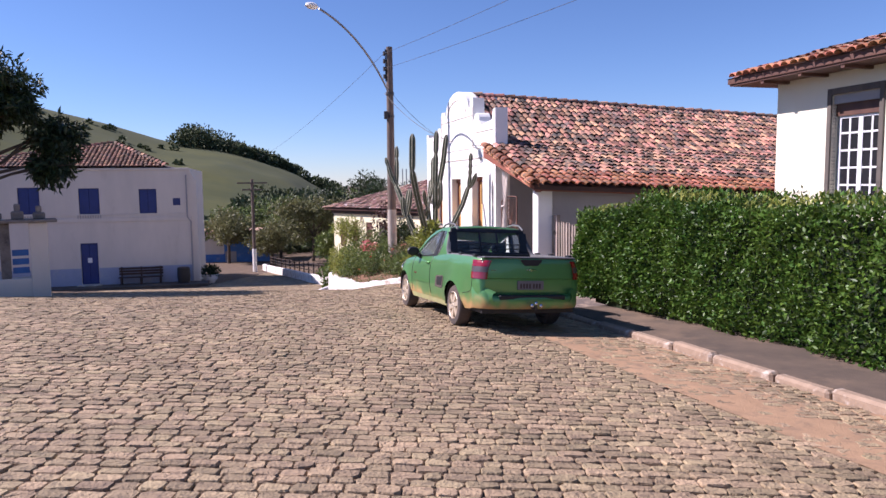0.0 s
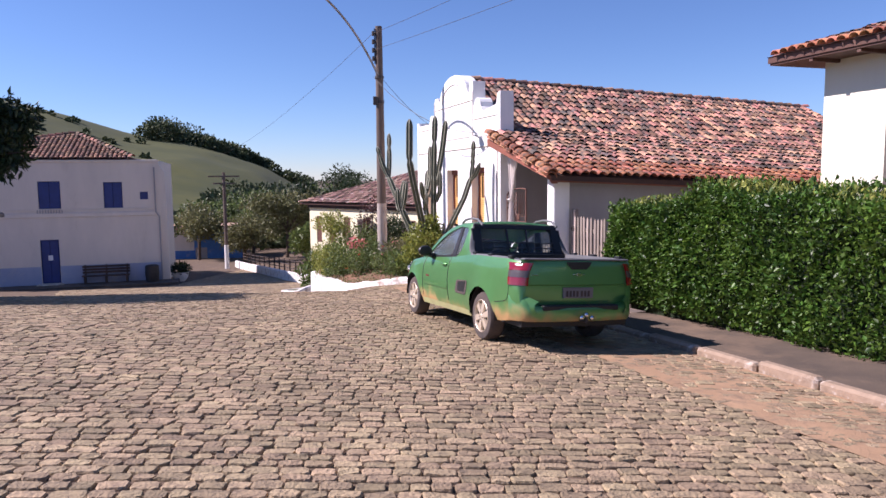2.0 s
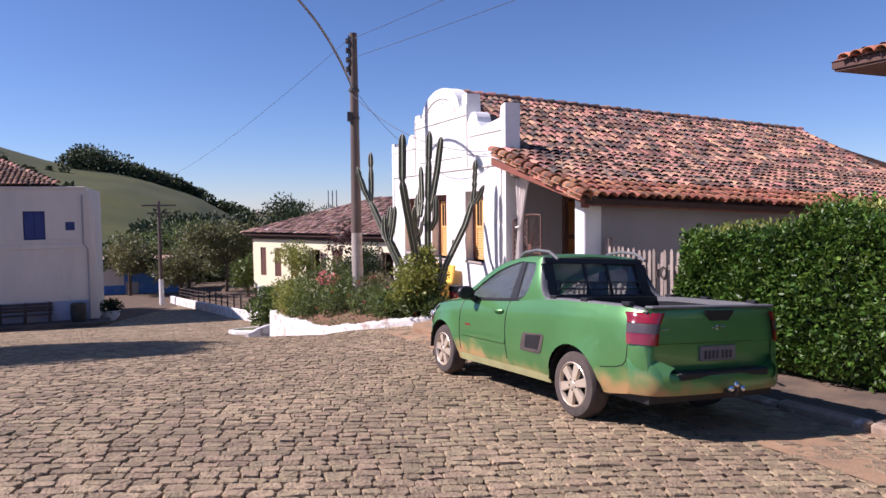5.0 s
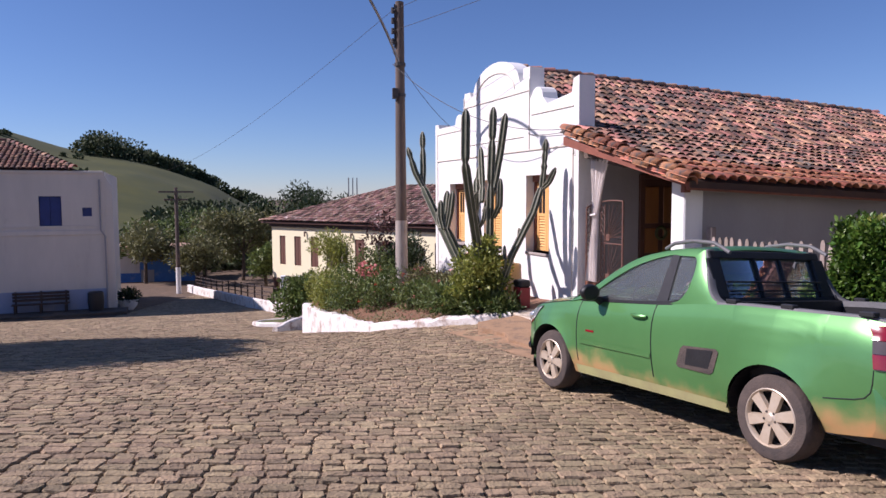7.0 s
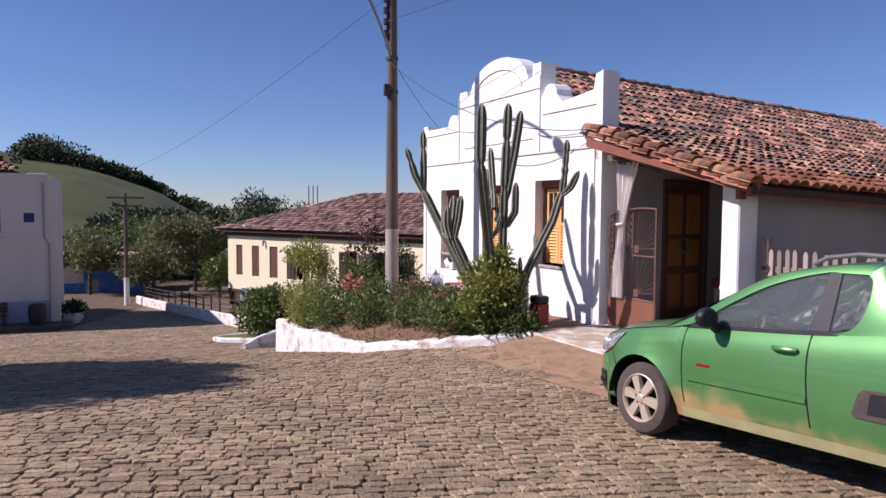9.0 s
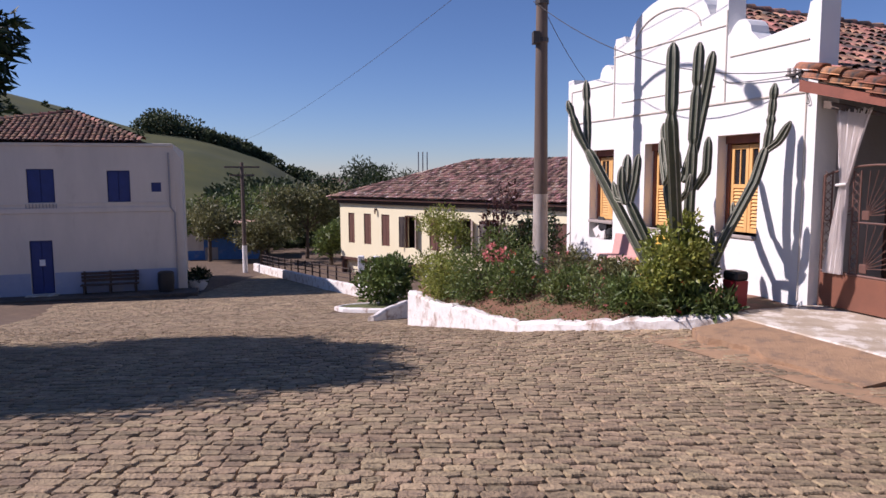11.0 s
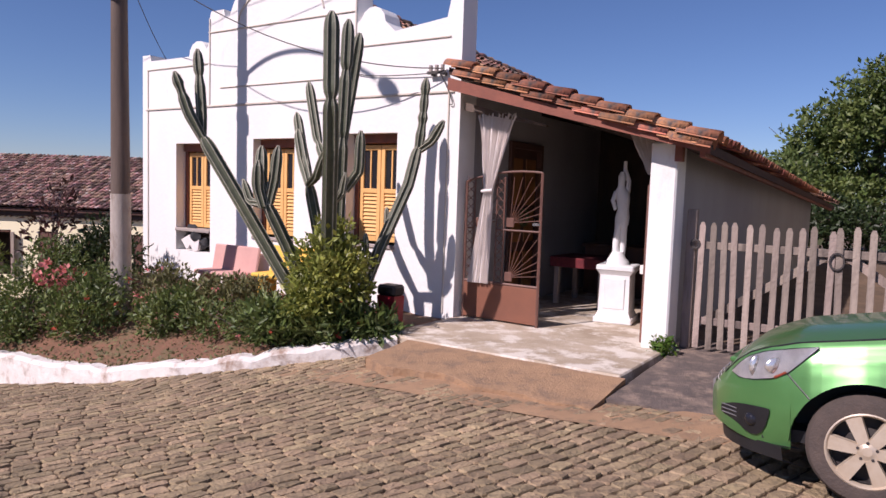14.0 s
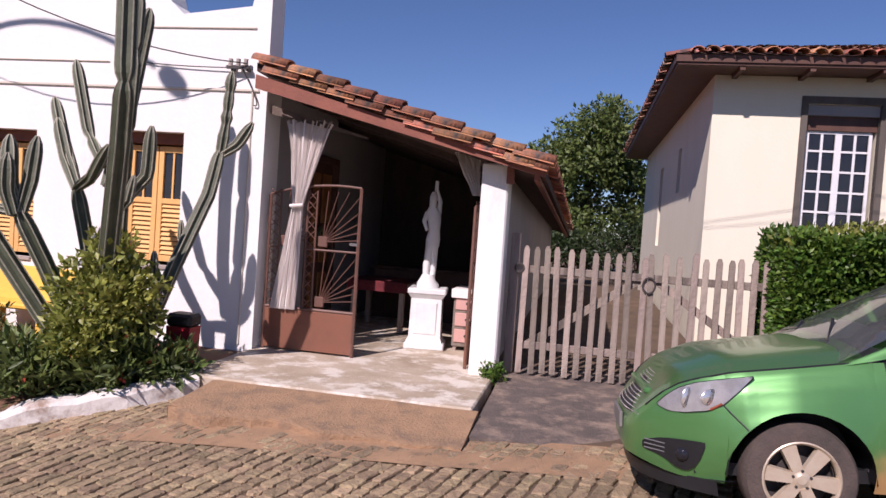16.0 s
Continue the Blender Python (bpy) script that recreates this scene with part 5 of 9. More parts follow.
# near-white bowl: the lens's bright reflection is put into its colour
LAMPBOWL = mat("smoky_lamp_bowl", (0.84, 0.81, 0.77), (0.55, 0.52, 0.49), rough=0.3, metal=0.15, scale=9, bump=0.15, bscale=24)
REFLECTOR = mat("lamp_reflector", (0.86, 0.84, 0.81), (0.78, 0.76, 0.73), rough=0.22, metal=0.75, bump=0)
PLATE = mat("grey_plate", (0.20, 0.185, 0.18), (0.16, 0.15, 0.145), rough=0.6, bump=0)
INTERIOR = mat("dark_upholstery", (0.045, 0.045, 0.048), (0.03, 0.03, 0.032), rough=0.9)
CARGLASS = bpy.data.materials.new("tinted_glass")
CARGLASS.use_nodes = True
_b = CARGLASS.node_tree.nodes["Principled BSDF"]
_b.inputs["Base Color"].default_value = (0.72, 0.78, 0.77, 1)
_b.inputs["Transmission Weight"].default_value, _b.inputs["Roughness"].default_value, _b.inputs["IOR"].default_value = 0.92, 0.02, 1.28
LAMPGLASS = bpy.data.materials.new("headlamp_glass")
LAMPGLASS.use_nodes = True
_b = LAMPGLASS.node_tree.nodes["Principled BSDF"]
_b.inputs["Base Color"].default_value = (0.9, 0.9, 0.9, 1)
_b.inputs["Transmission Weight"].default_value, _b.inputs["Roughness"].default_value, _b.inputs["IOR"].default_value = 1.0, 0.02, 1.2

WB = 2.669
AX_R, AX_F = 0.0, WB


def lerp_tab(tab, x):
    return float(np.interp(x, [a for a, _ in tab], [b for _, b in tab]))


SHOULDER = [(-0.98, 0.57), (-0.92, 0.61), (-0.87, 0.625), (-0.862, 0.96), (-0.80, 1.015), (-0.6, 1.04), (0.3, 1.045), (0.6, 1.03), (0.9, 1.01), (1.5, 0.972), (2.1, 0.945), (2.4, 0.925), (2.7, 0.885), (3.0, 0.845), (3.22, 0.782), (3.30, 0.742), (3.37, 0.68), (3.44, 0.60), (3.5, 0.54), (3.54, 0.48)]
HALFW = [(-0.98, 0.60), (-0.92, 0.68), (-0.85, 0.76), (-0.76, 0.798), (-0.6, 0.82), (0, 0.842), (0.5, 0.835), (1, 0.828), (2.2, 0.832), (2.7, 0.838), (2.95, 0.815), (3.15, 0.76), (3.32, 0.66), (3.45, 0.52), (3.54, 0.34)]
BOTTOM = [(-0.98, 0.44), (-0.9, 0.36), (-0.45, 0.30), (0.4, 0.25), (2.2, 0.24), (3.05, 0.23), (3.3, 0.24), (3.54, 0.29)]


def vprof(v):
    return float(np.interp(v, [0, 0.12, 0.35, 0.55, 0.72, 0.84, 0.88, 0.95, 1.0], [0.93, 0.965, 0.995, 1.0, 0.99, 0.972, 0.955, 0.935, 0.905]))


def zlow(x):
    z = lerp_tab(BOTTOM, x)
    for xc in (AX_R, AX_F):
        d = abs(x - xc)
        if d < 0.375:
            z = max(z, 0.29 + math.sqrt(0.375 ** 2 - d * d))
    return z


def side_y(x, z):
    b, t = lerp_tab(BOTTOM, x), lerp_tab(SHOULDER, x)
    v = min(1, max(0, (z - b) / (t - b)))
    y = lerp_tab(HALFW, x) * vprof(v)
    for xc in (AX_R, AX_F):
        r = math.hypot(x - xc, z - 0.29)
        reach = 0.30 if xc == AX_R else 0.20
        if z > 0.25 and 0.36 < r < 0.36 + reach:
            y += 0.034 * (1 - (r - 0.36) / reach) ** 2 * min(1, (z - 0.25) / 0.2)
    return y


xs_body = sorted(set([-0.87, -0.862, -0.80] + [round(v, 3) for v in np.linspace(-0.975, 3.54, 70)] + [round(xc + 0.375 * math.cos(a), 3) for xc in (AX_R, AX_F) for a in np.linspace(0, math.pi, 21)] + [round(xc + s * 0.377, 3) for xc in (0, WB) for s in (-1, 1)]))


def side_sheet(bm, sign, x0, x1, z0f=None, z1f=None, off=0.0, nz=14):
    cols = []
    for x in [x for x in xs_body if x0 - 1e-6 <= x <= x1 + 1e-6]:
        a = zlow(x) if z0f is None else max(zlow(x), z0f(x))
        b = lerp_tab(SHOULDER, x) if z1f is None else z1f(x)
        cols.append([bm.verts.new((x * K_, sign * (side_y(x, a + (b - a) * k / nz) + off) * K_, (a + (b - a) * k / nz) * K_)) for k in range(nz + 1)])
    for c, d in zip(cols, cols[1:]):
        for k in range(nz):
            bm.faces.new((c[k], c[k + 1], d[k + 1], d[k]))
    return cols


truck_axle = Vector((0.95, 10.98, 0))
fwd2 = Vector((-0.315, 0.949, 0)).normalized()
left2 = Vector((-fwd2.y, fwd2.x, 0))


def gnd(p):
    return Vector((p.x, p.y, gz(p.x, p.y)))


wl = [gnd(truck_axle + left2 * 0.75), gnd(truck_axle - left2 * 0.75), gnd(truck_axle + fwd2 * WB * K_ + left2 * 0.75), gnd(truck_axle + fwd2 * WB * K_ - left2 * 0.75)]
fx = ((wl[2] + wl[3]) / 2 - (wl[0] + wl[1]) / 2).normalized()
ly = ((wl[0] - wl[1]) + (wl[2] - wl[3])).normalized()
uz = fx.cross(ly).normalized()
ly = uz.cross(fx)
o_ = (wl[0] + wl[1]) / 2 + Vector((0, 0, 0.0))
TRUCK = Matrix(((fx.x, ly.x, uz.x, o_.x), (fx.y, ly.y, uz.y, o_.y), (fx.z, ly.z, uz.z, o_.z), (0, 0, 0, 1)))
truck = thing("pickup_truck", "dusty metallic green compact pickup parked beside the kerb", "pickup truck", TRUCK)


def V3(x, y, z):
    return (x * K_, y * K_, z * K_)


# body shell: both sides, nose, hood, bed
bm = bmesh.new()
sheets = {}
for sg in (1, -1):
    sheets[sg] = side_sheet(bm, sg, -0.98, 3.54)
nz = 14
lc, rc = sheets[1][-1], sheets[-1][-1]
for k in range(nz):
    bm.faces.new((lc[k], lc[k + 1], rc[k + 1], rc[k]))
# hood between the fender crests
hood_bm = bmesh.new()
hood = []
for c, d in zip(sheets[1], sheets[-1]):
    x = c[-1].co.x / K_
    if x < 2.30:
        continue
    row = [hood_bm.verts.new(c[-1].co)]
    for j in range(1, 12):
        t = j / 12
        y = c[-1].co.y + (d[-1].co.y - c[-1].co.y) * t
        crown = 0.075 * (1 - (2 * t - 1) ** 4) * min(1, max(0, 3.54 - x) / 0.5) ** 0.6
        row.append(hood_bm.verts.new((c[-1].co.x, y, c[-1].co.z + crown * K_)))
    row.append(hood_bm.verts.new(d[-1].co))
    hood.append(row)
for a, b in zip(hood, hood[1:]):
    for j in range(12):
        hood_bm.faces.new((a[j], a[j + 1], b[j + 1], b[j]))
part("hood", hood_bm, GREEN_HOOD, truck, "dull dusty green hood", smooth=True)
body = part("body", bm, GREEN, truck, "glossy green body with orange dust low on the doors", smooth=True)
for sg in (1, -1):
    bm = bmesh.new()
    side_sheet(bm, sg, 0.377, 2.29, None, lambda x: 0.325, 0.012, 4)
    part("sill", bm, SILL_DUST, truck, "pale dusty sill", smooth=True)
# wheel wells and underside
bm = bmesh.new()
for xc in (AX_R, AX_F):
    for sg in (1, -1):
        rows = []
        for a in np.linspace(0, math.pi, 15):
            x, z = xc + 0.38 * math.cos(a), 0.29 + 0.38 * math.sin(a)
            rows.append([bm.verts.new(V3(x, sg * 0.82, z)), bm.verts.new(V3(x, sg * 0.50, z))])
        for a, b in zip(rows, rows[1:]):
            bm.faces.new((a[0], a[1], b[1], b[0]))
        bm.faces.new([r[1] for r in rows])
box(bm, V3(-0.85, -0.70, 0.27), V3(3.2, 0.70, 0.34))
part("underbody", bm, BLACKPL, truck, "dark wheel wells and underbody")
# cargo bed
part("cargo_bed", boxes((V3(-0.84, -0.68, 0.52), V3(0.56, 0.68, 0.56)), (V3(-0.84, 0.66, 0.56), V3(0.56, 0.72, 1.01)), (V3(-0.84, -0.72, 0.56), V3(0.56, -0.66, 1.01)), (V3(0.54, -0.70, 0.52), V3(0.60, 0.70, 1.05))), BLACKPL, truck, "black bed liner")
for sg in (1, -1):
    bm = bmesh.new()
    rows = []
    for x in np.linspace(-0.845, 0.56, 26):
        z = lerp_tab(SHOULDER, x)
        y = side_y(x, z)
        rows.append([bm.verts.new(V3(x, sg * yy, zz)) for yy, zz in ((y + 0.006, z - 0.012), (y - 0.01, z + 0.016), (0.66, z + 0.016), (0.655, z - 0.03))])
    for a, b in zip(rows, rows[1:]):
        for k in range(3):
            bm.faces.new((a[k], a[k + 1], b[k + 1], b[k]))
    rail = part("rail_cap", bm, RAILCAP, truck, "grey plastic bed rail cap", smooth=True)
    for x in (-0.62, -0.06, 0.42):
        part("tie_down", boxes((V3(x - 0.05, sg * 0.70, 1.05), V3(x + 0.05, sg * 0.76, 1.082)), bev=0.006), BLACKPL, rail)
# tailgate and rear bumper
GX = 0.078
bm = bmesh.new()
rows = []
for j in range(17):
    y = -0.715 + 1.43 * j / 16
    bow = 0.03 * (1 - (y / 0.7) ** 2)
    rows.append([bm.verts.new(V3(GX - 0.935 - bow + o, y, z)) for z, o in ((0.50, 0.02), (0.60, 0.0), (0.745, 0.0), (0.76, -0.018), (0.95, -0.012), (1.01, 0.0), (1.035, 0.02), (1.04, 0.07))])
for a, b in zip(rows, rows[1:]):
    for k in range(7):
        bm.faces.new((a[k], a[k + 1], b[k + 1], b[k]))
gate_ = part("tailgate", bm, GREEN, truck, "green tailgate in its own shade", smooth=True)
bm = bmesh.new()
prism(bm, [(-0.17, 1.015), (0.17, 1.015), (0.15, 0.975), (0.10, 0.925), (-0.10, 0.925), (-0.15, 0.975)], -0.012, 0.012)
part("gate_handle", bm, BLACKPL, gate_, "black tailgate handle cup", mw=Matrix.Translation(V3(GX - 0.982, 0, 0.05)) @ pose(0, 0, 0, 0, 0, 90))
part("emblem", boxes((V3(GX - 0.990, -0.075, 0.868), V3(GX - 0.978, 0.075, 0.884)), (V3(GX - 0.991, -0.03, 0.856), V3(GX - 0.977, 0.03, 0.896)), bev=0.004), CHROME, gate_, "small plain chrome badge")
part("badge", boxes((V3(GX - 0.965, 0.52, 0.862), V3(GX - 0.954, 0.60, 0.874)), bev=0.002), CHROME, gate_, "tiny chrome model badge")
part("gate_cap", boxes((V3(GX - 0.955, -0.70, 1.035), V3(GX - 0.86, 0.70, 1.058)), bev=0.01), RAILCAP, gate_, "grey plastic tailgate cap")
plate = part("number_plate", boxes((V3(GX - 0.983, -0.20, 0.60), V3(GX - 0.962, 0.20, 0.725)), bev=0.004), PLATE, gate_, "dull grey number plate with dark bars")
for i, y in enumerate((-0.15, -0.105, -0.06, 0.0, 0.045, 0.09, 0.135)):
    part("plate_bar", boxes((V3(GX - 0.987, y, 0.62), V3(GX - 0.984, y + 0.028, 0.687))), RUBBER, plate)
bm = bmesh.new()
rows = []
for j in range(25):
    y = -0.812 + 1.624 * j / 24
    e = abs(y / 0.812)
    bow = 0.10 * (1 - e ** 3.0) - 0.17 * max(0, (e - 0.80) / 0.20) ** 2
    up_ = 0.115 * min(1, max(0, (e - 0.66) / 0.28)) ** 1.5
    rows.append([bm.verts.new(V3(-0.895 - bow + o, y * (1 - i_), z)) for z, o, i_ in ((0.33, 0.10, 0.05), (0.345, 0.02, 0.01), (0.40, -0.006, 0.0), (0.47, -0.004, 0.0), (0.50 + up_ * 0.6, 0.002, 0.0), (0.515 + up_, 0.02, 0.005), (0.52 + up_, 0.12, 0.03))])
for a, b in zip(rows, rows[1:]):
    for k in range(6):
        bm.faces.new((a[k], a[k + 1], b[k + 1], b[k]))
part("rear_bumper", bm, GREEN, truck, "green rear bumper with raised corners", smooth=True)
part("bumper_step", boxes((V3(-0.992, -0.50, 0.468), V3(-0.85, 0.50, 0.530)), bev=0.012), BLACKPL, truck, "black bumper step")
hitch = part("tow_hitch", tubes(([V3(-0.9, 0, 0.36), V3(-1.10, 0, 0.36)], 0.025), ([V3(-1.09, 0, 0.36), V3(-1.09, 0, 0.42)], 0.016)), DARKIRON, truck)
for y, z in ((0, 0.43), (0.06, 0.40), (-0.07, 0.395)):
    bm = bmesh.new()
    bmesh.ops.create_uvsphere(bm, u_segments=12, v_segments=8, radius=0.03, matrix=Matrix.Translation(V3(-1.09, y, z)))
    part("tow_ball", bm, CHROME, hitch, smooth=True)
# tail lamps wrap the rear corners: red, a clear band, red


def lamp_skin(sg, z0, z1, grow, n=5):
    bm = bmesh.new()
    rows = []
    for z in np.linspace(z0, z1, n):
        row = []
        x0_ = -0.712 + 0.012 * (z - 0.745) / 0.1 + 0.035 * max(0, (z - 0.92) / 0.08) ** 2
        for t in np.linspace(0, 1, 11):
            if t < 0.6:
                x = x0_ + (-0.876 - x0_) * t / 0.6
                y = side_y(max(x, -0.80), z) + 0.008 + grow - 0.05 * (t / 0.6) ** 3
            else:
                u = (t - 0.6) / 0.4
                x = -0.876 - (0.024 + grow) * min(1, u * 1.6)
                y = side_y(-0.80, z) - 0.042 + grow - 0.085 * u
            row.append(bm.verts.new(V3(x, sg * y, z)))
        rows.append(row)
    for a, b in zip(rows, rows[1:]):
        for k in range(10):
            bm.faces.new((a[k], a[k + 1], b[k + 1], b[k]))
    return bm


for sg in (1, -1):
    tl = part("tail_lamp", lamp_skin(sg, 0.745, 1.005, 0.004, 9), TAIL, truck, "red tail lamp with a clear middle band", smooth=True)
    part("red_lens", lamp_skin(sg, 0.752, 0.838, 0.012), TAIL, tl, smooth=True)
    part("clear_lens", lamp_skin(sg, 0.842, 0.918, 0.010), TAIL_CLEAR, tl, "clear reversing lens", smooth=True)
    part("red_lens", lamp_skin(sg, 0.922, 1.0, 0.012), TAIL, tl, smooth=True)
    part("panel_gap", tubes(([V3(x, sg * (side_y(x, z) + 0.001), z) for x, z in ((-0.705, 0.742), (-0.70, 0.66), (-0.688, 0.605), (-0.655, 0.568), (-0.59, 0.548), (-0.50, 0.535), (-0.40, 0.522))], 0.004), seg=5), BLACKPL, truck, "dark seam between wing and bumper")
# cab
BELT_Y, ROOF_Y = 0.765, 0.585


def cab_y(z):
    t = (z - 0.93) / (1.52 - 0.93)
    return BELT_Y + (ROOF_Y - BELT_Y) * t + 0.03 * math.sin(math.pi * min(1, max(0, t)))


def cab_poly(name, poly, sg, material, parent, label="", thick=0.03, off=0.0):
    bm = bmesh.new()
    a = [bm.verts.new(V3(x, sg * (cab_y(z) + off), z)) for x, z in poly]
    b = [bm.verts.new(V3(x, sg * (cab_y(z) + off - thick), z)) for x, z in poly]
    bm.faces.new(a)
    bm.faces.new(b[::-1])
    for i in range(len(poly)):
        k = (i + 1) % len(poly)
        bm.faces.new((a[i], b[i], b[k], a[k]))
    return part(name, bm, material, parent, label)


OUTER = [(2.47, 0.905), (2.25, 1.0), (2.05, 1.105), (1.84, 1.235), (1.58, 1.362), (1.32, 1.425), (1.07, 1.456), (0.82, 1.452)]
GLASS_TOP = [(2.20, 0.962), (2.0, 1.065), (1.83, 1.165), (1.58, 1.29), (1.34, 1.366), (1.15, 1.402), (1.075, 1.398), (0.90, 1.392)]


def soft_curve(pts, n=4):
    """A curve through the points, n steps from each to the next."""
    out = []
    for i in range(len(pts) - 1):
        p = [Vector(pts[min(max(k, 0), len(pts) - 1)]) for k in (i - 1, i, i + 1, i + 2)]
        for k in range(n):
            t = k / n
            out.append(tuple(0.5 * (2 * p[1] + (p[2] - p[0]) * t + (2 * p[0] - 5 * p[1] + 4 * p[2] - p[3]) * t * t + (3 * p[1] - p[0] - 3 * p[2] + p[3]) * t ** 3)))
    return out + [tuple(pts[-1])]


def cab_strip(name, line_a, line_b, sg, material, parent, label="", off=0.0, thick=0.03):
    """A curved panel between two lines of (x, z) on the side of the cab."""
    bm = bmesh.new()
    rows = []
    for (xa, za), (xb, zb) in zip(line_a, line_b):
        rows.append([bm.verts.new(V3(x, sg * (cab_y(z) + off - d), z)) for x, z, d in ((xa, za, 0.012), ((xa * 0.7 + xb * 0.3), (za * 0.7 + zb * 0.3), 0.0), (xb, zb, 0.0), (xb, zb, thick), (xa, za, thick))])
    for a, b in zip(rows, rows[1:]):
        for k in range(5):
            bm.faces.new((a[k], a[(k + 1) % 5], b[(k + 1) % 5], b[k]))
    bm.faces.new(rows[0])
    bm.faces.new(rows[-1][::-1])
    return part(name, bm, material, parent, label, smooth=True)


SAIL_REAR = soft_curve([(0.82, 1.452), (0.775, 1.36), (0.72, 1.24), (0.665, 1.13), (0.60, 1.065), (0.48, 1.03)])
SAIL_FRONT = soft_curve([(0.90, 1.392), (0.862, 1.35), (0.855, 1.24), (0.885, 1.12), (0.955, 1.035), (1.06, 1.00)])
for sg in (1, -1):
    cab_strip("pillar", soft_curve(OUTER), soft_curve(GLASS_TOP), sg, GREEN, truck, "green windscreen pillar running into the roof edge")
    cab_strip("rear_pillar", SAIL_REAR, SAIL_FRONT, sg, GREEN, truck, "broad green rear pillar swept into the bed")
    cab_strip("pillar_lining", SAIL_REAR, SAIL_FRONT, sg, BLACKPL, truck, "black inner face of the rear pillar", -0.032)
    cab_strip("pillar_edge", [(x - 0.028, z + 0.004) for x, z in SAIL_REAR], SAIL_REAR, sg, RAILCAP, truck, "grey edge trim", -0.004, 0.06)
    cab_poly("door_pillar", [(1.155, 1.405), (1.072, 1.40), (1.09, 1.0), (1.225, 0.995)], sg, BLACKPL, truck, "black door pillar", 0.03, -0.004)
    cab_poly("belt_trim", [(2.24, 0.935), (2.18, 0.968), (1.5, 0.99), (1.10, 1.018), (0.97, 1.03), (1.04, 0.985), (1.5, 0.965)], sg, BLACKPL, truck)
    cab_poly("door_window", [(2.16, 0.962)] + soft_curve([(2.0, 1.068), (1.83, 1.168), (1.58, 1.293), (1.34, 1.37), (1.15, 1.405)], 3) + [(1.22, 1.0)], sg, CARGLASS, truck, "tinted door window", 0.006, -0.014)
    cab_poly("quarter_window", [(1.09, 1.01), (1.075, 1.40), (0.90, 1.395), (0.862, 1.35), (0.855, 1.24), (0.885, 1.12), (0.955, 1.045)], sg, CARGLASS, truck, "tinted quarter window", 0.006, -0.014)
    # door lines, handle, moulding, bed vent
    bm = bmesh.new()
    side_sheet(bm, sg, 1.13, 2.2, lambda x: 0.535, lambda x: 0.58, 0.014, 3)
    part("door_moulding", bm, GREEN, truck, "green rub strip", smooth=True)
    for nm, xc, z0, z1 in (("door_gap", 1.165, 0.38, 0.985), ("door_gap", 2.205, 0.36, 0.93)):
        bm = bmesh.new()
        pts = [(xc + (0.03 * math.sin((z - z0) * 3)), side_y(xc, z) + 0.002, z) for z in np.linspace(z0, z1, 10)]
        tube(bm, [V3(x, sg * y, z) for x, y, z in pts], 0.005, 5)
        part(nm, bm, BLACKPL, truck)
    bm = bmesh.new()
    z = 0.868
    tube(bm, [V3(x, sg * (side_y(x, z) + o), z + 0.005) for x, o in ((1.265, 0.008), (1.295, 0.028), (1.355, 0.034), (1.415, 0.028), (1.445, 0.008))], 0.017, 8)
    part("door_handle", bm, GREEN, truck, smooth=True)
    part("door_badge", boxes((V3(1.96, sg * (side_y(2.0, 0.66) + 0.002) - 0.002, 0.655), V3(2.08, sg * (side_y(2.0, 0.66) + 0.002) + 0.002, 0.675))), TAIL, truck, "small plain red badge")
    bm = bmesh.new()
    for pts, off, mt in (([(0.81, 0.690), (0.84, 0.665), (0.885, 0.535), (0.865, 0.512), (0.53, 0.508), (0.495, 0.53), (0.448, 0.685), (0.475, 0.706)], 0.006, RUBBER), ([(0.765, 0.672), (0.785, 0.545), (0.545, 0.548), (0.50, 0.69)], 0.010, BLACKPL)):
        bm = bmesh.new()
        bm.faces.new([bm.verts.new(V3(x, sg * (side_y(x, zz) + off), zz)) for x, zz in pts])
        if mt is RUBBER:
            vent = part("side_step_recess", bm, RUBBER, truck, "dusty grey side step recess")
        else:
            part("recess_hole", bm, BLACKPL, vent)
    # mirror
    bm = bmesh.new()
    bmesh.ops.create_uvsphere(bm, u_segments=14, v_segments=10, radius=1, matrix=Matrix.Translation(V3(1.93, sg * 0.905, 1.035)) @ Matrix.Rotation(radians(14 * sg), 4, "Z") @ Matrix.Diagonal((0.075, 0.125, 0.082, 1)))
    for v in bm.verts:
        v.co.x = max(v.co.x, 1.885 * K_)
    tube(bm, [V3(1.96, sg * 0.76, 0.955), V3(1.95, sg * 0.84, 0.985)], [0.045, 0.03], 8)
    part("wing_mirror", bm, BLACKPL, truck, "black wing mirror", smooth=True)
    # roof rails
    bm = bmesh.new()
    tube(bm, [V3(x, sg * 0.56, z) for x, z in ((1.32, 1.455), (1.22, 1.50), (1.0, 1.522), (0.78, 1.505), (0.70, 1.47), (0.62, 1.43))], 0.017, 8)
    part("roof_rail", bm, RAILCAP, truck, "grey roof rail", smooth=True)
# roof, screens
bm = bmesh.new()
rows = []
for x, z in ((1.66, 1.33), (1.58, 1.362), (1.45, 1.398), (1.32, 1.425), (1.2, 1.443), (1.07, 1.456), (0.94, 1.458), (0.82, 1.452), (0.79, 1.425)):
    rows.append([bm.verts.new(V3(x, cab_y(z) * (2 * j / 10 - 1) * 0.985, z + 0.035 * (1 - (2 * j / 10 - 1) ** 2))) for j in range(11)])
for a, b in zip(rows, rows[1:]):
    for k in range(10):
        bm.faces.new((a[k], a[k + 1], b[k + 1], b[k]))
part("roof", bm, GREEN, truck, smooth=True)


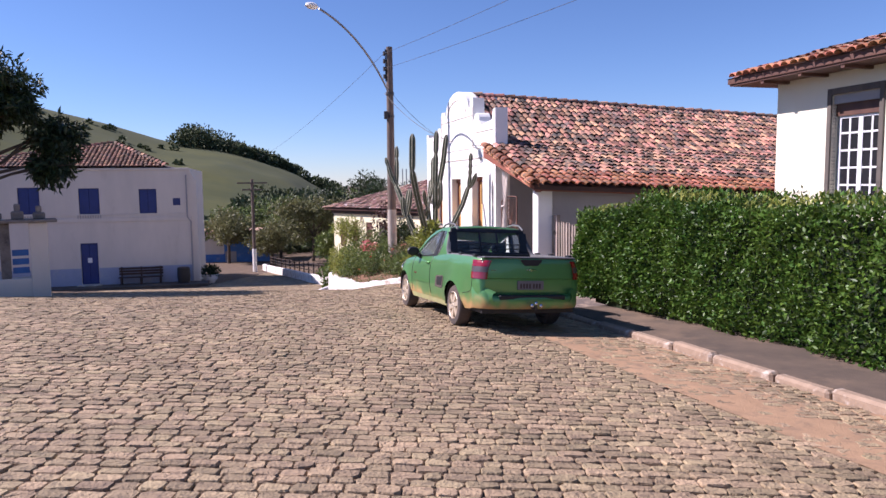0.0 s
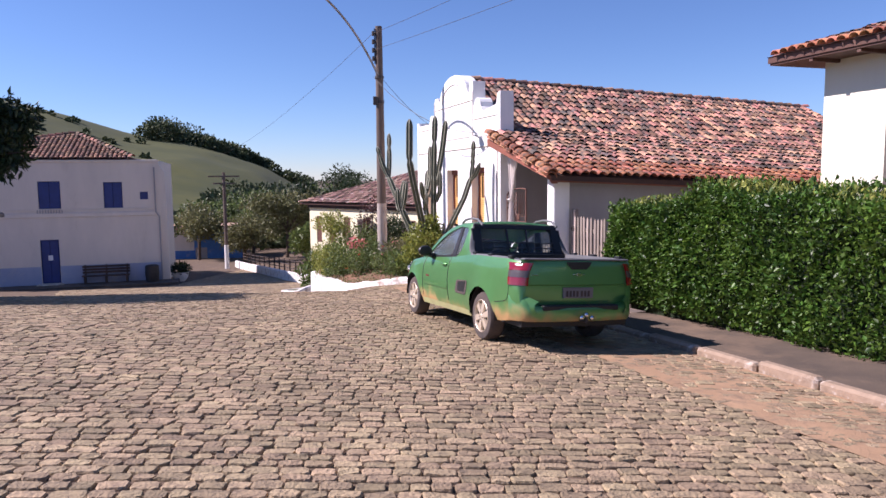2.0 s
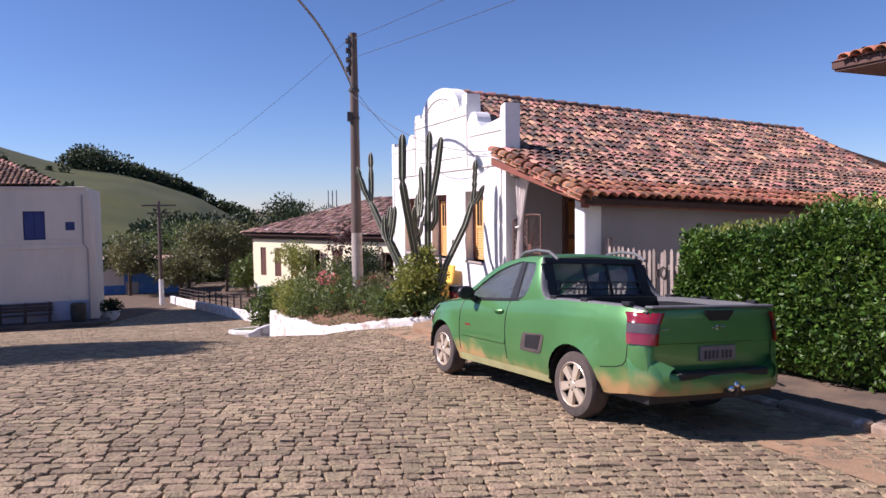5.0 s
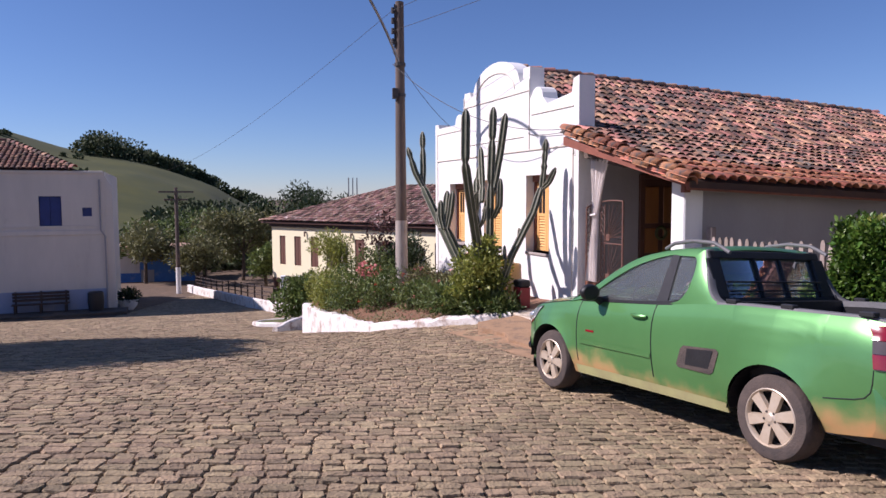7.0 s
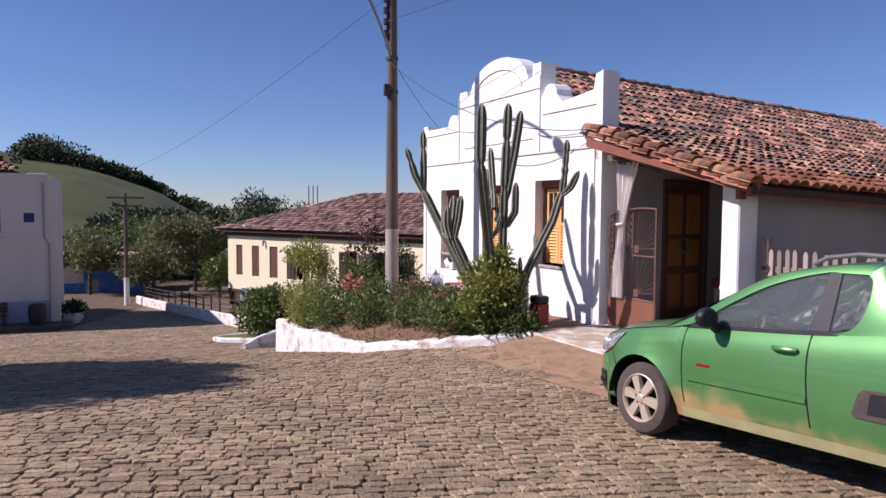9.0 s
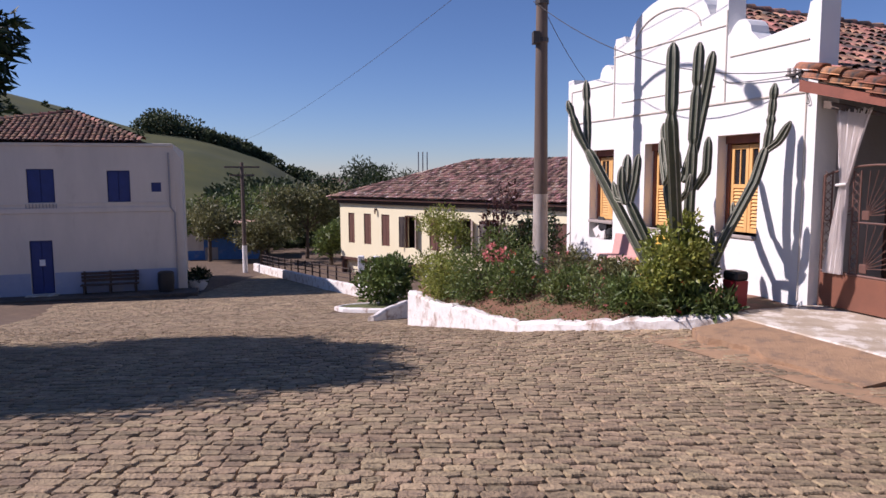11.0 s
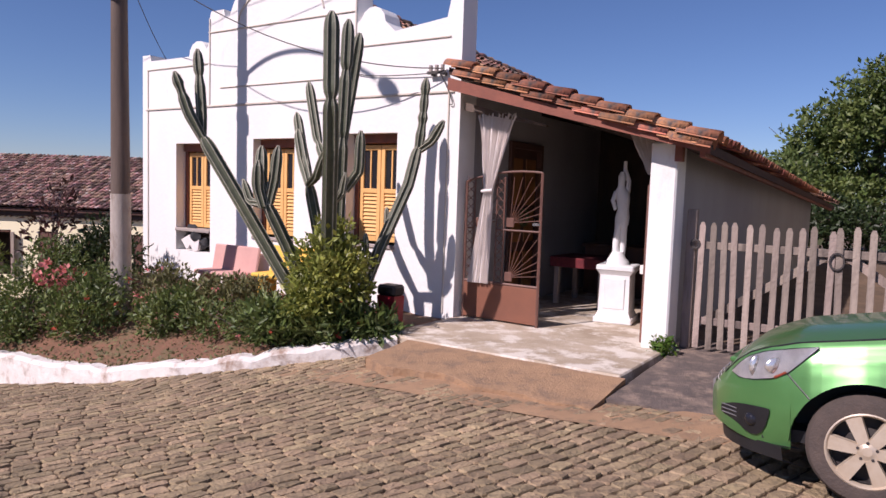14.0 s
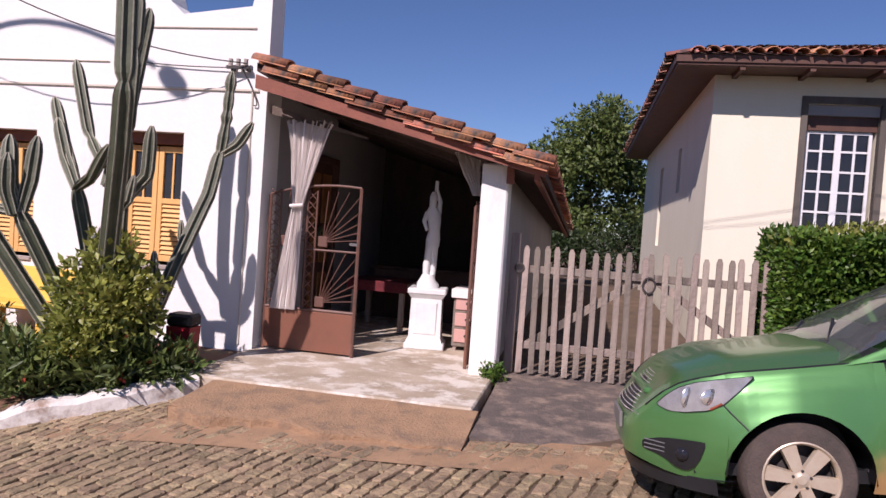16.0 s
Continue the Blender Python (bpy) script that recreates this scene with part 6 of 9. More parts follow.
def screen(name, x0, z0, x1, z1, y0, y1, bow, material, label, inset=0.0):
    bm = bmesh.new()
    rows = []
    for i in range(5):
        t = i / 4
        rows.append([bm.verts.new(V3(x0 + (x1 - x0) * t + bow * (1 - (2 * j / 8 - 1) ** 2), (y0 + (y1 - y0) * t) * (2 * j / 8 - 1), z0 + (z1 - z0) * t)) for j in range(9)])
    for a, b in zip(rows, rows[1:]):
        for k in range(8):
            bm.faces.new((a[k], a[k + 1], b[k + 1], b[k]))
    return part(name, bm, material, truck, label, smooth=True)


screen("windscreen", 2.45, 0.93, 1.62, 1.362, 0.74, 0.62, 0.09, CARGLASS, "raked windscreen")
screen("rear_window", 0.655, 1.05, 0.80, 1.43, 0.66, 0.58, -0.01, CARGLASS, "tinted rear window")
bm = bmesh.new()
for y0_, y1_, z0_, z1_ in ((-0.69, 0.69, 1.0, 1.075), (-0.63, 0.63, 1.385, 1.445), (0.535, 0.67, 1.075, 1.385), (-0.67, -0.535, 1.075, 1.385), (-0.16, -0.135, 1.075, 1.385), (0.135, 0.16, 1.075, 1.385)):
    box(bm, V3(-0.012, y0_, z0_), V3(0.015, y1_, z1_), 0.006)
for v in bm.verts:
    v.co.x += (0.628 + 0.145 * (v.co.z / K_ - 1.05) / 0.38) * K_
part("rear_window_frame", bm, BLACKPL, truck, "black frame round the rear window")
for z in (1.13, 1.20):
    x = 0.60 + 0.145 * (z - 1.05) / 0.38
    part("window_bar", tubes(([V3(x, -0.55, z), V3(x, 0.55, z)], 0.008)), BLACKPL, truck)
part("dashboard", boxes((V3(1.95, -0.66, 0.75), V3(2.36, 0.66, 0.95)), bev=0.03), INTERIOR, truck)
for y in (0.33, -0.33):
    st_ = part("seat", boxes((V3(1.08, y - 0.24, 0.45), V3(1.6, y + 0.24, 0.62)), (V3(0.92, y - 0.23, 0.55), V3(1.08, y + 0.23, 1.08)), bev=0.04), INTERIOR, truck)
    part("headrest", boxes((V3(0.90, y - 0.12, 1.10), V3(1.0, y + 0.12, 1.25)), bev=0.03), INTERIOR, st_)
bm = bmesh.new()
tube(bm, [V3(1.80 + 0.09 * math.sin(a) * 0.4, 0.34 + 0.18 * math.cos(a), 0.93 + 0.17 * math.sin(a)) for a in [2 * math.pi * i / 20 for i in range(21)]], 0.015, 6)
part("steering_wheel", bm, BLACKPL, truck, smooth=True)
part("cab_floor", boxes((V3(0.66, -0.72, 0.34), V3(2.3, 0.72, 0.42))), INTERIOR, truck)
# nose: grille, bumper intake, lamps


def nose_x(y, z):
    """How far forward the raked nose stands."""
    return float(np.interp(z, [0.48, 0.54, 0.60, 0.68, 0.742, 0.80], [3.545, 3.515, 3.46, 3.39, 3.33, 3.24])) + 0.014 - 0.36 * abs(y) ** 2.2


for z0, z1 in ((0.525, 0.645), (0.685, 0.755)):
    bm = bmesh.new()
    rows = [[bm.verts.new(V3(nose_x(y, z), y, z)) for z in (z0, (z0 + z1) / 2, z1)] for y in np.linspace(-0.45, 0.45, 19)]
    for a, b in zip(rows, rows[1:]):
        for k in range(2):
            bm.faces.new((a[k], a[k + 1], b[k + 1], b[k]))
    gr = part("grille", bm, BLACKPL, truck, "black grille with thin chrome bars")
    nb_ = 6 if z0 < 0.6 else 4
    for q in range(nb_):
        z = z0 + (z1 - z0) * (q + 0.5) / nb_
        part("grille_bar", tubes(([V3(nose_x(y, z) + 0.006, y, z) for y in np.linspace(-0.445, 0.445, 15)], 0.0045), seg=5), REFLECTOR, gr)
bm = bmesh.new()
rows = []
for j in range(17):
    a_ = -1 + 2 * j / 16
    x = 3.50 - 0.42 * abs(a_) ** 3
    rows.append([bm.verts.new(V3(x + o, a_ * 0.76, z)) for o, z in ((-0.12, 0.15), (0.0, 0.165), (0.012, 0.245), (-0.10, 0.25))])
for a, b in zip(rows, rows[1:]):
    for k in range(3):
        bm.faces.new((a[k], a[k + 1], b[k + 1], b[k]))
part("chin_spoiler", bm, BLACKPL, truck, "black plastic lip under the bumper", smooth=True)
part("nose_bar", boxes((V3(3.36, -0.36, 0.648), V3(3.436, 0.36, 0.682)), bev=0.01), GREEN, truck, "green bar between the grilles")
for sg in (1, -1):
    # headlamp set into the fender corner
    lamp_top = [(2.905, 0.832), (3.05, 0.808), (3.20, 0.772), (3.28, 0.735), (3.345, 0.68), (3.385, 0.632)]
    lamp_low = [(2.905, 0.826), (2.976, 0.755), (3.06, 0.672), (3.146, 0.63), (3.256, 0.605), (3.34, 0.602), (3.385, 0.62)]
    made_ = []
    for off in (-0.004, 0.014):
        bm = bmesh.new()
        rows = []
        for x in np.linspace(2.905, 3.385, 19):
            zb, zt = lerp_tab(lamp_low, x), lerp_tab(lamp_top, x)
            rows.append([bm.verts.new(V3(x, sg * (side_y(x, zb + (zt - zb) * k / 6) + 0.004 + (off + 0.004 if 0 < k < 6 else 0.0)), zb + (zt - zb) * k / 6)) for k in range(7)])
        for a, b in zip(rows, rows[1:]):
            for k in range(6):
                bm.faces.new((a[k], a[k + 1], b[k + 1], b[k]))
        made_.append(bm)
    hlp = part("headlamp", made_[0], LAMPBOWL, truck, "clear swept headlamp with chrome bowls, bright sheen in its colour", smooth=True)
    part("lamp_glass", made_[1], LAMPGLASS, hlp, smooth=True)
    part("lamp_rim", tubes(([V3(x, sg * (side_y(x, z) + 0.006), z) for x, z in lamp_low + lamp_top[::-1]], 0.003), seg=5), BLACKPL, hlp)
    for x, zz, ra, rb in ((3.235, 0.682, 0.045, 0.066), (3.115, 0.702, 0.075, 0.050)):
        bm = bmesh.new()
        bmesh.ops.create_uvsphere(bm, u_segments=16, v_segments=10, radius=1, matrix=Matrix.Translation(V3(x, sg * (side_y(x, zz) - 0.012), zz)) @ Matrix.Rotation(radians(24 * sg), 4, "Z") @ Matrix.Diagonal((ra * K_, 0.019, rb * K_, 1)))
        part("bulb_bowl", bm, REFLECTOR, hlp, smooth=True)
    part("side_reflector", tubes(([V3(3.13, sg * (side_y(3.13, 0.638) + 0.006), 0.640), V3(3.07, sg * (side_y(3.07, 0.675) + 0.006), 0.678)], 0.008), seg=6), PETAL_R, hlp, "small orange side reflector")
    # lower intake and fog lamp
    bm = bmesh.new()
    rows = []
    for x, zb, zt in ((3.46, 0.355, 0.395), (3.43, 0.345, 0.415), (3.38, 0.332, 0.435), (3.335, 0.318, 0.448), (3.30, 0.292, 0.452), (3.265, 0.278, 0.454), (3.23, 0.28, 0.455), (3.20, 0.305, 0.456), (3.175, 0.355, 0.456), (3.155, 0.43, 0.455)):
        rows.append([bm.verts.new(V3(x, sg * (side_y(x, zb + (zt - zb) * k / 4) + (0.012 if x < 3.35 else 0.005)), zb + (zt - zb) * k / 4)) for k in range(5)])
    for a, b in zip(rows, rows[1:]):
        for k in range(4):
            bm.faces.new((a[k], a[k + 1], b[k + 1], b[k]))
    fg = part("fog_bezel", bm, BLACKPL, truck, "black rounded bezel round the fog lamp", smooth=True)
    bm = bmesh.new()
    bmesh.ops.create_uvsphere(bm, u_segments=14, v_segments=8, radius=0.048, matrix=Matrix.Translation(V3(3.255, sg * (side_y(3.255, 0.37) - 0.012), 0.37)))
    part("fog_lamp", bm, GLASS_DK, fg, smooth=True)
    for q in (0.36, 0.385, 0.41):
        part("intake_bar", tubes(([V3(x, sg * (side_y(x, q) + 0.010), q) for x in (3.45, 3.42, 3.39, 3.35)], 0.005), seg=5), RAILCAP, fg)
    part("hood_gap", tubes(([V3(x, sg * (side_y(x, lerp_tab(SHOULDER, x)) - 0.002), lerp_tab(SHOULDER, x) + 0.002) for x in np.linspace(2.36, 3.44, 14)], 0.006), seg=5), BLACKPL, truck)
    part("bumper_gap", tubes(([V3(x, sg * (side_y(x, z) + 0.001), z) for x, z in ((3.06, 0.668), (3.03, 0.635), (3.0, 0.605), (2.965, 0.572), (2.945, 0.55))], 0.005), seg=5), BLACKPL, truck)
part("front_plate", boxes((V3(3.545, -0.2, 0.40), V3(3.565, 0.2, 0.50)), bev=0.004), PLATE, truck)
part("wiper", tubes(([V3(2.44, 0.5, 0.945), V3(2.20, -0.05, 1.12)], 0.010), ([V3(2.46, -0.1, 0.945), V3(2.22, -0.55, 1.08)], 0.010)), BLACKPL, truck)
# wheels


def wheel_parts():
    R, Wd = 0.300 * K_, 0.195 * K_
    bm = bmesh.new()
    prof_ = [(R * 0.67, -Wd / 2), (R * 0.80, -Wd / 2 - 0.006), (R * 0.93, -Wd / 2 + 0.004), (R * 0.985, -Wd / 2 + 0.03), (R, -Wd / 4), (R, Wd / 4), (R * 0.985, Wd / 2 - 0.03), (R * 0.93, Wd / 2 - 0.004), (R * 0.80, Wd / 2 + 0.006), (R * 0.67, Wd / 2)]
    seg = 36
    rings = [[bm.verts.new((r * math.cos(2 * math.pi * k / seg), y, r * math.sin(2 * math.pi * k / seg))) for k in range(seg)] for r, y in prof_]
    for a, b in zip(rings, rings[1:]):
        for k in range(seg):
            bm.faces.new((a[k], a[(k + 1) % seg], b[(k + 1) % seg], b[k]))
    tyre = bm
    bm = bmesh.new()
    rr = R * 0.69
    prof_ = [(rr, Wd / 2 - 0.002), (rr * 0.95, Wd / 2 + 0.006), (rr * 0.90, Wd / 2 - 0.004), (rr * 0.88, Wd / 2 - 0.035)]
    rings = [[bm.verts.new((r * math.cos(2 * math.pi * k / seg), y, r * math.sin(2 * math.pi * k / seg))) for k in range(seg)] for r, y in prof_]
    for a, b in zip(rings, rings[1:]):
        for k in range(seg):
            bm.faces.new((a[k], a[(k + 1) % seg], b[(k + 1) % seg], b[k]))
    rim = bm
    spoke = bmesh.new()
    for y0, y1, a0, a1 in ((Wd / 2 - 0.035, Wd / 2 - 0.004, 0.036, 0.042),):
        pts = [(rr * 0.22, -a0 * 0.8), (rr * 0.92, -a1), (rr * 0.92, a1), (rr * 0.22, a0 * 0.8)]
        a = [spoke.verts.new((x, y1 + (0.004 if x < 0.1 else 0), z)) for x, z in pts]
        a2 = [spoke.verts.new((x, y0, z * 1.15)) for x, z in pts]
        spoke.faces.new(a)
        spoke.faces.new(a2[::-1])
        for i in range(4):
            spoke.faces.new((a[i], a2[i], a2[(i + 1) % 4], a[(i + 1) % 4]))
    hub = bmesh.new()
    lathe(hub, [(0.062, Wd / 2 - 0.04), (0.062, Wd / 2 - 0.004), (0.03, Wd / 2 + 0.002), (0.026, Wd / 2 + 0.006), (0.01, Wd / 2 + 0.007)], 16)
    bmesh.ops.rotate(hub, cent=(0, 0, 0), matrix=Matrix.Rotation(radians(-90), 3, "X"), verts=hub.verts)
    # rim barrel and disc in dark iron, shade for the spoke gaps
    disc = bmesh.new()
    lathe(disc, [(rr * 0.885, -Wd / 2), (rr * 0.885, 0.045), (rr * 0.86, 0.045), (rr * 0.86, 0.0), (0.12, 0.0), (0.12, 0.02)], 24)
    bmesh.ops.rotate(disc, cent=(0, 0, 0), matrix=Matrix.Rotation(radians(-90), 3, "X"), verts=disc.verts)
    return tyre, rim, spoke, hub, disc


w_meshes = None
for sg in (1, -1):
    for xc in (AX_R, AX_F):
        mw = Matrix.Translation((xc * K_, sg * 0.725 * K_, 0.300 * K_)) @ pose(0, 0, 0, 0, 14 * (1 + xc), 0 if sg > 0 else 180)
        if w_meshes is None:
            ty, ri, sp, hu, di = wheel_parts()
            wh = part("wheel", ty, RUBBER, truck, "dusty tyre on a six-spoke alloy rim", smooth=True, mw=mw)
            made = [part("rim", ri, ALLOY, wh, smooth=True)]
            s0 = part("spoke", sp, ALLOY, wh)
            made.append(s0)
            made += [part("hub", hu, ALLOY, wh, smooth=True), part("brake_disc", di, DARKIRON, wh)]
            w_meshes = (wh.data, [(m.name.split(".")[0], m.data) for m in made])
        else:
            wh = new("wheel", w_meshes[0])
            wh.parent, wh.matrix_basis = truck, mw
            for nm, me_ in w_meshes[1]:
                c = new(nm, me_)
                c.parent = wh
        smesh = [m for nm, m in w_meshes[1] if nm == "spoke"][0]
        for k in range(1, 6):
            c = new("spoke", smesh)
            c.parent, c.matrix_basis = wh, pose(0, 0, 0, 0, 60 * k, 0)
        for k in range(5):
            a = 2 * math.pi * k / 5
            if k == 0:
                bm = tubes(([(0.05, 0.195 * K_ / 2 - 0.004, 0), (0.05, 0.195 * K_ / 2 + 0.004, 0)], 0.009), seg=6)
                n0 = part("wheel_nut", bm, DARKIRON, wh)
            else:
                c = new("wheel_nut", n0.data)
                c.parent, c.matrix_basis = wh, pose(0, 0, 0, 0, 72 * k, 0)

# ---- cactus ----
cactus = thing("cactus", "tall branching columnar cactus leaning over the planter", "cactus", FRONT)


def column(name, pts, r, parent=None, ribs=6, necks=()):
    """A ribbed column along points, pinched at the joints, rounded at the tip; with pale spine lines on its ribs."""
    P = []
    r *= 0.82
    pts = [Vector(p) for p in pts]
    tot = [0]
    for a, b in zip(pts, pts[1:]):
        tot.append(tot[-1] + (b - a).length)
    n = max(8, int(tot[-1] / 0.07))
    for i in range(n + 1):
        d = tot[-1] * i / n
        k = max(j for j in range(len(tot) - 1) if tot[j] <= d + 1e-9)
        P.append(pts[k].lerp(pts[k + 1], (d - tot[k]) / max(1e-6, tot[k + 1] - tot[k])))
    bm, bs = bmesh.new(), bmesh.new()
    rings, lines = [], [[] for _ in range(ribs)]
    ref = Vector((1, 0.2, 0))
    for i, p in enumerate(P):
        t = (P[min(i + 1, n)] - P[max(i - 1, 0)]).normalized()
        a = t.cross(ref).normalized()
        b = t.cross(a).normalized()
        d = tot[-1] * i / n
        rad = r * (0.75 + 0.25 * min(1, d / 0.3)) * (1 if d < tot[-1] - 0.22 else max(0.05, math.sqrt(max(0, 1 - ((d - tot[-1] + 0.22) / 0.225) ** 2))))
        for nk in necks:
            rad *= 1 - 0.42 * math.exp(-((d - nk) / 0.06) ** 2)
        ring = []
        for k in range(ribs * 2):
            ang = math.pi * k / ribs
            rr = rad * (1.0 if k % 2 == 0 else 0.66)
            q = p + (a * math.cos(ang) + b * math.sin(ang)) * rr
            ring.append(bm.verts.new(q))
            if k % 2 == 0:
                lines[k // 2].append(p + (a * math.cos(ang) + b * math.sin(ang)) * (rad + 0.001))
        rings.append(ring)
    m = ribs * 2
    for r0, r1 in zip(rings, rings[1:]):
        for k in range(m):
            bm.faces.new((r0[k], r0[(k + 1) % m], r1[(k + 1) % m], r1[k]))
    bm.faces.new(rings[0][::-1])
    bm.faces.new(rings[-1])
    ob = part(name, bm, CACTUS, cactus)
    for l in lines:
        tube(bs, l, 0.0075, 4)
    tagged(part("spine_fuzz", bs, CACTUS_RIB, ob), kind="stuff")


# leaning stems and their arms, in the street front's frame
column("stem", [(-1.15, -1.62, -0.9), (-1.46, -1.74, -0.40), (-2.05, -2.0, 0.6), (-2.64, -2.24, 1.56)], 0.105)
column("arm", [(-2.62, -2.23, 1.50), (-2.76, -2.36, 1.85), (-2.90, -2.48, 2.38)], 0.085, necks=(0.70,))
column("arm", [(-2.66, -2.22, 1.50), (-2.74, -2.18, 1.95), (-2.88, -2.14, 2.73)], 0.080, necks=(0.86,))
column("stem", [(-0.95, -1.60, -0.9), (-1.09, -1.76, -0.5), (-1.28, -2.0, 0.2), (-1.43, -2.20, 0.72)], 0.095)
column("arm", [(-1.42, -2.19, 0.66), (-1.60, -2.14, 0.98), (-1.70, -2.05, 1.43)], 0.088)
column("arm", [(-1.42, -2.18, 0.66), (-1.38, -2.12, 1.0), (-1.37, -2.07, 1.43)], 0.080)
column("arm", [(-1.44, -2.24, 0.66), (-1.50, -2.28, 0.9), (-1.50, -2.28, 1.24)], 0.085)
column("arm", [(-1.46, -2.20, 0.68), (-1.70, -2.22, 0.72), (-1.84, -2.22, 1.0)], 0.062)
column("stem", [(-1.0, -1.52, -0.9), (-0.74, -1.80, 0.17), (-0.40, -2.16, 1.4), (-0.30, -2.28, 1.92), (-0.34, -2.25, 2.92)], 0.105, necks=(3.02,))
column("stem", [(-0.92, -1.42, -0.9), (-0.86, -1.50, 0.6), (-0.82, -1.50, 1.6), (-0.80, -1.48, 2.35), (-0.80, -1.45, 3.05)], 0.092, necks=(2.45, 3.3))
column("arm", [(-0.98, -1.55, 1.0), (-0.98, -1.35, 1.5), (-0.95, -1.22, 2.2), (-0.88, -1.14, 2.95)], 0.090)
column("arm", [(-0.80, -1.45, 0.9), (-0.62, -1.40, 1.15), (-0.60, -1.40, 1.66)], 0.075)
column("arm", [(-0.98, -1.62, 1.2), (-1.30, -1.45, 1.55), (-1.57, -1.36, 2.33)], 0.070, necks=(0.42,))
column("stem", [(-1.05, -1.50, -0.5), (-1.12, -1.58, 0.3), (-1.28, -1.62, 1.0)], 0.085)
column("arm", [(-1.27, -1.62, 0.95), (-1.52, -1.48, 1.25), (-1.74, -1.38, 1.70)], 0.080)
column("arm", [(-1.30, -1.58, 0.97), (-1.65, -1.38, 1.45), (-1.93, -1.22, 1.95)], 0.072)
column("arm", [(-1.26, -1.64, 0.96), (-1.0, -1.75, 1.08), (-0.76, -1.85, 1.40)], 0.068)
column("arm", [(-0.74, -1.8, 0.7), (-0.56, -1.78, 0.85), (-0.52, -1.76, 1.12)], 0.050)
column("stem", [(-0.62, -1.55, -0.9), (-0.34, -1.30, 0.15), (-0.20, -0.90, 1.0), (-0.19, -0.72, 1.52)], 0.085)
column("arm", [(-0.19, -0.72, 1.44), (-0.16, -0.69, 1.80), (-0.13, -0.67, 2.40)], 0.080, necks=(0.34, 0.54, 0.72))
column("arm", [(-0.19, -0.72, 1.45), (-0.02, -0.66, 1.58), (0.12, -0.60, 1.85)], 0.070)
column("arm", [(-0.40, -1.32, 0.05), (-0.52, -1.34, 0.12), (-0.53, -1.34, 0.36)], 0.048)
column("arm", [(-0.28, -1.15, 0.45), (-0.38, -1.10, 0.50), (-0.39, -1.10, 0.70)], 0.045)

# ---- shrubs of the bed ----


def fr(s, d):
    p = front(s, d)
    return p.x, p.y


x, y = fr(-0.75, -1.75)
bush("bush", "leafy yellow-green shrub at the foot of the cactus", x, y, -0.9, [(0.0, 0.0, 0.78, 0.55, 0.55, 0.46), (-0.30, -0.10, 0.45, 0.34, 0.34, 0.28), (0.28, 0.05, 0.66, 0.34, 0.34, 0.40), (0.1, 0.1, 1.15, 0.25, 0.25, 0.33)], 5200, 0.092, LEAF_LIME, 0.5, 101, flowers=(CLOTH, 8, 0.05, None))
x, y = fr(-0.62, -1.85)
bush("plant", "low dark green leafy plants with orange flowers", x, y, -0.95, [(0, 0, 0.2, 0.5, 0.45, 0.32), (-0.5, 0.45, 0.2, 0.45, 0.45, 0.30), (0.4, -0.35, 0.15, 0.35, 0.3, 0.25)], 3600, 0.13, LEAF_BUSH, 0.32, 102, "plant", (PETAL_R, 14, 0.05, None))
x, y = fr(-1.75, -2.0)
bush("plant", "low straggly green bedding plants", x, y, -1.1, [(0, 0, 0.14, 0.45, 0.5, 0.24), (-0.35, 0.75, 0.18, 0.42, 0.5, 0.28), (0.2, 0.4, 0.18, 0.4, 0.4, 0.26)], 1800, 0.09, LEAF_BUSH, 0.3, 103, "plant", (PETAL, 8, 0.045, None))
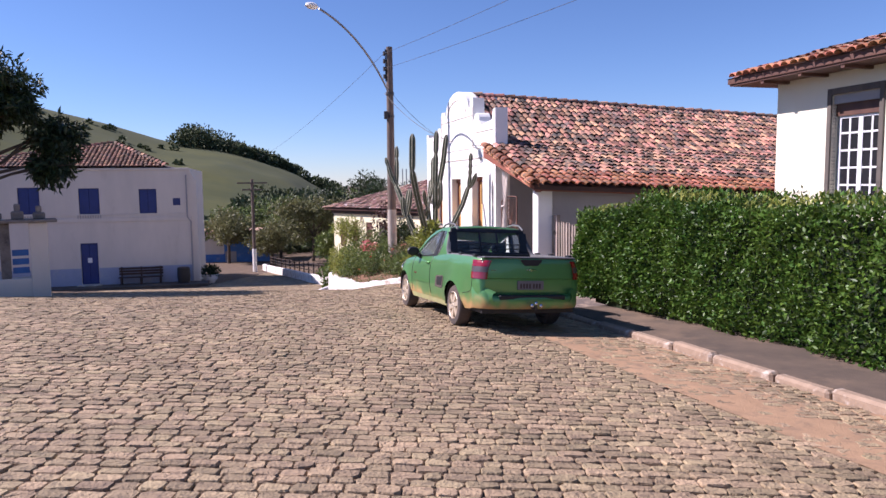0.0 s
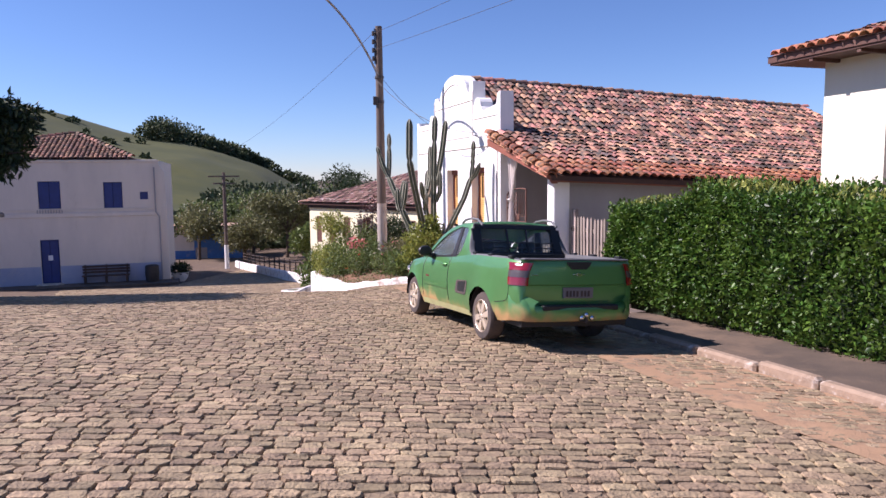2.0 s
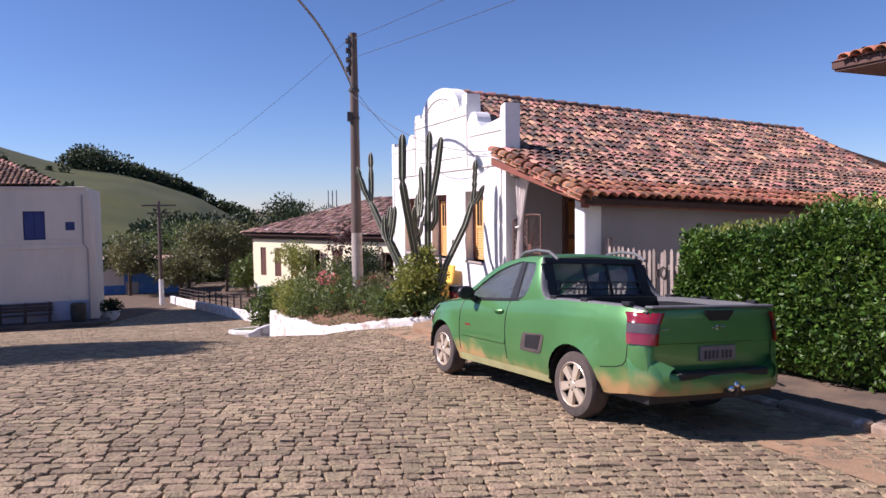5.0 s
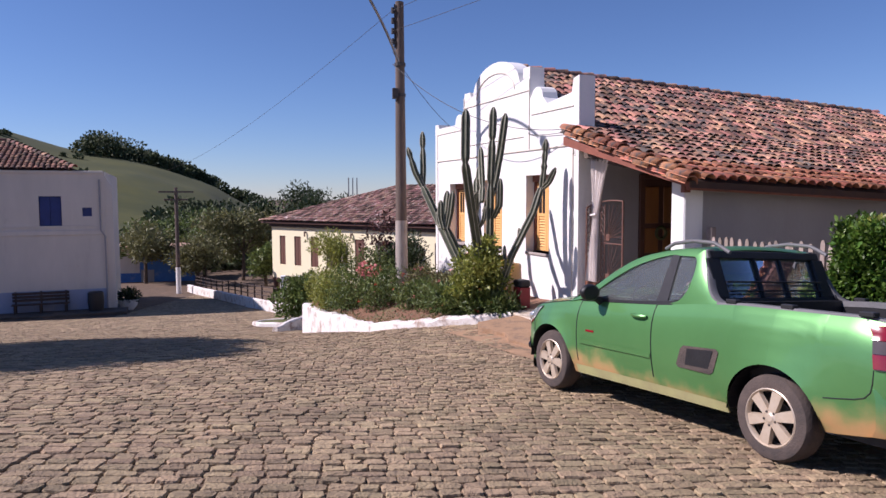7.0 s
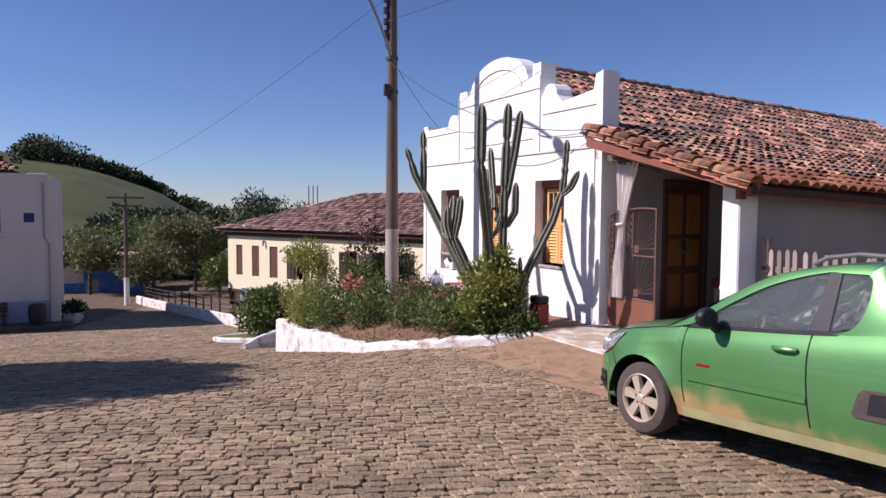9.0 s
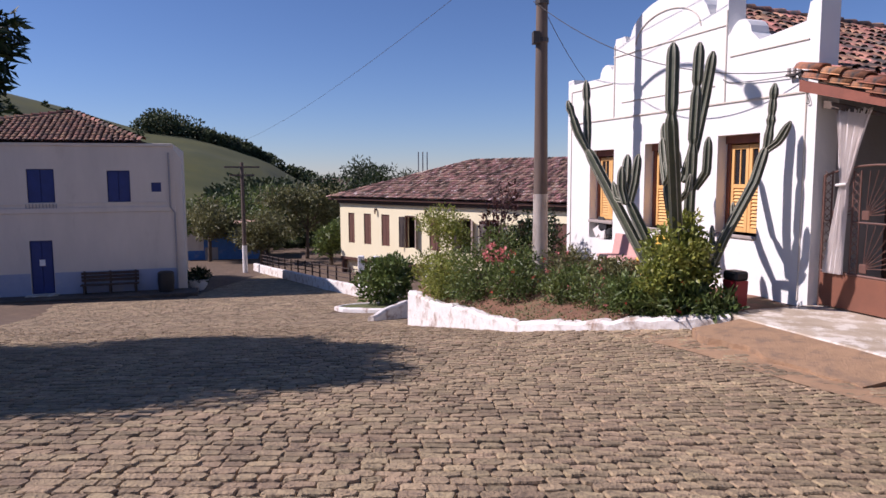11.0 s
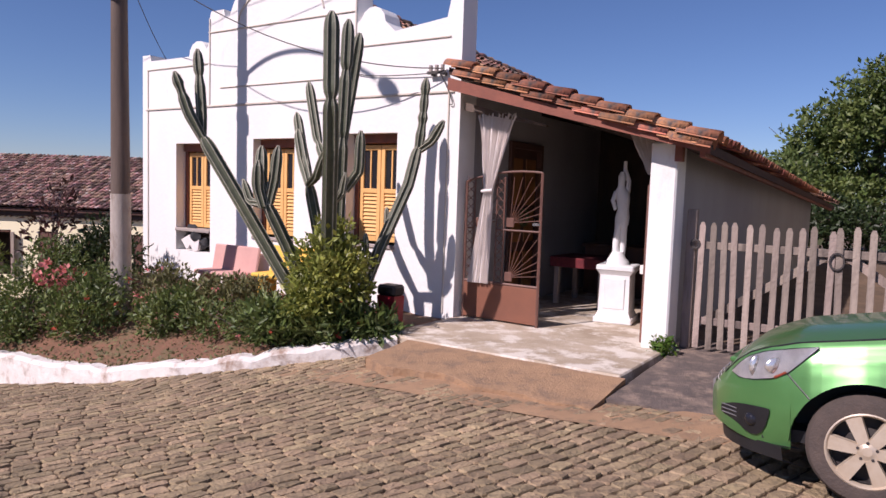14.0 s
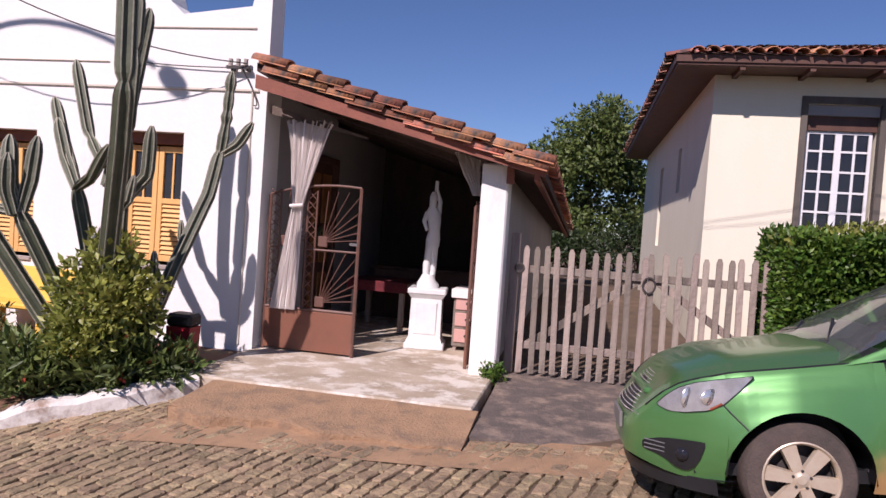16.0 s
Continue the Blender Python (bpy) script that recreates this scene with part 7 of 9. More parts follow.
BUSHES = [(-1.55, 22.3, [(0, 0, 0.28, 0.45, 0.45, 0.34), (0.35, 0.2, 0.36, 0.36, 0.36, 0.36)], 1900, 0.09, LEAF_BUSH, "green shrub with small leaves", None),
          (-1.2, 23.3, [(0, 0, 0.4, 0.45, 0.45, 0.45), (0.5, -0.5, 0.3, 0.4, 0.4, 0.36)], 1900, 0.09, LEAF_OLIVE, "dusty olive shrub with pinkish flowers", (PETAL, 14, 0.05, None)),
          (-2.35, 23.6, [(0, 0, 0.35, 0.6, 0.7, 0.45), (0.4, 0.3, 0.6, 0.5, 0.5, 0.5)], 3600, 0.085, LEAF_BUSH, "dark green shrub spilling over the wall", (PETAL_R, 10, 0.05, None)),
          (-2.9, 24.7, [(0, 0, 0.6, 0.7, 0.7, 0.6), (0.5, 0.3, 1.05, 0.5, 0.5, 0.5), (-0.3, -0.2, 0.15, 0.5, 0.6, 0.3)], 4000, 0.085, LEAF_BUSH, "tall green shrub with pink blossom", (PETAL, 30, 0.09, [(0.35, -0.25, 0.95, 0.28, 0.28, 0.22)])),
          (-3.5, 25.8, [(0, 0, 0.55, 0.65, 0.65, 0.6), (-0.2, 0.3, 0.2, 0.5, 0.6, 0.4)], 4000, 0.08, LEAF_LIME, "yellow-green shrub over the wall corner", None),
          (-3.75, 26.9, [(0.1, 0, 1.62, 0.62, 0.62, 0.42), (0.4, -0.3, 1.25, 0.45, 0.45, 0.4), (-0.1, 0.0, 0.5, 0.55, 0.55, 0.5)], 4200, 0.085, LEAF_LIME, "rounded olive-yellow shrub on the planter corner", None),
          (-1.5, 25.6, [(0, 0, 0.6, 0.7, 0.7, 0.6), (0.1, 0.1, 1.0, 0.45, 0.45, 0.45), (-0.5, 0.3, 0.6, 0.4, 0.4, 0.4)], 3400, 0.10, LEAF_DARK, "dense dark shrub behind the pole", None),
          (-2.3, 26.1, [(0, 0, 1.2, 0.5, 0.5, 0.9), (0.2, 0.1, 1.8, 0.3, 0.3, 0.5)], 420, 0.14, LEAF_RED, "tall thin shrub with dark reddish leaves", None),
          (-0.6, 22.0, [(0, 0, 0.3, 0.6, 0.5, 0.35)], 1800, 0.09, LEAF_OLIVE, "low shrub with dry pink flowers", (PETAL, 16, 0.05, None))]
for i, (x, y, bl, n, sz, m_, lab, fl) in enumerate(BUSHES):
    bush("bush", lab, x, y, bed_z(x, y) - 0.02, bl, n, sz, m_, 0.42, 120 + i, flowers=fl)
# dry litter on the soil
rng = np.random.default_rng(77)
LP = []
for _ in range(1500):
    (bx, by), bz = bed_line[rng.integers(4, len(bed_line) - 6)]
    t = rng.random() ** 1.5 * 0.5
    e = front(-0.2 - 7 * rng.random(), 0)
    px, py = bx + (e.x - bx) * t, by + (e.y - by) * t
    LP.append((px, py, bed_z(px, py) + 0.02))
tagged(leaf_cloud("leaf_litter", np.array(LP), 0.06, LEAF_OLIVE, up=0.1, seed=78), "dry grass tufts and litter on the soil", "litter", kind="stuff")

# ---- benches and bin by the house front ----


def concrete_bench(s, d, z, material, label):
    b = thing("bench", label, "bench", FRONT @ pose(s, d, z), "painted benches by the house")
    part("seat", boxes(((0, 0, 0.36), (1.15, 0.40, 0.43)), bev=0.02), material, b)
    bm = boxes(((0, 0.38, 0.40), (1.15, 0.44, 0.86)), bev=0.02)
    bmesh.ops.rotate(bm, cent=(0, 0.4, 0.4), matrix=Matrix.Rotation(radians(-10), 3, "X"), verts=bm.verts)
    part("backrest", bm, material, b)
    for x in (0.12, 0.93):
        part("leg", boxes(((x, 0.04, 0), (x + 0.1, 0.38, 0.36)), bev=0.015), material, b)


concrete_bench(-3.50, -0.66, -0.90, YELLOWBENCH, "bright yellow painted bench against the white wall")
concrete_bench(-5.0, -0.62, -0.98, PINKPAINT, "faded pink painted bench beside the yellow one")
bin_ = thing("litter_bin", "small red litter bin with a black lid on the planter edge", "litter bin", FRONT @ pose(-0.30, -1.08, -0.90))
bm = bmesh.new()
prism(bm, [(-0.12, 0.06), (0.12, 0.06), (0.14, 0.46), (-0.14, 0.46)], -0.11, 0.11)
part("bucket", bm, BIN_RED, bin_)
part("lid", boxes(((-0.15, -0.12, 0.46), (0.15, 0.12, 0.60)), bev=0.03), BLACKPL, bin_, "black rounded lid")
part("post", boxes(((-0.03, 0.0, 0.0), (0.03, 0.06, 0.07))), DARKIRON, bin_)
# cloths on the sill of the first window
cl = thing("cloth_bundle", "black and white cloths hung over the window sill", "cloth", FRONT @ pose(-5.95, 0.0, -0.34))
bm = bmesh.new()
rng = np.random.default_rng(3)
for k in range(5):
    c = (-0.25 + 0.14 * k, 0.12 + 0.05 * rng.normal(), 0.14 + 0.10 * (k % 2) + 0.25 * rng.random())
    bmesh.ops.create_icosphere(bm, subdivisions=2, radius=0.11, matrix=Matrix.Translation(c) @ Matrix.Diagonal((1.3, 0.6, 0.9, 1)))
for v in bm.verts:
    v.co += Vector((noise.noise(v.co * 11), noise.noise(v.co * 9 + Vector((3, 0, 0))), noise.noise(v.co * 12 + Vector((0, 5, 0))))) * 0.06
part("dark_cloth", bm, INTERIOR, cl, smooth=True)
bm = bmesh.new()
prism(bm, [(-0.25, 0.20), (-0.02, 0.30), (0.28, 0.22), (0.24, 0.02), (0.1, -0.0), (0.02, 0.12), (-0.08, 0.02)], 0.0, 0.05)
part("white_cloth", bm, CLOTH, cl)

# ---- porch: iron gate, curtains, statue, furniture ----


def gate_leaf(label, mw, burst=True):
    g = thing("iron_gate", label, "gate", mw, "porch gate leaves")
    W = 1.22
    part("kick_panel", boxes(((0.0, -0.012, 0.03), (W, 0.012, 0.52)), bev=0.006), GATEBROWN, g, "brown sheet steel lower panel")
    fr_ = bmesh.new()
    tube(fr_, [(0.02, 0, 0.0), (0.02, 0, 1.93)], 0.02, 6)
    tube(fr_, [(W - 0.02, 0, 0.0), (W - 0.02, 0, 2.06)], 0.022, 6)
    tube(fr_, [(0.02, 0, 0.54), (W - 0.02, 0, 0.54)], 0.02, 6)
    part("frame", fr_, IRON, g, "brown iron frame")
    part("top_rail", tubes((bez((0.02, 0, 1.93), (0.6, 0, 2.12), (W - 0.02, 0, 2.06), 8), 0.016), seg=6), IRON, g)
    part("mid_rail", tubes(([(0.52, 0, 1.28), (W - 0.02, 0, 1.28)], 0.014), seg=6), IRON, g)
    part("mid_rail", tubes(([(0.02, 0, 1.28), (0.16, 0, 1.28)], 0.012), seg=6), IRON, g)
    for x in (0.16, 0.52, 0.64):
        part("upright", tubes(([(x, 0, 0.54), (x, 0, 2.0)], 0.012), seg=6), IRON, g)
    for x0, x1 in ((0.02, 0.16), (0.52, 0.64)):
        bm = bmesh.new()
        z = 0.56
        while z < 1.95:
            tube(bm, [(x0, 0, z), (x1, 0, z + 0.12)], 0.006, 4)
            tube(bm, [(x1, 0, z), (x0, 0, z + 0.12)], 0.006, 4)
            z += 0.12
        tagged(part("lattice", bm, IRON, g), kind="stuff")
    for cx, cz in ((0.68, 1.32), (0.68, 0.58), (0.18, 1.30)):
        part("fan_root", boxes(((cx, -0.01, cz), (cx + 0.12, 0.01, cz + 0.13)), bev=0.03), IRON, g, "small brown fan plate")
        for k in range(8):
            a = radians(6 + k * 11.5)
            R_ = min((W - 0.04 - cx - 0.06) / max(0.05, math.cos(a)), 0.62 / max(0.05, math.sin(a))) if cx > 0.4 else 0.30 / max(0.4, math.cos(a))
            part("ray", tubes(([(cx + 0.06, 0, cz + 0.06), (cx + 0.06 + R_ * math.cos(a), 0, cz + 0.06 + R_ * math.sin(a))], 0.006), seg=4), IRON, g)
    part("lock", boxes(((W - 0.13, -0.03, 1.36), (W - 0.02, 0.03, 1.40)), bev=0.006), CHROME, g)
    return g


gate_leaf("brown iron porch gate with sunburst bars, standing open", FRONT @ pose(0.02, 0.16, -0.845, 0, 0, -1.5))
gate_leaf("second brown iron gate leaf folded back beside the pillar", FRONT @ pose(2.60, 0.20, -0.845, 0, 0, 84))


def curtain(name, label, cx, d, ztop, ztie, zbot, wtop, wtie, wbot, lean, mw):
    t = thing(name, label, "curtain", mw)
    bm = bmesh.new()
    rows = []
    nzc, nx = 26, 44
    for i in range(nzc + 1):
        f = i / nzc
        z = ztop + (zbot - ztop) * f
        ft = (ztop - ztie) / (ztop - zbot)
        w = wtop + (wtie - wtop) * (f / ft) ** 0.8 if f < ft else wtie + (wbot - wtie) * ((f - ft) / (1 - ft)) ** 0.8
        amp = 0.045 * (0.5 + 0.5 * w / wtop)
        row = []
        for j in range(nx + 1):
            q = j / nx - 0.5
            row.append(bm.verts.new((cx + lean * f + q * w + 0.006 * math.sin(f * 9 + j), d + amp * math.sin(j * 1.7 + 0.6 * math.sin(f * 3)), z + (0.03 * math.sin(j * 1.1) if i == 0 else 0))))
        rows.append(row)
    for a, b in zip(rows, rows[1:]):
        for k in range(nx):
            bm.faces.new((a[k], a[k + 1], b[k + 1], b[k]))
    c = part("cloth", bm, CLOTH, t, "gathered pale striped cloth", smooth=True)
    if zbot < 0:
        part("tie", tubes(([(cx + lean * 0.4 - wtie / 2 - 0.02, d - 0.06, ztie), (cx + lean * 0.4 + wtie / 2 + 0.02, d - 0.06, ztie + 0.02)], 0.02)), CLOTH, t)
    return t


curtain("curtain", "tied pale striped curtain in the porch opening", 0.52, 0.10, 1.98, 0.95, -0.32, 0.62, 0.13, 0.34, -0.22, FRONT)
curtain("curtain", "short gathered pale cloth at the pillar top", 2.44, 0.34, 1.72, 1.45, 1.22, 0.32, 0.20, 0.08, 0.14, FRONT)

ped = thing("pedestal", "white plaster pedestal on the porch floor", "pedestal", FRONT @ pose(1.84, 1.42, -0.84, 0, 0, 8))
part("plinth", boxes(((-0.27, -0.27, 0), (0.27, 0.27, 0.09)), bev=0.012), STATUE, ped)
bm = bmesh.new()
for z0, z1, w0, w1 in ((0.09, 0.16, 0.245, 0.215), (0.16, 0.68, 0.215, 0.205), (0.68, 0.74, 0.205, 0.245)):
    a = [bm.verts.new((sx * w0, sy * w0, z0)) for sx, sy in ((-1, -1), (1, -1), (1, 1), (-1, 1))]
    b = [bm.verts.new((sx * w1, sy * w1, z1)) for sx, sy in ((-1, -1), (1, -1), (1, 1), (-1, 1))]
    for i in range(4):
        bm.faces.new((a[i], a[(i + 1) % 4], b[(i + 1) % 4], b[i]))
    bm.faces.new(a[::-1])
    bm.faces.new(b)
part("shaft", bm, STATUE, ped)
part("panel", boxes(((-0.15, -0.225, 0.20), (0.15, -0.20, 0.64)), bev=0.015), STATUE, ped)
part("cap", boxes(((-0.26, -0.26, 0.74), (0.26, 0.26, 0.82)), bev=0.015), STATUE, ped)


def loft(bm, secs, seg=14):
    rings = [[bm.verts.new((cx + rx * math.cos(2 * math.pi * k / seg), cy + ry * math.sin(2 * math.pi * k / seg), z)) for k in range(seg)] for cx, cy, z, rx, ry in secs]
    for a, b in zip(rings, rings[1:]):
        for k in range(seg):
            bm.faces.new((a[k], a[(k + 1) % seg], b[(k + 1) % seg], b[k]))
    bm.faces.new(rings[0][::-1])
    bm.faces.new(rings[-1])


bm = bmesh.new()
loft(bm, [(-0.02, 0, 0.0, 0.20, 0.16), (-0.02, 0, 0.05, 0.19, 0.15), (-0.03, 0, 0.10, 0.14, 0.12), (-0.02, 0, 0.18, 0.10, 0.10)])
loft(bm, [(-0.06, 0, 0.14, 0.055, 0.055), (-0.06, 0, 0.30, 0.062, 0.06), (-0.04, 0, 0.45, 0.065, 0.07), (-0.01, 0, 0.62, 0.082, 0.085)])
loft(bm, [(0.05, 0.02, 0.14, 0.05, 0.055), (0.055, 0.02, 0.30, 0.058, 0.06), (0.05, 0.01, 0.45, 0.062, 0.07), (0.04, 0, 0.62, 0.08, 0.085)])
loft(bm, [(0.015, 0, 0.56, 0.115, 0.095), (0.02, 0, 0.66, 0.122, 0.10), (0.03, 0, 0.78, 0.095, 0.085), (0.02, 0, 0.92, 0.115, 0.09), (0.0, 0, 1.04, 0.12, 0.08), (-0.02, 0, 1.10, 0.06, 0.05), (-0.02, 0, 1.16, 0.06, 0.065), (-0.015, 0, 1.24, 0.068, 0.075), (-0.01, 0, 1.31, 0.035, 0.04)])
tube(bm, [(0.09, 0, 1.02), (0.10, 0.02, 1.18), (0.03, 0.03, 1.34), (0.03, 0.02, 1.46)], [0.045, 0.04, 0.035, 0.03], 8)
tube(bm, [(-0.10, 0, 1.02), (-0.15, -0.02, 0.90), (-0.10, -0.06, 0.78)], [0.045, 0.038, 0.03], 8)
bmesh.ops.scale(bm, vec=(0.82, 0.82, 1.0), verts=bm.verts)
statue = part("statue", bm, STATUE, smooth=True, mw=FRONT @ pose(1.84, 1.42, -0.02, 0, 0, 20))
tagged(statue, "white plaster garden figure with a raised arm on the pedestal", "statue")

chest = thing("chest_of_drawers", "small worn pale chest of drawers behind the pillar", "chest of drawers", FRONT @ pose(2.22, 1.35, -0.84))
part("carcass", boxes(((0, 0, 0.06), (0.40, 0.75, 0.78)), bev=0.01), GREYWOOD, chest)
part("top", boxes(((-0.03, -0.03, 0.78), (0.42, 0.78, 0.82)), bev=0.01), GREYWOOD, chest)
for k in range(3):
    dw = part("drawer", boxes(((0.03, -0.02, 0.12 + k * 0.22), (0.37, 0.0, 0.30 + k * 0.22)), bev=0.008), PINKPAINT, chest)
    part("knob", boxes(((0.17, -0.04, 0.20 + k * 0.22), (0.23, -0.02, 0.23 + k * 0.22)), bev=0.006), DARKIRON, dw)
for x, y in ((0.02, 0.02), (0.34, 0.02), (0.02, 0.69), (0.34, 0.69)):
    part("foot", boxes(((x, y, 0), (x + 0.04, y + 0.04, 0.06))), GREYWOOD, chest)
cloth_ = thing("chest_cloth", "white cloth laid over the chest of drawers", "cloth", FRONT @ pose(2.19, 1.31, -0.018))
part("cloth", boxes(((0, 0, 0.0), (0.44, 0.6, 0.02)), ((0, -0.012, -0.10), (0.44, 0.0, 0.02)), bev=0.005), CLOTH, cloth_)
table = thing("table", "small table with a red cloth inside the porch", "table", FRONT @ pose(0.40, 2.3, -0.84))
part("tabletop", boxes(((0, 0, 0.70), (0.9, 0.9, 0.75)), bev=0.01), GREYWOOD, table)
for x, y in ((0.03, 0.03), (0.79, 0.03), (0.03, 0.79), (0.79, 0.79)):
    part("leg", boxes(((x, y, 0), (x + 0.08, y + 0.08, 0.70)), bev=0.006), GREYWOOD, table)
tc_ = thing("tablecloth", "red patterned cloth on the porch table, darkened for the gloom", "tablecloth", FRONT @ pose(0.38, 2.28, -0.088))
part("cloth", boxes(((0, 0, 0), (0.94, 0.94, 0.02)), ((0, -0.012, -0.14), (0.94, 0.0, 0.02)), ((-0.012, 0, -0.14), (0, 0.94, 0.02)), bev=0.006), CLOTH_RED_DIM, tc_)
counter = thing("counter", "long dark wooden counter at the back of the porch", "counter", FRONT @ pose(0.3, 3.9, -0.84))
part("front_panel", boxes(((0, 0, 0), (2.1, 0.08, 0.86)), bev=0.01), BROWNWOOD, counter)
part("top", boxes(((-0.05, -0.05, 0.86), (2.15, 0.6, 0.91)), bev=0.01), BROWNWOOD, counter)
weed = thing("weed", "tuft of green weed at the pillar foot", "plant", FRONT @ pose(2.98, -0.12, -0.88))
rng = np.random.default_rng(9)
P9, o9 = blob_points([(0, 0, 0.08, 0.15, 0.12, 0.13)], 260, rng, 0.9)
P9[:, 2] = np.abs(P9[:, 2])
leaf_cloud("leaves", P9, 0.07, LEAF_HEDGE, weed, up=0.9, seed=10)

# ---- gateway and tree on the near side of the square ----
gw = thing("gateway", "white masonry gate pillars with a low wall and blue boards", "gateway", pose(-9.05, 15.7, gz(-9.05, 15.7) - 0.05, 0, 0, 31) @ Matrix.Scale(1.22, 4))
part("low_wall", boxes(((-4.2, -0.12, 0), (0.10, 0.12, 0.42)), bev=0.02), WHITE_OLD, gw)
part("pillar", boxes(((-0.16, -0.16, 0), (0.14, 0.14, 1.42)), bev=0.015), WHITE_OLD, gw)
part("pillar", boxes(((-0.62, -0.12, 0.42), (-0.46, 0.12, 1.42)), bev=0.015), CONCRETE_OLD, gw)
part("cap_slab", boxes(((-4.2, -0.24, 1.42), (0.30, 0.24, 1.48)), bev=0.012), CONCRETE_OLD, gw, "thin weathered slab")
for k in range(9):
    x = 0.02 - k * 0.34
    part("merlon", boxes(((x - 0.10, -0.11, 1.48), (x + 0.10, 0.11, 1.60 + 0.03 * (k % 2))), ((x - 0.05, -0.06, 1.60), (x + 0.05, 0.06, 1.72 + 0.04 * (k % 3))), bev=0.02), CONCRETE_OLD, gw, "weathered concrete finial")
for z in (0.50, 0.66, 0.82):
    part("board", boxes(((-0.44, -0.02, z), (-0.18, 0.02, z + 0.11)), bev=0.005), BLUE_L, gw, "faded blue board")
    part("board", boxes(((-3.6, -0.02, z), (-0.64, 0.02, z + 0.11)), bev=0.005), BLUE_L, gw, "faded blue board")


def tree(name, label, x, y, z, h, blobs, n, leaf, material, seed, r=0.16, aspect=0.45, droop=0.0, up=0.2):
    """A tapered trunk, limbs to the lobes of the crown, and many leaves with gaps."""
    t = thing(name, label, "tree", pose(x, y, z))
    rng = np.random.default_rng(seed)
    part("trunk", tubes(([(0, 0, -0.3), (0.03 * h * 0.3, 0, h * 0.3), (0.02 * h, 0.02 * h, h * 0.62)], [r * 1.25, r, r * 0.6]), seg=9), BARK, t, smooth=True)
    bm = bmesh.new()
    for b in blobs:
        tube(bm, bez((0.01 * h, 0.01 * h, h * 0.38), (b[0] * 0.4, b[1] * 0.4, (h * 0.5 + b[2]) / 2), (b[0], b[1], b[2] + b[5] * 0.3), 6), [r * 0.5 * (1 - i / 8) for i in range(7)], 6)
        for _ in range(3):
            e = (b[0] + rng.normal() * b[3] * 0.5, b[1] + rng.normal() * b[4] * 0.5, b[2] + rng.normal() * b[5] * 0.5)
            tube(bm, bez((b[0] * 0.6, b[1] * 0.6, (h * 0.45 + b[2]) / 2), (b[0] * 0.8, b[1] * 0.8, b[2]), e, 4), [r * 0.2, r * 0.16, r * 0.12, r * 0.08, r * 0.04], 5)
    part("branchwork", bm, BARK, t)
    P, o = blob_points(blobs, n, rng, 0.8)
    # leaves gather in sprays, with gaps between
    keep = np.array([noise.noise(tuple(p * (1.6 / max(0.6, blobs[0][3] * 0.5)))) > -0.22 for p in P])
    leaf_cloud("crown", P[keep], leaf, material, t, aspect=aspect, up=up, out=o[keep] * 0.5, seed=seed, droop=droop)
    return t


tree("tree", "spreading tree with feathery dark leaves beside the gateway", -13.8, 18.2, gz(-13.8, 18.2), 6.0,
     [(0, 0, 6.0, 2.2, 2.2, 1.2), (1.2, 1.0, 5.4, 1.6, 1.5, 1.0), (1.4, -0.6, 5.2, 1.5, 1.2, 0.9), (-1.8, 0.4, 5.6, 1.8, 1.7, 1.1), (0, 2.4, 5.2, 1.7, 1.6, 1.0), (-1.5, -1.8, 5.0, 1.6, 1.5, 1.0), (1.8, 0.7, 5.0, 0.9, 0.9, 0.6), (1.7, -0.7, 5.5, 1.2, 1.2, 0.9), (2.8, 0.4, 4.9, 0.45, 0.5, 0.35), (3.3, 1.2, 4.1, 0.75, 0.7, 0.6), (3.2, 1.0, 3.3, 0.55, 0.6, 0.5), (0.6, -1.7, 5.2, 1.5, 1.2, 0.9), (-0.9, -2.3, 5.2, 1.6, 1.2, 1.0), (-3.0, -1.9, 5.2, 1.8, 1.6, 1.0), (-3.2, 1.2, 5.4, 1.6, 1.6, 1.0)], 100000, 0.20, LEAF_DARK, 201, 0.2, 0.32, 0.45, 0.0)
tree("tree", "broad green tree behind the two houses", 27.0, 22.6, -1.0, 7.5,
     [(0, 0, 5.6, 2.2, 2.2, 1.7), (-1.4, 1.3, 4.6, 1.7, 1.7, 1.4), (1.5, -1.2, 4.8, 1.7, 1.7, 1.4), (-0.5, -0.8, 6.9, 1.4, 1.4, 1.2), (-1.9, 2.2, 3.2, 1.6, 1.6, 1.3), (1.8, -2.2, 3.0, 1.7, 1.7, 1.4), (0, 0.5, 2.6, 1.9, 1.9, 1.3)], 30000, 0.24, LEAF_BUSH, 202, 0.22, 0.5)
tree("tree", "low leafy tree in the yard beyond the fence", 22.0, 24.2, -1.2, 4.4,
     [(0, 0, 2.8, 1.6, 1.6, 1.2), (1.3, -1.2, 2.3, 1.4, 1.4, 1.0), (-1.2, 1.2, 2.2, 1.3, 1.3, 1.0)], 9000, 0.20, LEAF_BUSH, 203, 0.14, 0.5)

for i, (x, y, h) in enumerate(((17.5, 23.6, 2.6), (20.0, 21.6, 2.4), (24.5, 19.6, 3.2), (15.0, 22.6, 2.0))):
    tree("tree", "low dark shrubby tree beyond the earth yard", x, y, -1.0, h, [(0, 0, h * 0.6, 1.4, 1.4, h * 0.35), (0.9, -0.8, h * 0.45, 1.2, 1.2, h * 0.3), (-0.9, 0.7, h * 0.4, 1.2, 1.2, h * 0.3)], 5200, 0.17, LEAF_DARK, 230 + i, 0.09, 0.5)

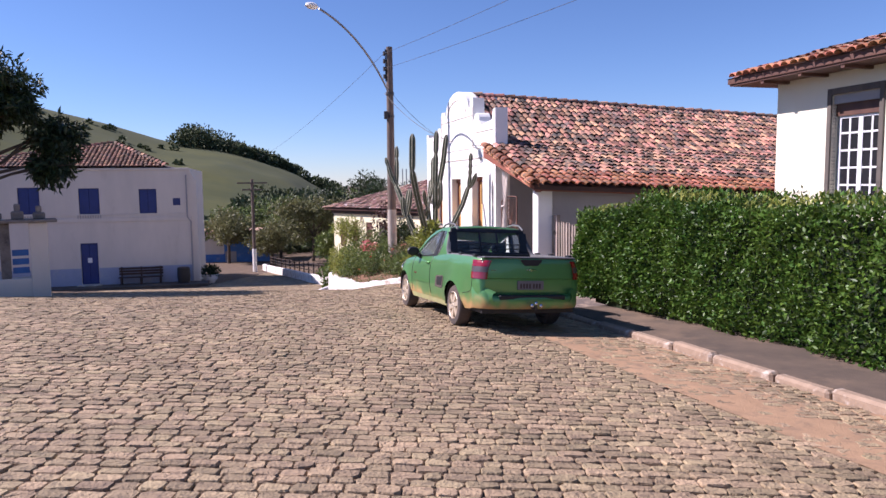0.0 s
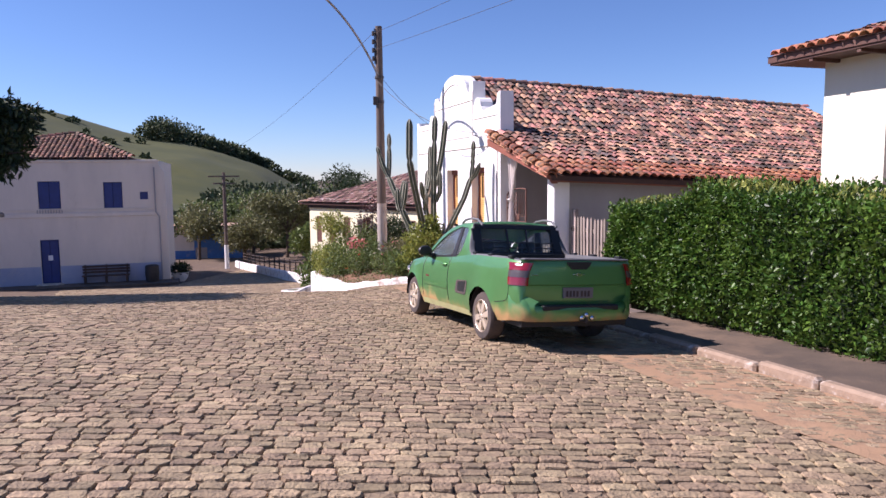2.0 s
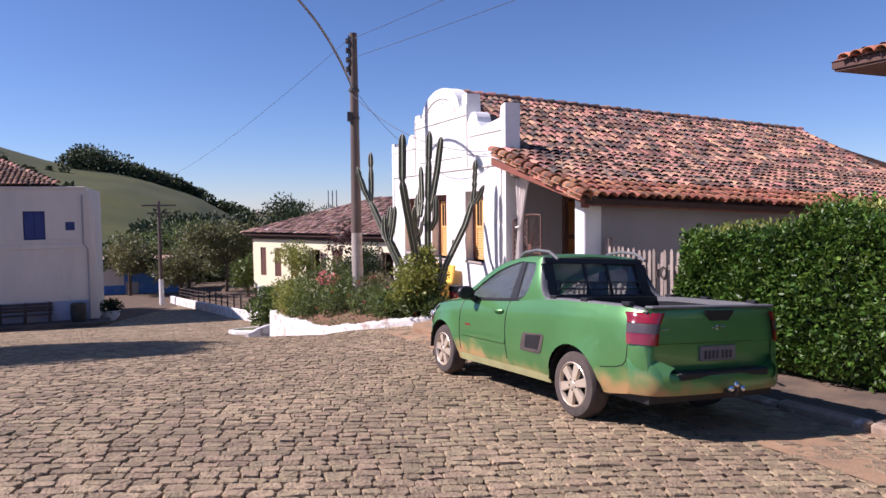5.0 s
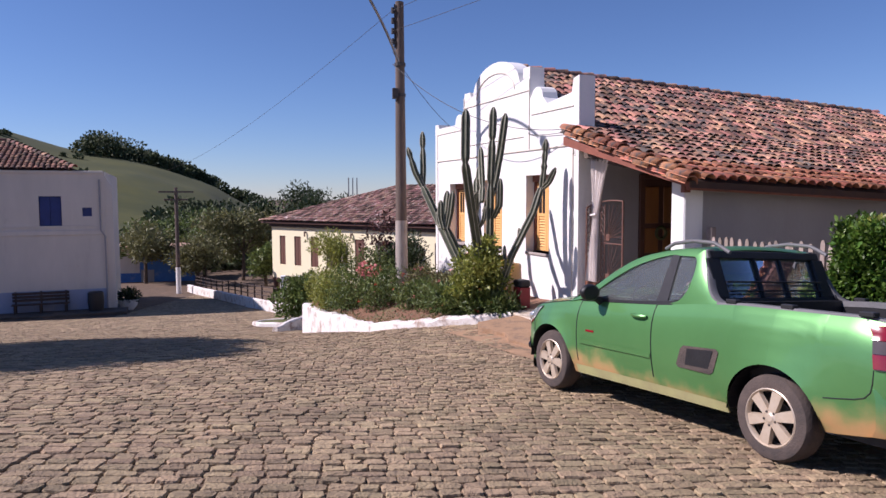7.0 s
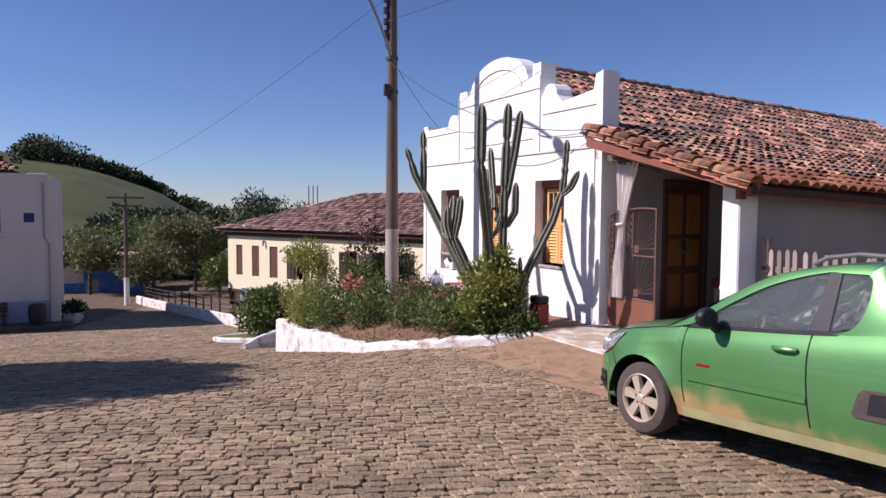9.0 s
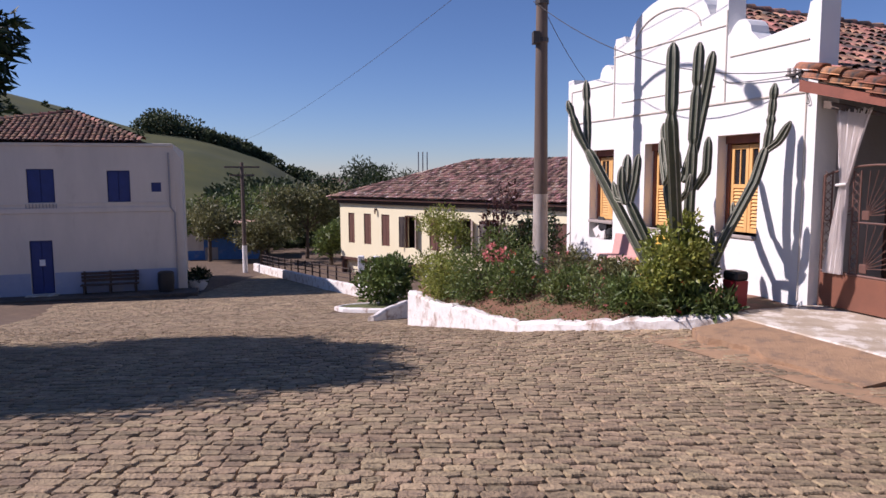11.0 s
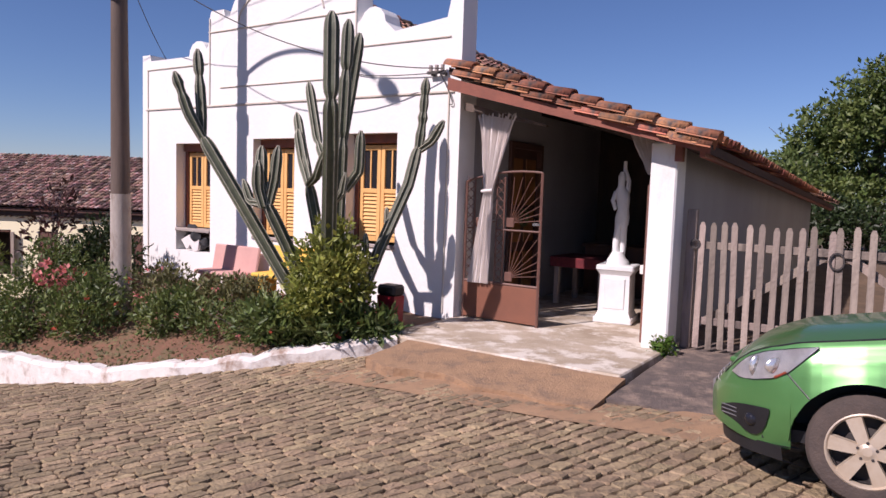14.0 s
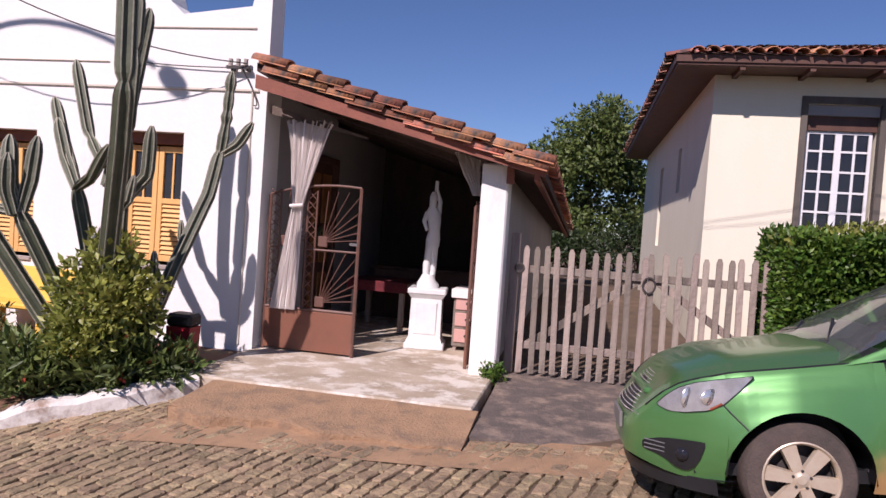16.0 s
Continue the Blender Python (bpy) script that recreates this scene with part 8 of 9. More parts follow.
# ---- street beyond the planter ----
isl = thing("kerb_island", "small grass island with a white kerb", "kerb island", kind="structure")
IS = [(-4.7, 38.6), (-5.9, 38.6), (-7.0, 38.1), (-7.4, 37.3), (-7.0, 36.5), (-5.9, 35.7), (-4.5, 35.0)]
wall_along(resample(IS, [gz(*p) + 0.16 for p in IS], 0.3), 0.2, KERBWHITE, isl, "kerb", rough=0.015)
bm = bmesh.new()
bm.faces.new([bm.verts.new((x, y, gz(x, y) + 0.12)) for x, y in IS])
part("lawn", bm, GRASS, isl)
CW = [(-5.6, 29.7), (-5.2, 30.5), (-4.6, 31.4), (-3.9, 32.0)]
lowwall = thing("low_wall", "curved low white wall beside the planter", "wall", kind="structure")
wall_along(resample(CW, [gz(*CW[0]) + 0.12, gz(*CW[1]) + 0.35, gz(*CW[2]) + 0.55, gz(*CW[3]) + 0.65], 0.25), 0.22, KERBWHITE, lowwall, "wall")
SW_ = [(-5.4, 40.2), (-6.3, 41.7), (-9.0, 47.2), (-11.6, 53.4), (-14.4, 59.6), (-16.6, 64.6)]
lane = thing("lane_wall", "low whitewashed wall along the lane", "wall", kind="structure")
wall_along(resample(SW_, [gz(*p) + 0.55 for p in SW_], 0.5), 0.25, KERBWHITE, lane, "wall", rough=0.02)
lf = thing("lane_fence", "thin dark railing along the low wall", "fence")
for i, (p, z) in enumerate(resample(SW_[1:], [gz(*p) + 0.5 for p in SW_[1:]], 1.6)):
    part("post", boxes(((p[0] + 0.5, p[1] + 0.25, z - 0.6), (p[0] + 0.58, p[1] + 0.33, z + 0.75))), DARKWOOD, lf)
for h in (0.15, 0.4, 0.65):
    part("rail", tubes(([(p[0] + 0.54, p[1] + 0.29, gz(*p) + 0.5 + h) for p in SW_[1:]], 0.03), seg=5), DARKWOOD, lf)
gpost = thing("gate_pillars", "tall white garden pillars before the yellow house", "pillar")
for (x, y), h in (((-6.9, 44.5), 1.9), ((-6.1, 43.6), 1.9), ((-3.6, 40.6), 1.7), ((-4.9, 42.2), 1.75)):
    part("pillar", boxes(((x - 0.16, y - 0.16, gz(x, y) - 0.2), (x + 0.16, y + 0.16, gz(x, y) + h)), bev=0.03), WHITE, gpost)
bush("bush", "round glossy dark bush on the grass island", -5.5, 37.9, gz(-5.5, 37.9) + 0.1, [(0, 0, 0.95, 1.15, 1.15, 0.95), (0.4, 0.3, 1.3, 0.8, 0.8, 0.7)], 4200, 0.22, LEAF_BUSH, 0.4, 301)
fp = thing("utility_pole", "far timber pole with a white foot and crossarms", "pole", pose(-16.9, 62.65, gz(-16.9, 62.65) - 0.05))
part("shaft", tubes(([(0, 0, 0), (0, 0, 8.3)], [0.17, 0.12]), seg=10), POLEWOOD, fp)
part("painted_foot", tubes(([(0, 0, 0), (0, 0, 2.1)], [0.185, 0.18]), seg=10), WHITE, fp)
for z, r in ((7.9, 1.3), (7.3, 0.9)):
    part("crossarm", boxes(((-r, -0.06, z), (r, 0.06, z + 0.12))), POLEWOOD, fp, mw=pose(0, 0, 0, 0, 0, 25))
blueh = thing("house", "small white and blue house at the lane end", "house", pose(-27.2, 77.0, -6.9, 0, 0, 10))
part("wall", boxes(((-5, 0, 0.9), (8, 5, 3.2))), WHITE_OLD, blueh)
part("dado", boxes(((-5, -0.03, -0.5), (8, 5, 0.9))), BLUE_L, blueh, "bright blue painted lower wall")
part("gate", boxes(((3.0, -0.09, -0.4), (6.2, -0.03, 2.9)), bev=0.02), BLUE_L, blueh, "tall blue gate")
part("notice_board", boxes(((3.1, -0.14, 0.0), (4.3, -0.09, 1.2)), bev=0.02), GREY_SHADE, blueh)
part("roof", boxes(((-5.4, -0.6, 3.2), (8.4, 5.4, 3.5)), bev=0.05), TILE_FAR, blueh)
pot = thing("flower_pot", "white round flower pot on the square", "flower pot", pose(-15.9, 47.6, gz(-15.9, 47.6)))
bm = bmesh.new()
lathe(bm, [(0.25, 0), (0.45, 0.25), (0.52, 0.55), (0.46, 0.58)], 14)
part("bowl", bm, WHITE, pot, smooth=True)
bush("plant", "leafy plant in the white pot", -15.9, 47.6, gz(-15.9, 47.6) + 0.5, [(0, 0, 0.3, 0.6, 0.6, 0.4)], 700, 0.2, LEAF_DARK, 0.4, 302, "plant")
barrel = thing("bin", "dark bin beside the white house wall", "bin", LHM @ pose(0.1, -0.7, LB - 0.02))
bm = bmesh.new()
lathe(bm, [(0.36, 0), (0.40, 0.5), (0.38, 0.95), (0.30, 1.0)], 14)
part("body", bm, BLACKPL, barrel, smooth=True)
ant = thing("antenna", "three thin masts above the yellow roof", "antenna", pose(-3.7, 66.0, 0))
for k in range(3):
    part("mast", tubes(([(k * 0.35, 0, 0.0), (k * 0.35, 0, 2.95)], 0.045), seg=5), GALV, ant)

# ---- trees of the middle distance ----
LEAF_BAMBOO = leafmat("bamboo_leaf", (0.055, 0.075, 0.024), (0.03, 0.045, 0.015), 0.4, 0.6, 0.15)
MID = [(-21.0, 58.5, -5.8, 4.6, 1.9, LEAF_BUSH, "young tree beside the white house"), (-17.5, 71.5, -6.4, 4.8, 2.6, LEAF_OLIVE, "thin pale-leaved tree in the lane"), (-23.0, 75.0, -6.6, 5.6, 2.8, LEAF_OLIVE, "spreading thin-leaved tree in the lane"),
       (-14.4, 77.5, -6.8, 7.0, 3.1, LEAF_OLIVE, "rounded yellow-green mango tree"), (-11.2, 69.5, -6.3, 3.4, 1.8, LEAF_BUSH, "broad-leaved papaya-like shrub tree"), (-19.5, 84.0, -7, 6.4, 3.2, LEAF_BUSH, "dense dark tree on the valley slope"),
       (-9.6, 82.0, -7, 8.0, 3.4, LEAF_DARK, "dense dark tree behind the yellow house"), (-27.0, 88.0, -7.2, 5.6, 3.2, LEAF_BUSH, "dense dark tree behind the blue house"), (-33.0, 84.0, -7, 5.6, 3.2, LEAF_BUSH, "dark tree behind the white house"),
       (-13.0, 95.0, -7.4, 7.4, 3.6, LEAF_BUSH, "dark tree on the valley floor"), (-21, 98, -7.6, 7.0, 3.8, LEAF_BUSH, "tall dark tree on the valley floor"), (-9.0, 96, -7.5, 9.6, 4.0, LEAF_BAMBOO, "feathery bamboo clump behind the yellow roof"), (-4.2, 98, -7.5, 8.8, 4.0, LEAF_BAMBOO, "feathery bamboo clump beyond the roof")]
for i, (x, y, z, h, r, m_, lab) in enumerate(MID):
    rg = np.random.default_rng(400 + i)
    bl = [(rg.normal() * r * 0.45, rg.normal() * r * 0.45, h * rg.uniform(0.42, 0.92), r * rg.uniform(0.45, 0.7), r * rg.uniform(0.45, 0.7), r * rg.uniform(0.35, 0.55)) for _ in range(7)]
    tree("tree", lab, x, y, z, h, bl, 9000 if m_ is LEAF_BAMBOO else 5200, 0.42 if h > 5 else 0.34, m_, 400 + i, 0.16, 0.4)

# ---- woods on the hill ----
rng = np.random.default_rng(500)
pts, outs = [], []


def clump(cx, cy, cz, r, n, squash=0.8):
    d = rng.normal(size=(n, 3))
    d /= np.linalg.norm(d, axis=1)[:, None]
    rr = r * (1 - 0.5 * rng.random((n, 1)))
    pts.append(np.array([cx, cy, cz + r * squash * 0.7]) + d * rr * np.array([1, 1, squash]))
    outs.append(d)


for _ in range(70):
    a = rng.uniform(318, 600)
    x, y, z = hill_at(a, rng.uniform(0.90, 1.0))
    clump(x, y, z, rng.uniform(1.0, 3.2) * (1.6 if 330 < a < 400 else 1.0), 240)
for _ in range(60):
    a = rng.uniform(430, 640)
    x, y, z = hill_at(a, min(1, max(0.0, rng.normal(0.16, 0.12))))
    clump(x, y, z, rng.uniform(1.6, 4.2), 260)
for _ in range(60):
    a = rng.uniform(-300, 380)
    x, y, z = hill_at(a, rng.uniform(0.0, 0.22))
    clump(x, y, z, rng.uniform(1.6, 3.6), 220)
for _ in range(26):
    a = rng.uniform(-350, 60)
    x, y, z = hill_at(a, rng.uniform(0.7, 1.0))
    clump(x, y, z, rng.uniform(1.6, 4.2), 260)
for _ in range(90):
    a = rng.uniform(600, 3000)
    x, y, z = hill_at(a, rng.uniform(0.3, 1.0))
    clump(x, y, z, rng.uniform(3, 7), 200)
for _ in range(24):
    a = rng.uniform(60, 330)
    x, y, z = hill_at(a, rng.uniform(0.3, 0.9))
    clump(x, y, z, rng.uniform(0.35, 0.9), 60)
P, O = np.concatenate(pts), np.concatenate(outs)
far_ob = leaf_cloud("hill_woods", P, 0.78, LEAF_FAR, aspect=0.75, up=0.1, out=O * 0.8, seed=501)
tagged(far_ob, "dark woods along the hill crest and foot", "woods", kind="stuff")

# ---- cobbles ----


def in_road(x, y):
    """Whether a stone belongs to the street: not under the planter, pads or footway."""
    l = FRONT.inverted() @ Vector((x, y, 0))
    s, d = l.x, l.y
    if s > 6.4 and d > kerb_d(s) - 0.06:
        return False
    if 3.0 < s <= 6.4 and d > -2.02 + 0.12 * math.sin(s * 3):
        return False
    if 0.3 < s <= 3.0 and d > -2.40 + 0.15 * math.sin(s * 2.3):
        return False
    if -0.7 < s <= 0.3 and d > -1.62:
        return False
    if y > 18.7:
        bx = np.interp(y, [p[1] for p in BED], [p[0] for p in BED])
        if y < 27.6 and x > bx - 0.16:
            return False
        if y >= 27.6 and x > np.interp(y, [27.6, 34.2, 36, 39, 40.2, 41.7, 47.2, 59.6, 66], [-4.55, -4.6, -7.5, -7.5, -5.5, -6.5, -9.2, -14.6, -17.2]):
            return False
    if y > 36 and x < -15.2 and y > 44.0 + (x + 16.87) * 0.268 - 1.7:
        return False
    return y < 66


def cobble_rows():
    rng = np.random.default_rng(21)
    out = []
    y = 0.2
    while y < 64:
        near = y < 26
        pitch = rng.uniform(0.108, 0.134) * (1.0 if near else 1.35)
        x0, x1 = (-12.5, 4.6) if y < 20 else (-13 - (y - 20) * 0.35, -4.3 if y > 27.6 else 0.0)
        x = x0 + rng.uniform(0, 0.2)
        while x < x1:
            w = rng.uniform(0.12, 0.215) * (1.0 if near else 1.35)
            cx = x + w / 2
            curve = -0.018 * max(0, cx - 0.5) ** 2 + 0.10 * math.sin(cx * 0.55 + y * 0.07) + 0.022 * math.sin(cx * 1.9 + y * 0.9)
            cy = y + pitch / 2 + curve
            if in_road(cx, cy):
                out.append((cx, cy, w, pitch))
            x += w
        y += pitch
    return np.array(out)


ST = cobble_rows()


def stone_arrays(st, rng):
    """Corners of worn, slightly crooked stones with knocked-off corners: three rings of eight, foot, shoulder and top."""
    n = len(st)
    gap = rng.uniform(0.007, 0.016, (n, 1))
    hx, hy = st[:, 2:3] / 2 - gap * 0.35, st[:, 3:4] / 2 - gap * 0.70
    ang = rng.normal(0, 0.04, n)
    cut = rng.uniform(0.012, 0.034, (n, 8))
    sx = np.array([-1, 1, 1, 1, 1, -1, -1, -1])
    sy = np.array([-1, -1, -1, 1, 1, 1, 1, -1])
    cx, cy = np.array([1, 1, 0, 0, 1, 1, 0, 0]), np.array([0, 0, 1, 1, 0, 0, 1, 1])
    fx = (hx - cut * cx) * sx + rng.normal(0, 0.004, (n, 8))
    fy = (hy - cut * cy * 0.8) * sy + rng.normal(0, 0.004, (n, 8))
    inn = rng.uniform(0.89, 0.95, (n, 1))
    rise = np.clip(rng.normal(0.0, 0.0035, (n, 1)), -0.009, 0.009)
    tx, ty = rng.normal(0, 0.012, (n, 1)), rng.normal(0, 0.013, (n, 1))
    v = np.empty((n, 24, 3))
    for k0, sc, z in ((0, 1.0, -0.06), (8, 1.0, -0.011), (16, inn, 0.0)):
        X, Y = fx * sc, fy * sc
        v[:, k0:k0 + 8, 0] = X * np.cos(ang)[:, None] - Y * np.sin(ang)[:, None]
        v[:, k0:k0 + 8, 1] = X * np.sin(ang)[:, None] + Y * np.cos(ang)[:, None]
        v[:, k0:k0 + 8, 2] = z + rise + X * tx + Y * ty + (rng.normal(0, 0.0025, (n, 8)) if k0 == 16 else 0)
    return v


def stone_faces():
    f = [(16, 17, 18, 19), (16, 19, 20, 23), (20, 21, 22, 23)]
    for a, b in ((0, 8), (8, 16)):
        for k in range(8):
            f.append((a + k, a + (k + 1) % 8, b + (k + 1) % 8, b + k))
    return f


rng = np.random.default_rng(31)
near_box = (np.abs(ST[:, 0] + 2.4) < 1.2) & (ST[:, 1] > 12.6) & (ST[:, 1] < 14.9)
near_idx = np.where(near_box)[0][:300]
far_idx = np.setdiff1d(np.arange(len(ST)), near_idx)
st = ST[far_idx]
v = stone_arrays(st, rng)
v[:, :, 0] += st[:, 0:1]
v[:, :, 1] += st[:, 1:2]
v[:, :, 2] += ground_z(v[:, :, 0], v[:, :, 1])
F0 = np.array(stone_faces())
allf = (np.arange(len(st))[:, None, None] * 24 + F0[None]).reshape(-1)
me = bpy.data.meshes.new("cobbles")
me.vertices.add(len(st) * 24)
me.vertices.foreach_set("co", v.reshape(-1))
me.loops.add(len(allf))
me.loops.foreach_set("vertex_index", allf.astype(np.int32))
me.polygons.add(len(st) * 19)
me.polygons.foreach_set("loop_start", np.arange(len(st) * 19, dtype=np.int32) * 4)
me.update(calc_edges=True)
me.polygons.foreach_set("use_smooth", [False] * (len(st) * 19))
me.materials.append(STONE)
tagged(new("cobbles", me), "rows of worn brown-grey granite cobbles", "cobbles", kind="stuff")
road = thing("road", "cobbled street of worn granite setts laid in rows", "road", kind="structure")
shapes = stone_arrays(np.array([[0, 0, w, 0.121] for w in np.linspace(0.12, 0.215, 12)]), rng)
meshes = []
for k in range(12):
    m_ = bpy.data.meshes.new("cobble")
    m_.from_pydata([tuple(p) for p in shapes[k]], [], stone_faces())
    m_.materials.append(STONE_ONE)
    m_.polygons.foreach_set("use_smooth", [False] * len(m_.polygons))
    meshes.append(m_)
for i in near_idx:
    x, y, w, p = ST[i]
    k = int(np.clip(round((w - 0.12) / 0.0087), 0, 11))
    ob = new("cobble", meshes[k])
    sl = math.degrees(math.atan2(gz(x, y + 0.1) - gz(x, y - 0.1), 0.2))
    sx = math.degrees(math.atan2(gz(x + 0.1, y) - gz(x - 0.1, y), 0.2))
    ob.parent, ob.matrix_basis = road, pose(x, y, gz(x, y) + rng.normal() * 0.004, sl, -sx, 0)

# ---- earth washed over the stones ----
DRIFT = mat("washed_red_earth", (0.42, 0.265, 0.150), (0.33, 0.205, 0.115), rough=1.0, scale=3, bump=0.5, bscale=60, stain=(0.24, 0.16, 0.10), stain_at=0.58, stain_scale=5, detail=12)


def earth_drift(name, label, s0, s1, d_in, d_out, high):
    """Thin earth that fills the joints and buries the lower stones, fading out towards the street."""
    ns, nd = int((s1 - s0) / 0.06), int((d_in - d_out) / 0.06)
    verts = []
    for j in range(nd + 1):
        for i in range(ns + 1):
            s, t = s0 + (s1 - s0) * i / ns, j / nd
            d = kerb_d(s) - 0.01 - (d_in - d_out) * t if s0 > 6 else d_in + (d_out - d_in) * t
            p = front(s, d)
            fade = min(1, (s - s0) / 1.0, (s1 - s) / 2.0)
            h = high * (1 - 1.5 * t) * fade + 0.010 * noise.noise((s * 1.1, d * 1.6, 2.0)) + 0.005 * noise.noise((s * 5, d * 5, 7.0)) - 0.012 * (1 - fade)
            verts.append((p.x, p.y, gz(p.x, p.y) + h))
    n = ns + 1
    faces = [(j * n + i, j * n + i + 1, (j + 1) * n + i + 1, (j + 1) * n + i) for j in range(nd) for i in range(ns)]
    tagged(link_mesh(name, verts, faces, DRIFT, smooth=True), label, "earth", kind="structure")


earth_drift("ground_drift", "reddish earth washed over the stones beside the kerb", 7.0, 19.0, -1.3, -2.7, -0.009)
earth_drift("ground_drift", "reddish earth washed over the stones before the porch apron", -0.6, 5.6, -2.0, -2.9, -0.007)

# ---- roof tiles ----


def tile_verts(L, r0, r1, seg=5, rise=0.75):
    """A half-barrel tile along +x (down the slope), arching up in z, narrow end first."""
    out = []
    for x, r in ((0, r0), (L, r1)):
        for k in range(seg + 1):
            a = math.pi * k / seg
            out.append((x, r * math.cos(a), r * math.sin(a) * rise))
    return np.array(out)


def tile_faces(seg=5):
    n = seg + 1
    return [(k, k + 1, n + k + 1, n + k) for k in range(seg)]


def tile_field(name, parent, M_, width, length_at, pitch, expo, material, seed, start_at=None, L=0.46, r=0.095, label="", skip=None, seg=5, rise=0.75):
    """Covers a slope with tiles: M_ takes (down, across, up) to the parent's space; length_at(across) gives where a column starts and ends down the slope."""
    rng = np.random.default_rng(seed)
    base = tile_verts(L, r * 0.82, r * 1.05, seg, rise)
    places = []
    c = pitch / 2
    while c < width:
        a, b = length_at(c)
        x = b - L
        while x > a - L * 0.5:
            places.append((max(x, a - 0.05), c + rng.normal() * 0.012, 0.015 + rng.uniform(0, 0.018), rng.normal() * 0.03))
            x -= expo
        c += pitch
    keep = [p for p in places if not (skip and skip(p))]
    own = [p for p in places if skip and skip(p)]
    nv, nf = len(base), len(tile_faces(seg))
    n = len(keep)
    K = np.array(keep)
    v = np.repeat(base[None], n, 0)
    tilt = 0.055
    v[:, :, 2] += v[:, :, 0] * tilt
    x, y = v[:, :, 0].copy(), v[:, :, 1].copy()
    v[:, :, 0] = x - y * K[:, 3:4] + K[:, 0:1]
    v[:, :, 1] = y + x * K[:, 3:4] + K[:, 1:2]
    v[:, :, 2] += K[:, 2:3]
    A = np.array(M_.to_3x3())
    w = v.reshape(-1, 3) @ A.T + np.array(M_.translation)
    f = (np.arange(n)[:, None, None] * nv + np.array(tile_faces(seg))[None]).reshape(-1)
    me = bpy.data.meshes.new(name)
    me.vertices.add(len(w))
    me.vertices.foreach_set("co", w.reshape(-1))
    me.loops.add(len(f))
    me.loops.foreach_set("vertex_index", f.astype(np.int32))
    me.polygons.add(n * nf)
    me.polygons.foreach_set("loop_start", np.arange(n * nf, dtype=np.int32) * 4)
    me.update(calc_edges=True)
    me.polygons.foreach_set("use_smooth", [True] * len(me.polygons))
    me.materials.append(material)
    ob = new(name, me)
    ob.parent = parent
    tagged(ob, label, kind="stuff")
    return own, base, seg


def slope_frame(origin, down, across):
    d, a = Vector(down).normalized(), Vector(across).normalized()
    u = d.cross(a).normalized()
    if u.z < 0:
        u = -u
    return Matrix(((d.x, a.x, u.x, origin[0]), (d.y, a.y, u.y, origin[1]), (d.z, a.z, u.z, origin[2]), (0, 0, 0, 1)))


# white house: the long slope over the porch
up_len, low_len = math.hypot(BREAK_S - RIDGE_S, RIDGE_Z - BREAK_Z), math.hypot(EAVE_S - BREAK_S, BREAK_Z - EAVE_Z)
SU = slope_frame((RIDGE_S, Y_FRONT, RIDGE_Z), (BREAK_S - RIDGE_S, 0, BREAK_Z - RIDGE_Z), (0, 1, -SAG))
SF = slope_frame((BREAK_S, Y_FRONT, BREAK_Z), (EAVE_S - BREAK_S, 0, EAVE_Z - BREAK_Z), (0, 1, -SAG))
x_wall = -BREAK_S * low_len / (EAVE_S - BREAK_S)


def span_up(c):
    y = c + Y_FRONT
    if y < 0.38:
        return up_len, up_len
    a = 0.0 if y < yr1 else min(1, (y - yr1) / (yr2 - yr1)) * up_len
    return a, up_len + 0.10


def span(c):
    y = c + Y_FRONT
    a = x_wall if c < 0.72 else -0.22
    if y > yr2:
        a = (y - yr2) / (Y_BACK - yr2) * low_len
    return a, low_len + 0.08


tile_field("roof_tiles", house, SU, Y_BACK - Y_FRONT, span_up, 0.205, 0.36, TILE, 40, label="weathered barrel tiles, red to black")
own, tb, seg_ = tile_field("roof_tiles", house, SF, Y_BACK - Y_FRONT, span, 0.205, 0.36, TILE, 41, label="weathered barrel tiles, red to black",
                           skip=lambda p: p[1] < 0.30 or (p[0] > low_len - 1.2 and p[1] < 9.5))
me = bpy.data.meshes.new("roof_tile")
tb2 = tb.copy()
tb2[:, 2] += tb2[:, 0] * 0.055
nb_ = len(tb2)
inner = tb2.copy()
inner[:, 2] -= 0.014
half = seg_ + 1
fs = tile_faces(seg_) + [tuple(i + nb_ for i in f[::-1]) for f in tile_faces(seg_)] + [(half + k, half + k + 1, nb_ + half + k + 1, nb_ + half + k) for k in range(seg_)]
me.from_pydata([tuple(p) for p in np.concatenate([tb2, inner])], [], fs)
me.polygons.foreach_set("use_smooth", [True] * len(me.polygons))
me.materials.append(TILE_ONE)
for x, c, z, tw in own[:300]:
    ob = new("roof_tile", me)
    verge = c < 0.22
    ob.parent, ob.matrix_basis = house, SF @ pose(x, c - (0.085 if verge else 0), z - (0.02 if verge else 0), 0, 0, math.degrees(tw)) @ Matrix.Diagonal((1, 1.3 if verge else 1, 1.35 if verge else 1, 1))
    if verge:
        # the lower course of the verge, half a tile further down
        ob = new("roof_tile", me)
        ob.parent, ob.matrix_basis = house, SF @ pose(min(x + 0.17, low_len - 0.42), c - 0.075, z - 0.115, 0, 0, math.degrees(-tw)) @ Matrix.Diagonal((1, 1.2, 1.5, 1))
